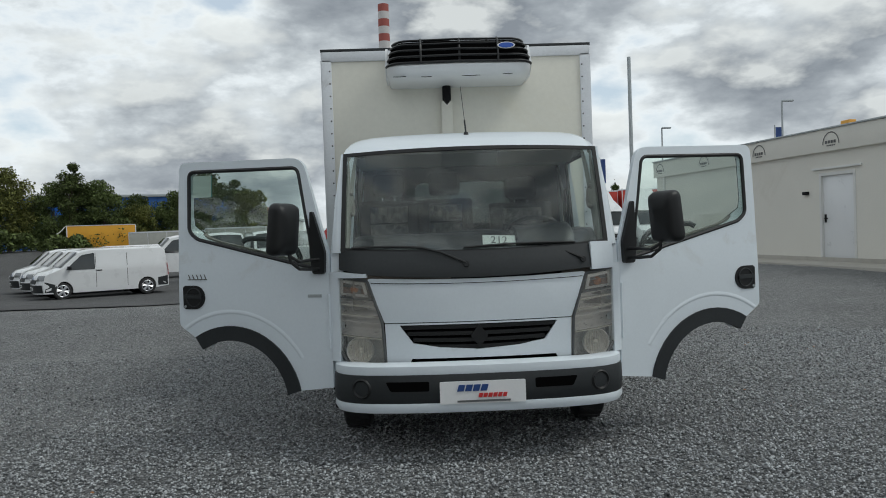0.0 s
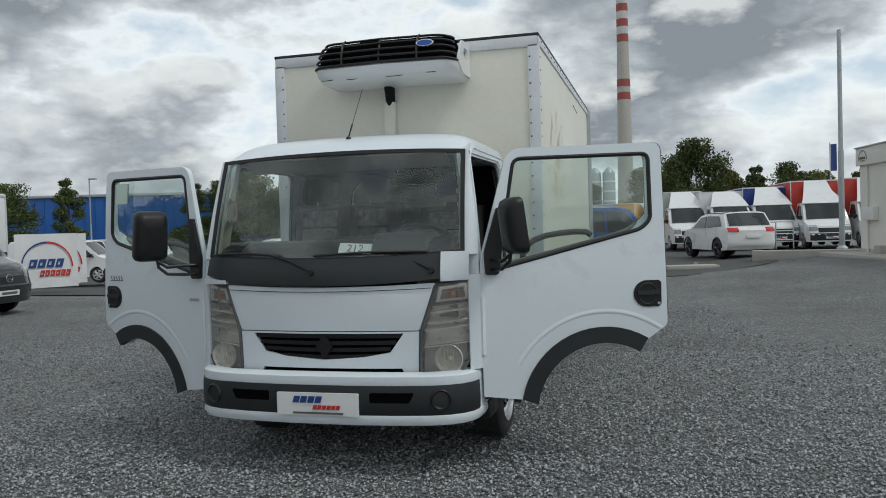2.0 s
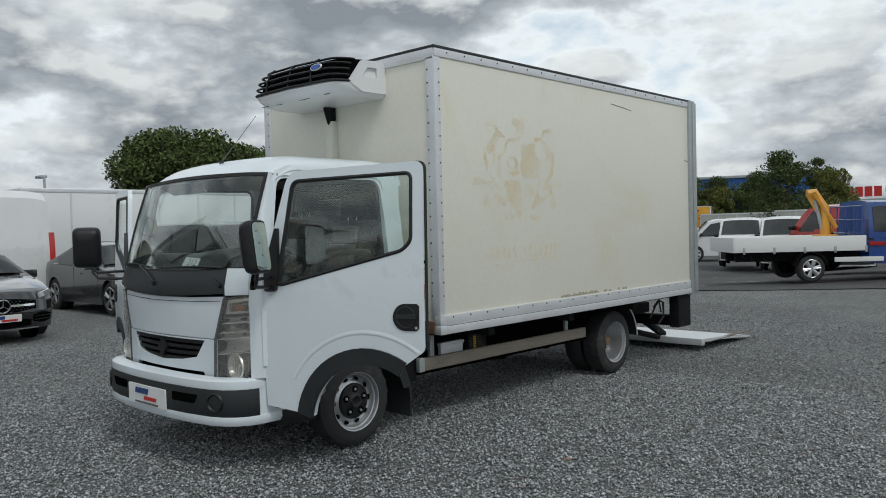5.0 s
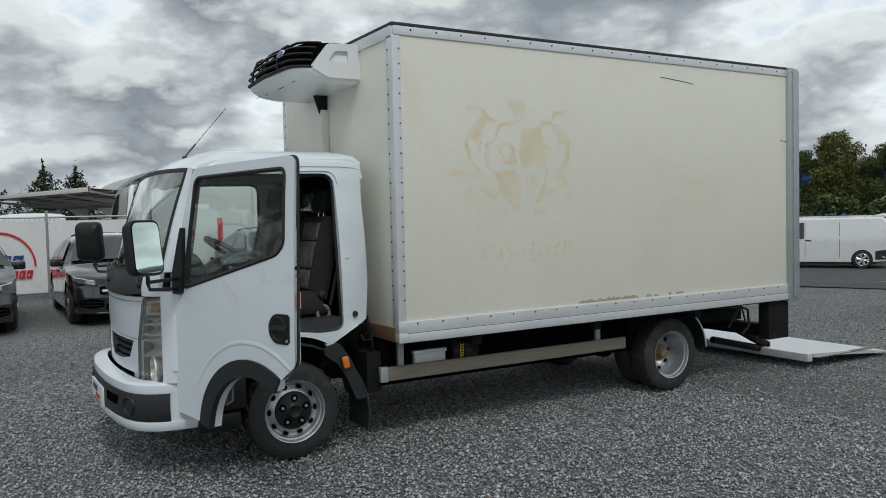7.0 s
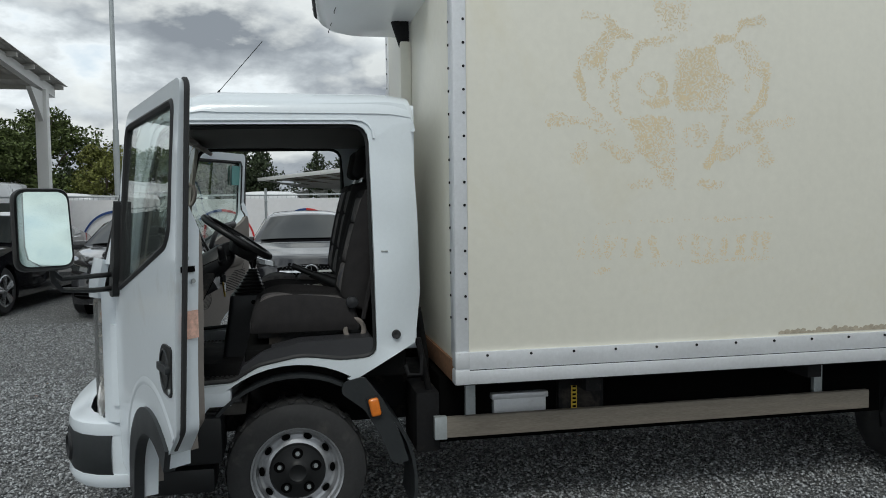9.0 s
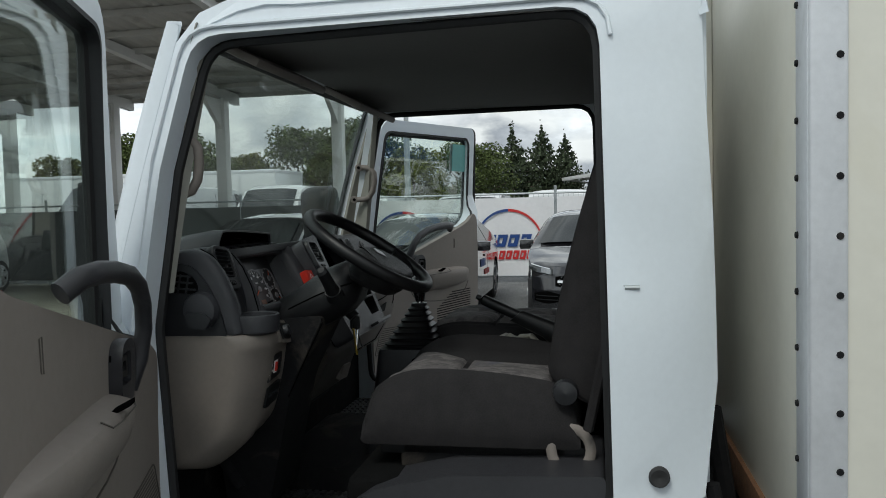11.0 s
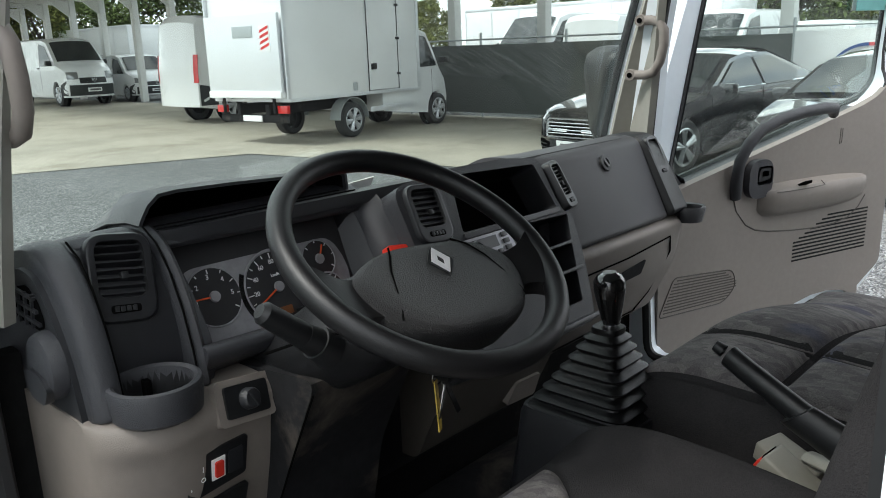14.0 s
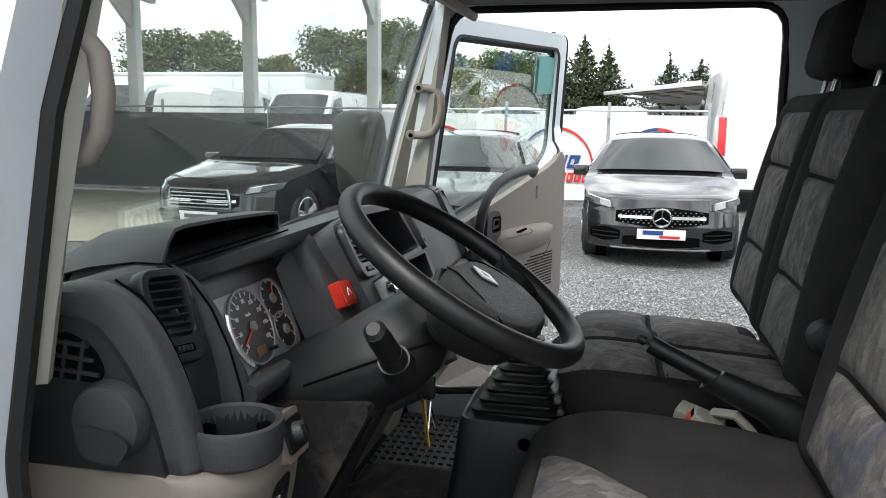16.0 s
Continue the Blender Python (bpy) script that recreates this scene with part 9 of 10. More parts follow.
def conifer(m, label, seed, h=7.0, spread=1.7, count=5200, leaf=0.15, ragged=0.35, group="pines"):
    rng = np.random.default_rng(seed)
    root = empty("tree", m, label, "tree", group)
    limbs = [rod((0, 0, -0.3), (0, 0, h * 0.97), 0.018 * h, 0.004 * h, 8)]
    pts = []
    for i in range(46):
        f = 0.06 + 0.92 * i / 46
        ln = spread * (1.04 - f) ** 0.8 * (1 - ragged + 2 * ragged * rng.random())
        a = i * 2.4 + rng.uniform(-0.4, 0.4)
        z = h * f
        tip = np.array((ln * math.cos(a), ln * math.sin(a), z + 0.10 * ln))
        limbs.append(tube([(0, 0, z), tuple(tip)], 0.02, 4))
        k = max(20, int(count * ln / spread / 28))
        t = rng.random(k)[:, None] ** 0.6
        pts.append(np.array((0, 0, z)) * (1 - t) + tip * t + rng.normal(size=(k, 3)) * np.array((0.16, 0.16, 0.10)) * (0.5 + ln))
    pts.append(np.array((0, 0, h)) + rng.normal(size=(60, 3)) * np.array((0.06, 0.06, 0.3)))
    part("trunk", joined(*limbs), "bark", root)
    me = leaf_cloud(np.concatenate(pts), leaf, seed, 0.2)
    me.materials.append(M["needles"])
    cr = new("crown", me)
    cr.parent = root
    return root


def grown(x, y, k=1.0, turn=0, kz=None, z=None):
    return pose(x, y, lie(x, y) if z is None else z, 0, 0, turn) @ Matrix.Diagonal((k, k, kz or k, 1))


# the wooded bank, in two rows
wood = [broad_tree(grown(-44, 28), "dense dark green leafy tree on the bank", 11, low=0.06, spread=3.1, clumps=44, count=14000, leaf=0.115), broad_tree(grown(-42, 30, 1.0), "dense green leafy tree on the bank", 12, low=0.05, spread=3.0, clumps=44, count=14000, leaf=0.115)]
rw = random.Random(5)
for row in range(3):
    for i in range(7):
        f = i / 6
        x, y = -43.5 + 5.5 * f - 2.6 * row + rw.uniform(-0.8, 0.8), 27 + 8.5 * f + 2.4 * row + rw.uniform(-0.8, 0.8)
        k = (0.92 + 0.2 * rw.random()) * (1.0 if f < 0.7 else 0.8) * (1 + 0.05 * row)
        copy_thing(wood[(i + row) % 2], grown(x, y, k, rw.uniform(0, 360)))
autumn = broad_tree(grown(-34, 66, 0.85), "leafy tree turning yellow, by the blue hall", 13, mat="leaves_autumn", low=0.05, clumps=36, count=11000, leaf=0.12)
poplar = broad_tree(grown(-29.5, 67.4, 0.85), "narrow green leafy tree by the blue hall", 14, spread=1.9, low=0.04, h=8.5, clumps=34, count=9000, leaf=0.12)
for i, (x, y, k, src) in enumerate(((-38.5, 64, 0.72, poplar), (-27, 68, 0.8, wood[0]), (-24.6, 70, 0.78, autumn), (-22.3, 73, 0.8, wood[0]), (-20.4, 75, 0.7, poplar), (-46, 57, 0.85, poplar), (-50, 54, 0.8, wood[1]))):
    copy_thing(src, grown(x, y, k, 50 * i))
for i, (x, y, k) in enumerate(((-17.6, 66, 0.85), (-14.5, 68, 0.8), (-16, 70, 0.9), (3.5, 80, 0.95), (0.9, 70, 0.9), (2.8, 73, 0.9), (5.0, 69, 1.0), (7.4, 72, 0.85), (9.6, 70, 0.8), (12.4, 72, 0.75), (15.0, 74, 0.8), (17.5, 71, 0.7), (-5.2, 88, 0.7), (-8.5, 86, 0.65))):
    copy_thing((wood[0], autumn, poplar)[i % 3], grown(x, y, k, 77 * i, z=0))
for i, (a, d, k) in enumerate(((-101, 34, 0.62), (-105, 35, 0.7), (-109, 34, 0.66), (-113, 36, 0.62), (-117, 34, 0.6), (-121, 37, 0.66), (-126, 38, 0.62), (-150, 45, 0.8), (-154, 46, 0.9), (-158, 45, 0.8), (-162, 47, 0.75), (-97, 40, 0.62), (-132, 42, 0.6), (-138, 44, 0.6))):
    copy_thing((autumn, wood[0], wood[1])[i % 3], grown(1 + d * math.sin(radians(a)), 5 + d * math.cos(radians(a)), k * 1.18, 40 * i, k * 1.02, z=0))
rh = random.Random(8)
for i in range(15):
    a = radians(-29.0 + 0.95 * i + rh.uniform(-0.2, 0.2))
    d, k = 75 + rh.uniform(-1.2, 1.2), (0.92, 0.70, 0.84, 0.66, 0.72)[i % 5] * (0.96 + 0.1 * rh.random())
    x, y = -0.35 + d * math.sin(a), d * math.cos(a)
    copy_thing((wood[0], poplar, wood[1], autumn, wood[1])[i % 5], grown(x, y, k * 0.70, 61 * i, k * 0.76))
pine = conifer(grown(-53, 3.0, 0.95), "tall dark green pine tree", 21, spread=2.5, ragged=0.25)
pine2 = conifer(grown(-50.5, 1.2, 0.92, 100), "bushy dark green pine tree", 22, ragged=0.45, spread=3.0)
for i, (x, y, k) in enumerate(((-52.4, 4.6, 0.9), (-55, 8.6, 0.85), (-54, 10.5, 0.8), (-48, -7, 0.72), (-50, -9.5, 0.8), (6.8, 76, 0.8), (4.2, 78, 0.85), (10.5, 79, 0.85), (19.5, 80, 0.8), (-34, -10, 0.55))):
    copy_thing((pine, pine2)[i % 2], grown(x, y, k, 33 * i, z=0))

# ---- parked cars beside the truck ----
dark_car = sedan("glossy black four-door sedan with white dealer plate", heading(-9.8, 6.4, 0), "black_car", dealer=True)
ad = sedan("dark sedan with red and blue lettering on its doors", heading(-9.45, 3.85, 0), "black_car", dealer=True)
for i, (mt, u0, z0, n_, w) in enumerate((("ink_blue", 0.55, 0.66, 4, 0.10), ("ink_red", 0.15, 0.52, 6, 0.07))):
    word = []
    for k in range(n_):
        word.append(block(u0 - (k + 1) * w * 1.2, u0 - k * w * 1.2 - 0.02, 0.912, 0.918, z0, z0 + w * 1.1))
    part("door_lettering", joined(*word), mt, ad, "coloured advertising lettering shapes", smooth=False)
limo = sedan("long black luxury sedan with chrome grille", heading(-9.8, 1.2, -7) @ Matrix.Diagonal((1.09, 1.06, 1.04, 1)), "black_car", studs=False)
part("grille_frame", tube([(2.335, y, z) for y, z in rounded([(-0.43, 0.49), (0.43, 0.49), (0.40, 0.705), (-0.40, 0.705)], 0.03)], 0.016, 6, closed=True), "chrome", limo)
for k in range(4):
    part("grille_bar", block(2.335, 2.352, -0.40 + 0.01 * k, 0.40 - 0.01 * k, 0.525 + 0.042 * k, 0.54 + 0.042 * k, 0.003), "chrome", limo)
grey_car = sedan("dark metallic grey coupe sedan", heading(-11.65, 10.15, 0), "graphite_car")
mpv = van("dark metallic passenger van with tinted windows", heading(-13.2, 13.6, 0), "dark_van", glazed=True, k=(1.0, 1.0, 0.97), group="parked cars", skirt=False, name="passenger_van")

# ---- banner fence ----
def banner(y0, y1):
    b = empty("banner", pose(-13.7, (y0 + y1) / 2, 0), "white advertising banner with red and blue arc, tied to a fence", "banner", "fence banners")
    w = (y1 - y0) / 2
    part("cloth", sheet([[(0.012 * math.sin(7 * y + 3 * z) * math.cos(2 * z), y, z) for y in [-w + 0.03 + (2 * w - 0.06) * i / 16 for i in range(17)]] for z in [0.12 + 1.6 * j / 10 for j in range(11)]], thick=0.006), "banner_white", b)
    for s, mt in ((-1, "ink_blue"), (1, "ink_red")):
        rows = []
        for q in (0.0, 1.0):
            rows.append([(0.035, s * (0.72 - 0.035 * q * (0.3 + t)) * math.sin(t * math.pi / 2), 0.72 + (0.86 - 0.06 * q) * math.cos(t * math.pi / 2) * 0.9) for t in [i / 14 for i in range(15)]])
        part("arc", sheet(rows, thick=0.004), mt, b)
    word_shapes([0.20] * 4, -0.52, 0.72, 0.25, 0.07, lambda a: 0.033, "ink_blue", b, axis="side", gap=0.22)
    word_shapes([0.115] * 6, -0.22, 0.46, 0.18, 0.04, lambda a: 0.033, "ink_red", b, axis="side", gap=0.25)
    for y in (-w + 0.02, w - 0.02):
        part("tie", joined(*[rod((-0.02, y - 0.01, z), (0.02, y + 0.01, z), 0.012, seg=6) for z in (0.2, 0.9, 1.66)]), "galv", b)
    return b


M["banner_white"] = material("banner_white", (0.78, 0.78, 0.79), 0.6, var=0.05, scale=1.5, fine=12, dirt=((0.6, 0.58, 0.55), 0.6, 0.85), dscale=2)
M["screen_cloth"] = material("screen_cloth", (0.085, 0.095, 0.09), 0.85, var=0.2, scale=2, fine=60)
ys = [1.2, 3.72, 5.64, 7.42]
for a, b in zip(ys, ys[1:]):
    flag_cloth = banner(a, b)
for x, y, d in ((-15.6, 20.2, -35), (-16.6, 21.8, -35)):
    copy_thing(flag_cloth, pose(x, y, -0.05, 0, 0, d))
fence = empty("fence", pose(-13.76, 0, 0), "galvanised mesh fence with tall posts", "fence")
for y in ys + [-1.2, -3.6, -6.0, -8.4, -10.8]:
    part("post", rod((0, y, 0), (0, y, 1.95), 0.03, seg=10), "galv", fence)
part("rail", joined(rod((0, -10.8, 1.80), (0, 7.42, 1.80), 0.02, seg=8), rod((0, -10.8, 0.1), (0, 7.42, 0.1), 0.018, seg=8)), "galv", fence)
mesh_bars = [rod((0, 1.2 + 0.10 * i, 0.1), (0, 1.2 + 0.10 * i, 1.8), 0.004, seg=4) for i in range(63)] + [rod((0, 1.2, z), (0, 7.4, z), 0.004, seg=4) for z in (0.5, 0.9, 1.3)]
part("wire_mesh", joined(*mesh_bars), "galv", fence)
part("screen", sheet([[(0.02 + 0.01 * math.sin(5 * y), y, z) for y in [-10.8 + 12.0 * i / 60 for i in range(61)]] for z in (0.1, 0.6, 1.1, 1.68)], thick=0.005), "screen_cloth", fence, "dark grey screening cloth")

# ---- canopy ----
M["canopy_white"] = material("canopy_white", (0.70, 0.70, 0.68), 0.5, var=0.06, scale=1.5, dirt=((0.45, 0.43, 0.38), 0.62, 0.85), dscale=1.2)
M["canopy_sheet"] = material("canopy_sheet", (0.50, 0.49, 0.46), 0.6, var=0.12, scale=1.2, dirt=((0.2, 0.18, 0.15), 0.55, 0.8), dscale=1)


def canopy(m, bays, pitch, x0, x1, z0, z1, label, brow=("canopy_white", 0.25), roof="canopy_sheet"):
    c = empty("canopy", m, label, "canopy", "car canopies")
    for i in range(bays + 1):
        y = -pitch * i
        part("post", block(-0.12, 0.12, y - 0.12, y + 0.12, 0, z0 - 0.05, 0.012), "canopy_white", c)
        part("bracket", outline([(0.12, z0 - 0.75), (0.12, z0 - 0.1), (0.95, z0 - 0.1)], [], 0.10, [], lambda a, b, d: (a, y - 0.05 + d, b)), "canopy_white", c, smooth=False)
        part("beam", outline([(x0, z0 - 0.12), (x1, z1 - 0.1), (x1, z1 + 0.02), (0.4, z0 + 0.17), (x0, z0 + 0.12)], [], 0.14, [], lambda a, b, d: (a, y - 0.07 + d, b)), "canopy_white", c, smooth=False)
    for k in range(9):
        f = k / 8
        x, z = x0 + (x1 - x0) * f, z0 + 0.16 + (z1 - z0 - 0.10) * f
        part("purlin", block(x - 0.04, x + 0.04, -pitch * bays - 0.3, 0.25, z - 0.10, z, 0.006), "canopy_sheet", c)
    n_ = int((pitch * bays + 1.4) / 0.0625)
    part("roof_sheet", sheet([[(x, 0.3 - 0.0625 * i, z + (0.03 if (i // 2) % 2 else 0.0)) for i in range(n_)] for x, z in ((x0 - 0.2, z0 + 0.165), (x1 + 0.15, z1 + 0.07))], thick=0.006), roof, c, "corrugated metal roof sheet", smooth=False)
    part("fascia", block(x1 + 0.10, x1 + 0.16, -pitch * bays - 0.7, 0.3, z1 + 0.11 - brow[1], z1 + 0.11, 0.006), brow[0], c)
    return c


canopy(pose(-14.3, 0.9, 0), 14, 2.73, -0.8, 7.8, 4.2, 4.75, "long white steel car canopy with corrugated roof")
M["canopy_brown"] = material("canopy_brown", (0.17, 0.128, 0.088), 0.7, var=0.15, scale=1.2, dirt=((0.2, 0.16, 0.11), 0.5, 0.8), dscale=1)
canopy(pose(-36.2, 11.9, 0, 0, 0, -73), 4, 3.6, -6.0, 3.0, 2.55, 3.25, "weathered canopy with pale beams and brown roof", ("canopy_white", 0.22), "canopy_brown")

# ---- vans and lorries on the far side ----
lift_lorry = box_lorry("white box lorry with raised tail lift and warning board", heading(-9.906, -6.628, 186), "white_gloss", False, 2.60, 2.88, wb=2.80, tail_lift=True, door=True, snub=True)
wv = van("white panel van with black bumpers", heading(-13.45, 32.9, -145.4, lie(-13.4, 32.9)))
def white_van(x, y, deg, k=(1, 1, 1), z=None, label=""):
    c = copy_thing(wv, heading(x, y, deg, lie(x, y) if z is None else z) @ Matrix.Diagonal((*k, 1)))
    return tagged(c, label)
high = (1.12, 1.03, 1.36)
white_van(-12.2, -12.4, 180, high, label="tall white panel van with long red tail lamps")
white_van(-12.4, -26.5, 90, (1.1, 1.0, 1.3), label="white high-roof van facing the yard")
white_van(-15.0, -26.0, 90, (0.85, 0.95, 0.95), label="small white delivery van")
white_van(-16.3, 8.55, 180, high, label="white high-roof van with red tail lamps behind the banners")
for i, y in enumerate((-8.5, -5.6, -2.8, 0.2, 3.0, 5.6)):
    white_van(-20.5, y, 180 if i % 2 else 0, (1.1, 1.0, (1.22 if i % 3 else 1.34) if y < -1 else 1.0), label="white van parked behind the fence")
for i, (x, y, d) in enumerate(((-15.0, 35.2, -145), (-16.6, 37.5, -146))):
    white_van(x, y, d, label="white panel van in the lower row")
for i, a in enumerate((-41, -39, -37, -35.2)):
    white_van(1.45 + 58 * math.sin(radians(a)), 0.27 + 58 * math.cos(radians(a)), -30, (1, 1, 1.1), z=-0.72, label="distant white van in a row")
rv = van("red panel van in a distant row", heading(1.45 + 58 * math.sin(radians(-38)), 1.27 + 58 * math.cos(radians(-38)), -30, -0.72), "red_van")
white_van(-14.2, 47.5, -150, (1.1, 1, 1.25), z=-0.7, label="tall white van beside the wheel ruts")
white_van(-17.8, 46.0, -150, z=-0.7, label="white van in the far row")

white_van(-24.5, 31.5, 20, z=-0.5, label="white panel van with nose to the road")
# long white trailer body and white containers
def long_body(x0, x1, y0, y1, h, label, name="trailer", z=0.0, mat="white_gloss"):
    t = empty(name, pose((x0 + x1) / 2, (y0 + y1) / 2, z), label, name.replace("_", " "))
    w, l = (x1 - x0) / 2, (y1 - y0) / 2
    part("box", block(-w, w, -l, l, 0.95, h, 0.03), mat, t)
    part("top_rail", block(-w - 0.015, w + 0.015, -l - 0.015, l + 0.015, h - 0.12, h - 0.02, 0.01), "alu", t)
    part("bottom_rail", block(-w - 0.015, w + 0.015, -l - 0.015, l + 0.015, 0.93, 1.06, 0.01), "alu", t)
    long_y = l > w
    n_ = max(2, int(max(l, w) * 2 / 1.25))
    for i in range(n_ + 1):
        q = -max(l, w) + 2 * max(l, w) * i / n_
        for s in (1, -1):
            part("rib", block(s * w - 0.012, s * w + 0.012, q - 0.025, q + 0.025, 1.06, h - 0.12) if long_y else block(q - 0.025, q + 0.025, s * l - 0.012, s * l + 0.012, 1.06, h - 0.12), "alu", t)
    for q in (0.55, 0.8):
        for s in (1, -1):
            c = (s * (w - 0.2), -l * q, 0.45) if long_y else (-w * q, s * (l - 0.2), 0.45)
            part("wheel", moved(turned([(-0.14, 0.2), (-0.14, 0.42), (0.14, 0.42), (0.14, 0.2), (0.05, 0.0)], 20, "x" if long_y else "y"), Matrix.Translation(c)), "rubber", t)
    part("frame", block(-w * 0.4, w * 0.4, -l, l, 0.7, 0.94, 0.01), "chassis", t)
    return t


long_body(-20.0, -17.5, 10.2, 20.7, 2.95, "long white box trailer standing behind the cars")
long_body(-25, -22.5, -14, -4, 3.0, "white box trailer behind the canopy")
long_body(-18.5, -16.1, -36, -28, 3.1, "white refrigerated trailer at the yard's end")
# yellow box truck, cargo boxes, tarpaulin lorries
box_lorry("yellow box lorry parked by the road", heading(-29, 66, -160, -0.2), "yellow_tarp", True, 5.2, 3.1, cab="white_van", name="box_lorry")
long_body(-23.5, -17.5, 64, 66.4, 2.9, "grey covered cargo trailer", z=-0.7, mat="grey_tarp")
long_body(-17.2, -12.5, 63, 65.4, 3.0, "pale covered cargo trailer with sign bars", z=-0.7, mat="grey_tarp")
for i, (x, y, d, mt, lab, L, H) in enumerate(((3.0, 43.5, -78, "grey_tarp", "white lorry with grey tarpaulin body", 4.2, 2.9), (5.0, 42.6, -80, "white_gloss", "white box lorry with roof deflector", 4.0, 2.8), (7.0, 42.8, -82, "blue_tarp", "white lorry with blue tarpaulin body", 4.2, 2.95), (9.1, 42.0, -84, "red_tarp", "white lorry with red tarpaulin body", 4.6, 3.15), (11.4, 42.0, -84, "red_tarp", "white lorry with red tarpaulin body and deflector", 4.6, 3.2))):
    box_lorry(lab, heading(x, y, d, 0.1), mt, True, L, H)
box_lorry("yellow tarpaulin lorry at the far side of the yard", heading(0.6, 56.5, -20, -0.2), "yellow_tarp", True, 5.6, 3.0)
red_cab = box_lorry("small red lorry parked behind the blue pickup", heading(-2.0, 29.5, 160, -0.1), "grey_tarp", False, 2.6, 1.15, cab="red_van")
for i, (x, y) in enumerate(((-7.5, 38), (-10.2, 40), (-4.6, 36.5))):
    white_van(x, y, -70, (1, 1, 1.15), z=-0.5, label="white van in the row beyond the road")

# ---- blue crew-cab dropside with crane ----
def crane_truck(m):
    prof = [(2.60, 0.30), (2.66, 0.62), (2.56, 0.98), (2.02, 1.24), (1.38, 1.94), (1.05, 2.02), (-0.70, 2.02), (-0.74, 0.46)]
    def fr(panel, root, x1, W):
        panel(-W * 0.88, W * 0.88, 0.34, 0.62, "bumper_plastic", "bumper", 0.012)
        panel(-0.5, 0.5, 0.66, 0.86, "black_plastic", "grille", 0.008)
        for s in (1, -1):
            panel(s * 0.58, s * 0.88, 0.76, 1.02, "car_lamp", "headlamp", 0.012)
    def ex(root, panel, side):
        mirrors(root, 1.72, 1.36, 0.98, "black_plastic")
        side([(2.50, 0.80), (2.50, 0.87), (-0.72, 1.0), (-0.72, 0.90)], 0.040, 0.034, "red_van", "stripe")
        for x in (0.66, -0.62):
            side([(x, 1.04), (x - 0.16, 1.04), (x - 0.16, 1.08), (x, 1.08)], 0.016, 0.016, "black_plastic", "door_handle")
        for x in (1.90, 0.40):
            side([(x, 0.5), (x - 0.014, 0.5), (x - 0.014, 1.9 if x < 1 else 1.25), (x, 1.9 if x < 1 else 1.25)], 0.001, 0.004, "void", "door_gap")
        bed = part("load_bed", block(-4.1, -0.86, -1.05, 1.05, 0.80, 0.88, 0.01), "alu", root, "aluminium dropside bed")
        for s in (1, -1):
            part("side_board", block(-4.1, -0.86, s * 1.03, s * 1.06, 0.78, 1.16, 0.008), "plate_white", bed)
            part("hinge", joined(*[block(-3.9 + 0.75 * i, -3.84 + 0.75 * i, s * 1.055, s * 1.072, 0.74, 0.90, 0.004) for i in range(5)]), "galv", bed)
            part("frame_rail", block(-3.9, 0.6, s * 0.35, s * 0.45, 0.52, 0.74, 0.01), "chassis", root)
            part("side_guard", block(-1.6, -0.4, s * 0.94, s * 0.98, 0.50, 0.62, 0.006), "plate_white", root)
            car_wheel(-2.17, s * 0.86, 0.34, s, root, 6, "steel_rim", 0.24)
            part("mudguard", sheet([[(-2.17 + 0.42 * math.cos(radians(a)), s * y, 0.35 + 0.42 * math.sin(radians(a))) for y in (0.72, 1.0)] for a in range(10, 171, 16)], thick=0.012), "black_plastic", root)
        part("tail_board", block(-4.13, -4.10, -1.05, 1.05, 0.78, 1.16, 0.006), "plate_white", bed)
        for y in (-0.95, -0.5, 0, 0.5, 0.95):
            part("head_bar", rod((-0.90, y, 0.88), (-0.90, y, 1.9), 0.02, seg=8), "blue_truck", root)
        for z in (1.2, 1.55, 1.9):
            part("head_rail", rod((-0.90, -0.95, z), (-0.90, 0.95, z), 0.018, seg=8), "blue_truck", root)
        cr = part("crane", joined(moved(block(-0.22, 0.22, -0.30, 0.30, 0.88, 1.18, 0.03), pose(-1.35, 0.2, 0)), rod((-1.35, 0.2, 1.15), (-1.35, 0.2, 1.95), 0.13, 0.11, 12)), "crane_yellow", root, "folded orange loading crane")
        part("boom", joined(tube([(-1.35, 0.2, 1.9), (-1.62, 0.2, 2.32), (-1.80, 0.2, 2.28)], 0.10, 8), tube([(-1.74, 0.28, 2.28), (-1.15, 0.30, 1.22)], 0.085, 8), tube([(-1.55, 0.12, 2.15), (-1.10, 0.1, 1.35)], 0.06, 8)), "crane_yellow", cr)
        part("ram", joined(rod((-1.42, 0.2, 1.3), (-1.6, 0.2, 2.1), 0.05, seg=10), rod((-1.3, 0.35, 1.4), (-1.0, 0.36, 1.1), 0.04, seg=10)), "galv", cr)
        part("hook", tube([(-1.12, 0.3, 1.22), (-1.10, 0.3, 1.10), (-1.05, 0.3, 1.05)], 0.03, 6), "chassis", cr)
    return vehicle("pickup_truck", "blue crew-cab dropside truck with orange crane and red stripe", m, prof, 0.97, (1.72,), 0.34, "blue_truck", [[(1.66, 1.26), (1.18, 1.84), (0.46, 1.88), (0.46, 1.24)], [(0.36, 1.24), (0.36, 1.88), (-0.60, 1.88), (-0.60, 1.24)]], ((2.02, 1.24), (1.38, 1.94)), None, 1.2, 0.12, 0.24, 0.0, fr, (), 6, "steel_rim", "", "truck", ex)


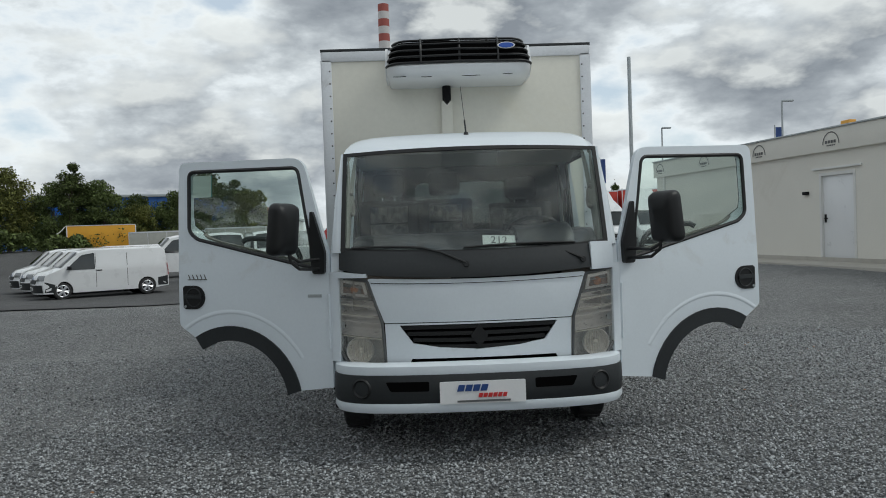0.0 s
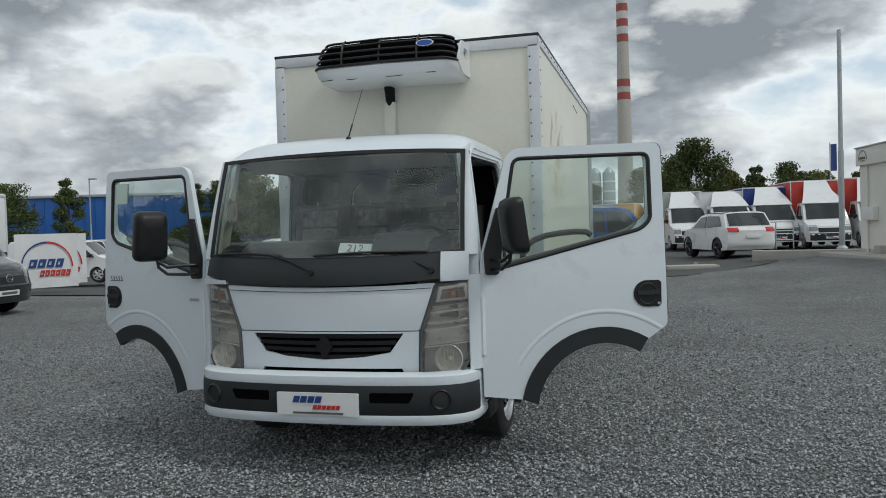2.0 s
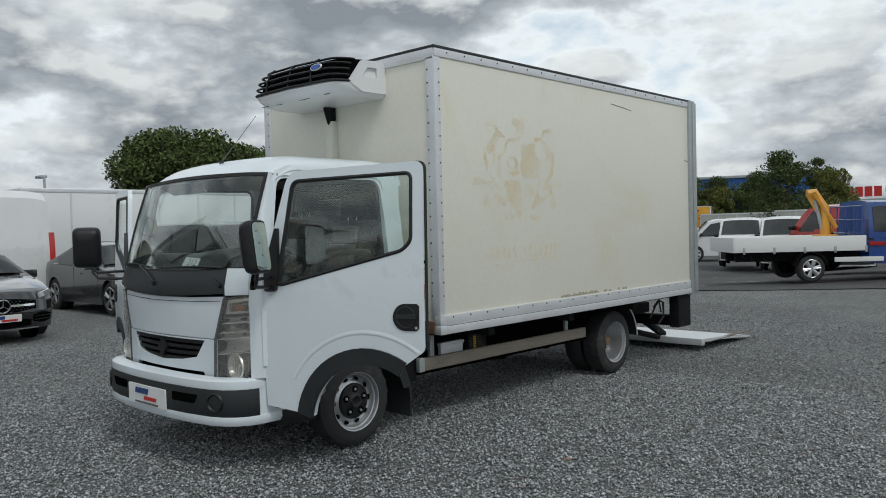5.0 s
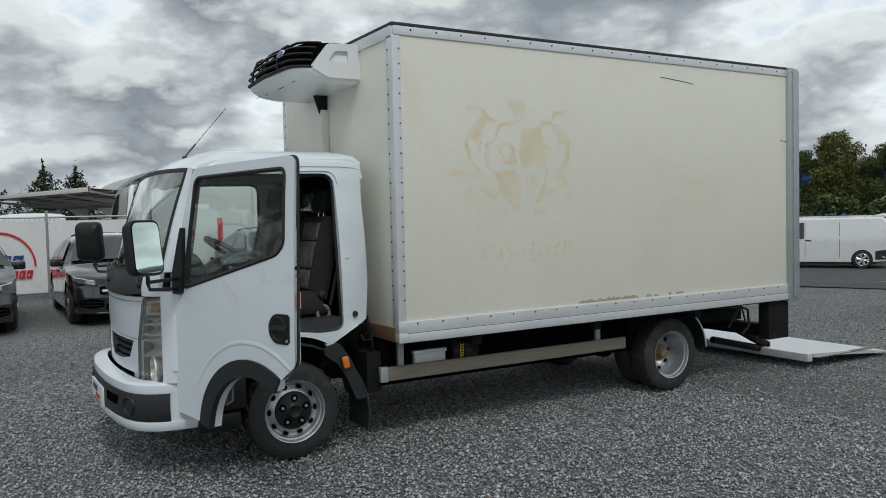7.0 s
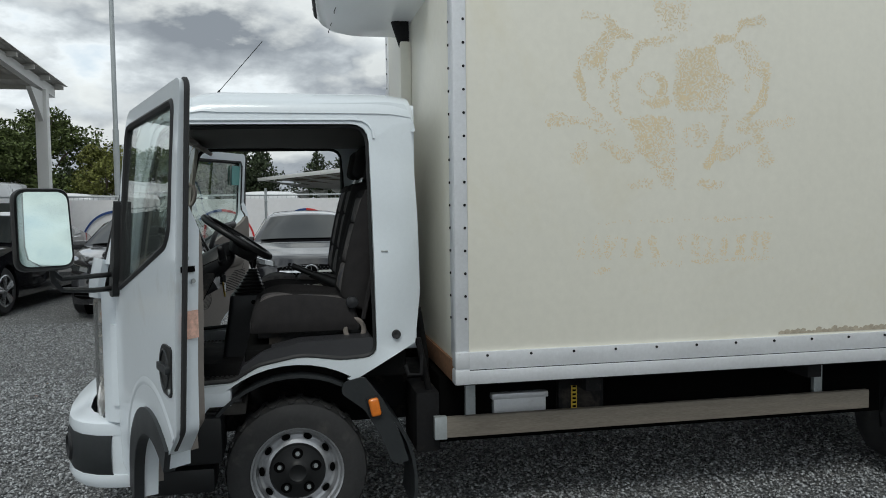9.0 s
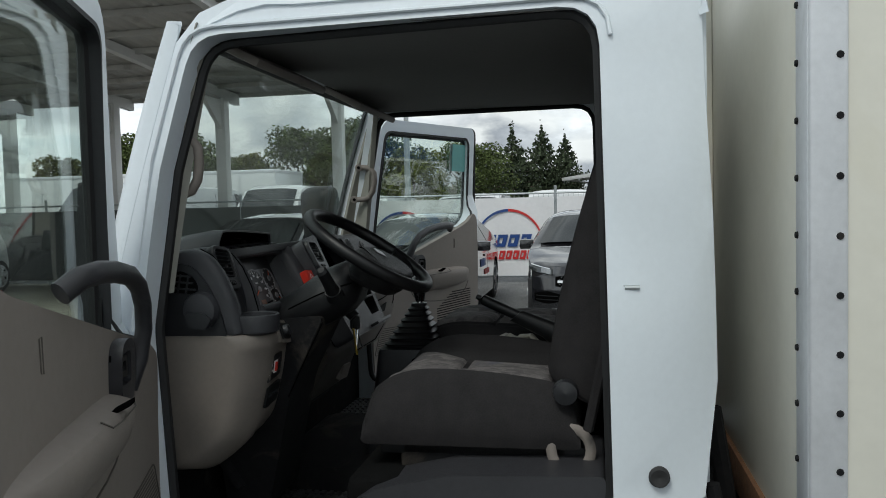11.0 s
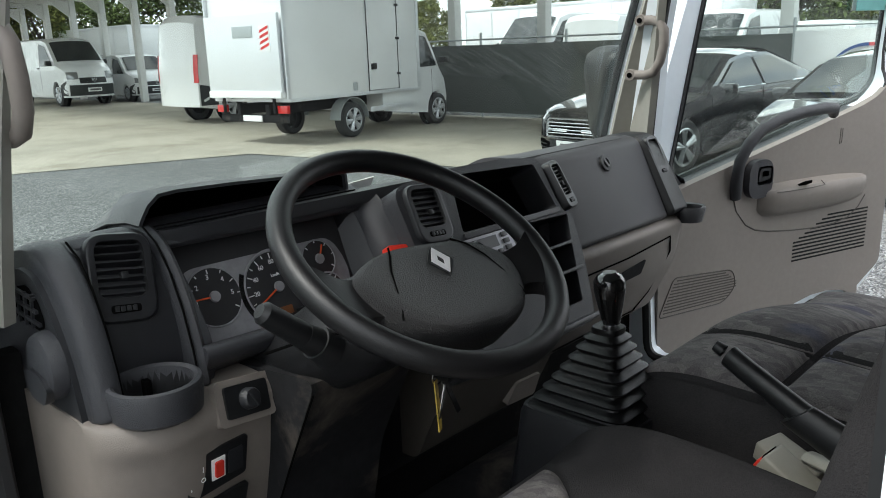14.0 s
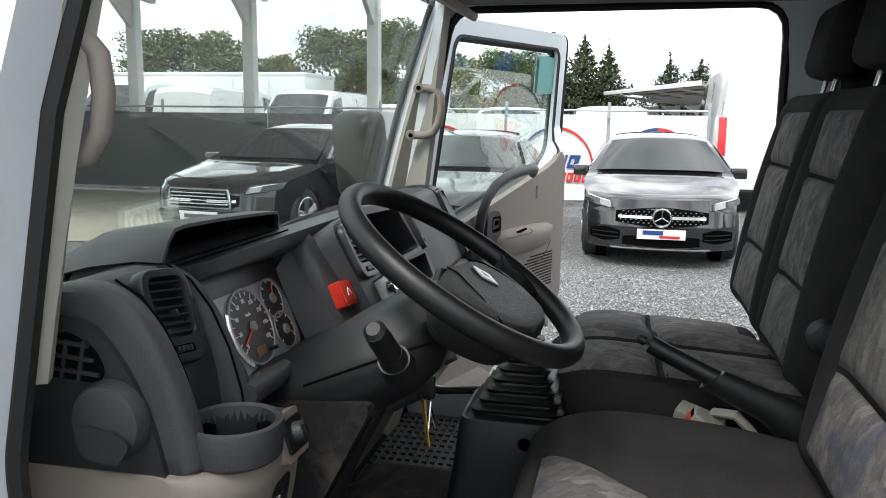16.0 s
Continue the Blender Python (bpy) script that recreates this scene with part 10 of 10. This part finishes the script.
crane_truck(heading(-0.49, 25.44, 39.8, -0.02))
SUV = [(2.25, 0.30), (2.30, 0.62), (2.2, 0.92), (1.95, 1.02), (1.05, 1.14), (0.35, 1.60), (-0.2, 1.68), (-1.65, 1.66), (-2.15, 1.14), (-2.28, 1.02), (-2.30, 0.50), (-2.2, 0.32)]
suv = vehicle("suv", "white off-roader with dark roof and alloy wheels", heading(4.4, 32.8, 110.0, 0.08), SUV, 0.93, (1.36, -1.34), 0.36, "white_suv", [[(0.80, 1.13), (0.24, 1.50), (-0.28, 1.56), (-0.28, 1.12)], [(-0.36, 1.12), (-0.36, 1.56), (-1.35, 1.54), (-1.75, 1.18)]], ((1.05, 1.14), (0.35, 1.60)), ((-2.15, 1.16), (-1.65, 1.62)), 1.1, 0.16, 0.26, 0.16, car_front(0.62, 0.82, 0.5, 0.74, 0.90, 0.52, 0.86, 0, False, False, 0.42), [(0.50, 0.86, 0.96, 1.12)], 5, "dark_alloy", "parked cars", "car")
part("roof", sheet([[(x, y, 1.70 - 0.03 * (y / 0.75) ** 2 - 0.05 * max(0, x - 0.0) ** 2) for y in (-0.74, -0.4, 0, 0.4, 0.74)] for x in (0.25, -0.2, -0.9, -1.62)], thick=0.01), "black_car", suv)
part("arch_cladding", joined(*[tube([(cx + 0.41 * math.cos(radians(a)), s * 0.925, 0.36 + 0.41 * math.sin(radians(a))) for a in range(-5, 186, 15)], 0.03, 5) for cx in (1.36, -1.34) for s in (1, -1)]), "black_plastic", suv)
part("plate", block(-2.34, -2.31, -0.26, 0.26, 0.74, 0.85, 0.004), "plate_white", suv)

# ---- low white building ----
M["render_white"] = material("render_white", (0.72, 0.70, 0.64), 0.75, var=0.05, scale=0.8, fine=30, bump=0.25, bscale=160, dirt=((0.6, 0.57, 0.5), 0.6, 0.85), dscale=0.7)
M["concrete"] = material("concrete", (0.42, 0.40, 0.36), 0.85, var=0.15, scale=2, fine=40, bump=0.3, bscale=120, dirt=((0.28, 0.26, 0.22), 0.55, 0.8), dscale=1.5)
BA, BB = Vector((8.0, 27.7)), Vector((10.7, 12.0))
bu = (BB - BA).normalized()
BM = Matrix(((bu.x, -bu.y, 0, BA.x), (bu.y, bu.x, 0, BA.y), (0, 0, 1, 0.4), (0, 0, 0, 1)))   # own x along the wall, own y into the yard's far side
BL_ = (BB - BA).length
house = empty("building", BM, "long low white rendered building with parapet", "building")
DX0, DX1 = 8.6, 9.8
wl = [(0, -0.3), (DX0, -0.3), (DX0, 2.08), (DX1, 2.08), (DX1, -0.3), (BL_, -0.3), (BL_, 3.0), (0, 3.0)]
for bm in (outline(wl, [], 0.25, [], lambda a, b, d: (a, d, b)), block(0, 0.25, 0.25, 11.75, -0.3, 3.0), block(BL_ - 0.25, BL_, 0.25, 11.75, -0.3, 3.0), block(0, BL_, 11.75, 12, -0.3, 3.0)):
    part("wall", bm, "render_white", house, smooth=False)
part("parapet", block(-0.06, BL_ + 0.06, -0.10, 12.06, 2.62, 3.15, 0.01), "render_white", house)
part("coping", block(-0.10, BL_ + 0.1, -0.14, 12.1, 3.15, 3.19, 0.008), "galv", house)
part("plinth", block(-0.02, BL_, -0.02, 0.0, -0.3, 0.08, 0.004), "concrete", house)
dr = part("door", block(DX0 + 0.04, DX1 - 0.04, 0.05, 0.10, 0.0, 2.05, 0.004), "white_gloss", house, "white metal door")
part("door_frame", joined(block(DX0 - 0.03, DX0 + 0.04, -0.015, 0.12, 0, 2.12), block(DX1 - 0.04, DX1 + 0.03, -0.015, 0.12, 0, 2.12), block(DX0 + 0.04, DX1 - 0.04, -0.015, 0.12, 2.05, 2.12)), "canopy_white", house, smooth=False)
part("handle", joined(block(DX0 + 0.10, DX0 + 0.14, 0.02, 0.05, 0.92, 1.12), rod((DX0 + 0.12, 0.0, 1.02), (DX0 + 0.24, 0.0, 1.02), 0.012)), "chassis", dr)
part("lintel", block(DX0 - 0.25, DX1 + 0.25, -0.05, 0.0, 2.20, 2.25, 0.004), "canopy_white", house)
part("wall_box", block(0.5, 1.25, -0.16, 0.0, 0.95, 1.35, 0.015), "canopy_white", house, "white wall cabinet with pipe")
part("pipe", rod((0.62, -0.05, -0.1), (0.62, -0.05, 2.6), 0.03), "canopy_white", house)
part("ground_box", block(1.7, 2.1, -0.35, -0.05, -0.05, 0.22, 0.02), "concrete", house)
part("wall_lamp", block(DX0 - 0.6, DX0 - 0.42, -0.08, 0.0, 1.62, 1.70, 0.01), "chassis", house)
for c in (0.45, 3.35, 6.25, 9.15, 12.0):
    sg = part("sign_arc", sheet([[(c + r * math.cos(radians(a)), -0.112, 2.78 + r * math.sin(radians(a))) for a in range(0, 181, 12)] for r in (0.27, 0.295)], thick=0.004), "ink_grey", house, "black arc sign with lettering shapes")
    bars = [block(c - 0.2 + 0.1 * i, c - 0.13 + 0.1 * i, -0.113, -0.107, 2.80, 2.87) for i in range(4)] + [block(c - 0.14 + 0.06 * i, c - 0.10 + 0.06 * i, -0.113, -0.107, 2.735, 2.765) for i in range(5)]
    part("sign_bars", joined(*bars), "ink_grey", sg, smooth=False)
tagged(part("kerb", moved(block(-1.0, BL_ + 1, -1.1, 0.0, -0.34, -0.02, 0.02), BM), "concrete"), "pale concrete kerb along the building", "kerb", kind="structure")
tagged(part("kerb", moved(block(-0.8, 0.8, -0.35, 0.35, -0.2, 0.08, 0.02), pose(2.9, 26.6, 0.02, 0, 0, 12)), "concrete"), "low concrete slab at the gravel's edge", "kerb", kind="structure")
tagged(part("kerb", moved(block(-2.0, 2.0, -0.3, 0.3, -0.2, 0.16, 0.02), pose(6.9, 28.3, 0.28, 0, 0, -8)), "concrete"), "pale concrete kerb beside the building", "kerb", kind="structure")
# barrier frame before the lorries
tagged(part("barrier", joined(*[rod((x, 0, 0), (x, 0, 1.05), 0.025, seg=8) for x in (-0.7, 0, 0.7)], *[rod((-0.7, 0, z), (0.7, 0, z), 0.022, seg=8) for z in (0.35, 0.7, 1.05)]), "galv", place=pose(6.3, 33.5, 0.3, 0, 0, 20)), "grey steel tube barrier standing on the yard", "barrier")


# ---- poles, lamps, flags ----
def pole(x, y, h, r, label, name="pole", lamp=False, z=0.0, r2=None, turn=0):
    p = empty(name, pose(x, y, z, 0, 0, turn), label, name.replace("_", " "), "poles and lamps")
    part("shaft", joined(rod((0, 0, 0), (0, 0, h * 0.45), r, r, 12), rod((0, 0, h * 0.45), (0, 0, h), r * 0.8, r2 or r * 0.75, 12)), "galv", p)
    part("foot", moved(turned([(0, 0.0), (0, r * 2), (0.05, r * 1.9), (0.12, r * 1.1)], 12, "z"), Matrix.Identity(4)), "galv", p)
    if lamp:
        part("lamp_head", moved(block(-0.1, 0.45, -0.1, 0.1, -0.05, 0.04, 0.02), pose(0.1, 0, h)), "galv", p)
    return p


pole(8.45, 32.6, 8.0, 0.10, "tall dark steel pole beside the building", z=0.3)
pole(17.5, 38.5, 7.2, 0.06, "slim street lamp behind the building", "street_lamp", True)
pole(14.5, 48, 7.2, 0.06, "slim street lamp behind the building", "street_lamp", True)
pole(-15.2, 2.23, 7.5, 0.07, "grey steel lamp pole behind the fence")
pole(-22.0, 12.5, 3.6, 0.05, "short lamp post by the trailer", "street_lamp", True, turn=180)
pole(-35, 46, 5.5, 0.05, "thin street lamp by the trees", "street_lamp", True)
for i, (x, y, mt) in enumerate(((17.8, 40, "ink_blue"), (12.5, 56, "ink_blue"))):
    fl = pole(x, y, 6.2, 0.04, "flag pole with hanging banner flag", "flag_pole")
    part("flag", sheet([[(0.04 + 0.35 * u, 0.03 * math.sin(6 * u + z), z) for u in (0, 0.33, 0.66, 1.0)] for z in (4.4, 5.0, 5.6, 6.1)], thick=0.006), mt, fl)
rl = empty("roof_lamp", BM @ pose(4.6, 4.0, 3.15), "yellow floodlight on a roof bracket", "floodlight")
part("lamp", block(-0.2, 0.2, -0.12, 0.12, 0.55, 0.82, 0.03), "crane_yellow", rl)
part("bracket", rod((0, 0, 0), (0, 0, 0.6), 0.03), "galv", rl)

# ---- far buildings ----
def hall(name, label, m, L, D, H, mat, ribs=0, band=None, windows=0, category="building"):
    h = empty(name, m, label, category)
    part("wall", block(0, L, 0, D, -1, H, 0.02), mat, h)
    part("roof", block(-0.2, L + 0.2, -0.2, D + 0.2, H, H + 0.25, 0.02), "galv", h)
    if ribs:
        part("cladding_ribs", joined(*[block(L * i / ribs - 0.06, L * i / ribs + 0.06, -0.06, 0.0, 0, H) for i in range(1, ribs)]), mat, h, smooth=False)
    if band:
        part("band", block(0, L, -0.08, 0.0, H - band[1], H, 0.01), band[0], h)
    for i in range(windows):
        w = part("window", block(L * (i + 0.5) / windows - L / windows * 0.36, L * (i + 0.5) / windows + L / windows * 0.36, -0.05, 0.02, H * 0.42, H * 0.72), "car_glass", h)
        part("frame", block(L * (i + 0.5) / windows - L / windows * 0.40, L * (i + 0.5) / windows + L / windows * 0.40, -0.03, 0.0, H * 0.39, H * 0.75), "canopy_white", w)
    return h


M["hall_blue"] = material("hall_blue", (0.012, 0.10, 0.36), 0.45, var=0.12, scale=0.3, fine=3)
M["brown_brick"] = material("brown_brick", (0.26, 0.15, 0.10), 0.8, var=0.2, scale=0.3, fine=3)
hall("hall", "long blue metal-clad industrial hall", pose(-78, 61, -0.7, 0, 0, 18.1), 62, 20, 6.4, "hall_blue", 62)
show = hall("showroom", "white and blue glazed showroom with red roof sign", pose(-20.2, 78.5, 0, 0, 0, 4), 7.6, 10, 3.0, "canopy_white", 0, ("canopy_white", 0.6), 5)
part("sign_bars", joined(*[block(2.6 + 0.75 * i, 3.2 + 0.75 * i, 0.5, 0.6, 3.45, 4.35) for i in range(5)]), "ink_red", show, "red sign bars on the roof", smooth=False)
part("sign_ring", tube([(6.9 + 0.4 * math.cos(i * 0.3), 0.5, 4.0 + 0.5 * math.sin(i * 0.3)) for i in range(21)], 0.06, 5, closed=True), "plate_white", show)
hall("office_block", "distant brown block with small windows", pose(-18.5, 158, 0, 0, 0, 4), 8, 12, 11.0, "brown_brick", 0, None, 4)
for i in range(4):
    s_ = empty("silo", pose(-14.5 + 2.5 * i, 150, 0), "distant grey metal silo", "silo", "silos")
    part("drum", moved(turned([(0, 1.15), (10.6, 1.15), (10.9, 1.1), (11.8, 0.2), (11.8, 0.0)], 20, "z"), Matrix.Identity(4)), "galv", s_)
    for k in range(1, 6):
        part("ring", moved(turned([(0, 1.17), (0.15, 1.2), (0.3, 1.17)], 20, "z"), Matrix.Translation((0, 0, 1.8 * k))), "alu", s_)
ch = empty("chimney", pose(-22, 600, 0) @ Matrix.Diagonal((2.4, 2.4, 2.4, 1)), "tall grey chimney with red and white bands", "chimney")
part("shaft", moved(turned([(0, 2.6), (62, 1.62)], 28, "z"), Matrix.Identity(4)), "concrete", ch)
M["band_pale"] = material("band_pale", (0.52, 0.50, 0.49), 0.8, var=0.15)
M["band_red"] = material("band_red", (0.30, 0.075, 0.06), 0.7, var=0.12)
for k in range(7):
    z0 = 55.5 + 2.3 * k
    part("band", moved(turned([(z0, 1.76 - 0.012 * k), (z0 + 2.3, 1.75 - 0.012 * k), (z0 + 2.3, 1.2)], 28, "z"), Matrix.Identity(4)), "band_red" if k % 2 == 0 else "band_pale", ch)
for z0 in (42.0, 38.0):
    part("band", moved(turned([(z0, 2.0), (z0 + 2.2, 1.97)], 28, "z"), Matrix.Identity(4)), "band_red", ch)
dome = empty("arched_hall", pose(-72, 20.4, 0), "distant arched hall with glazed front", "hall")
part("shell", sheet([[(x, 6.6 * math.cos(radians(a)), 6.6 * math.sin(radians(a))) for a in range(0, 181, 10)] for x in (0, -18)], thick=0.25), "galv", dome)
part("front", outline([(6.4 * math.cos(radians(a)), 6.4 * math.sin(radians(a))) for a in range(0, 181, 10)], [], 0.1, [], lambda a, b, d: (-0.6 + d, a, b)), "car_glass", dome)
part("mullions", joined(*[rod((-0.4, y, 0), (-0.4, y, math.sqrt(40 - y * y)), 0.10, seg=6) for y in (-5, -3.3, -1.6, 0, 1.6, 3.3, 5)], *[rod((-0.4, -math.sqrt(40 - z * z), z), (-0.4, math.sqrt(40 - z * z), z), 0.08, seg=6) for z in (2, 4)]), "canopy_white", dome)
rg_ = np.random.default_rng(12)
hk = 9000
hb_ = np.radians(rg_.uniform(-33, -14, hk))
hd = 70 + rg_.normal(0, 0.5, hk)
hx, hy = -0.35 + hd * np.sin(hb_), hd * np.cos(hb_)
hz = np.array([lie(a, b) for a, b in zip(hx, hy)]) + (1.25 + 0.35 * np.sin(hb_ * 90) + 0.2 * np.sin(hb_ * 233)) * rg_.random(hk) ** 0.6
hm = leaf_cloud(np.stack([hx, hy, hz], 1), 0.16, 6)
hm.materials.append(M["leaves"])
tagged(new("hedge", hm), "low dense green hedge at the end of the yard", "hedge", kind="stuff")

# a few fallen leaves on the gravel
rl_ = np.random.default_rng(9)
spots = np.stack([rl_.uniform(-3, 6, 60), rl_.uniform(2.6, 13, 60), np.full(60, 0.006)], 1)
lv = leaf_cloud(spots, 0.022, 4)
lv.transform(Matrix.Diagonal((1, 1, 0.25, 1)))
lv.transform(Matrix.Translation((0, 0, 0.008)))
lv.materials.append(M["dry_leaf"])
tagged(new("fallen_leaves", lv), "small dry brown leaves on the gravel", "leaves", kind="stuff")
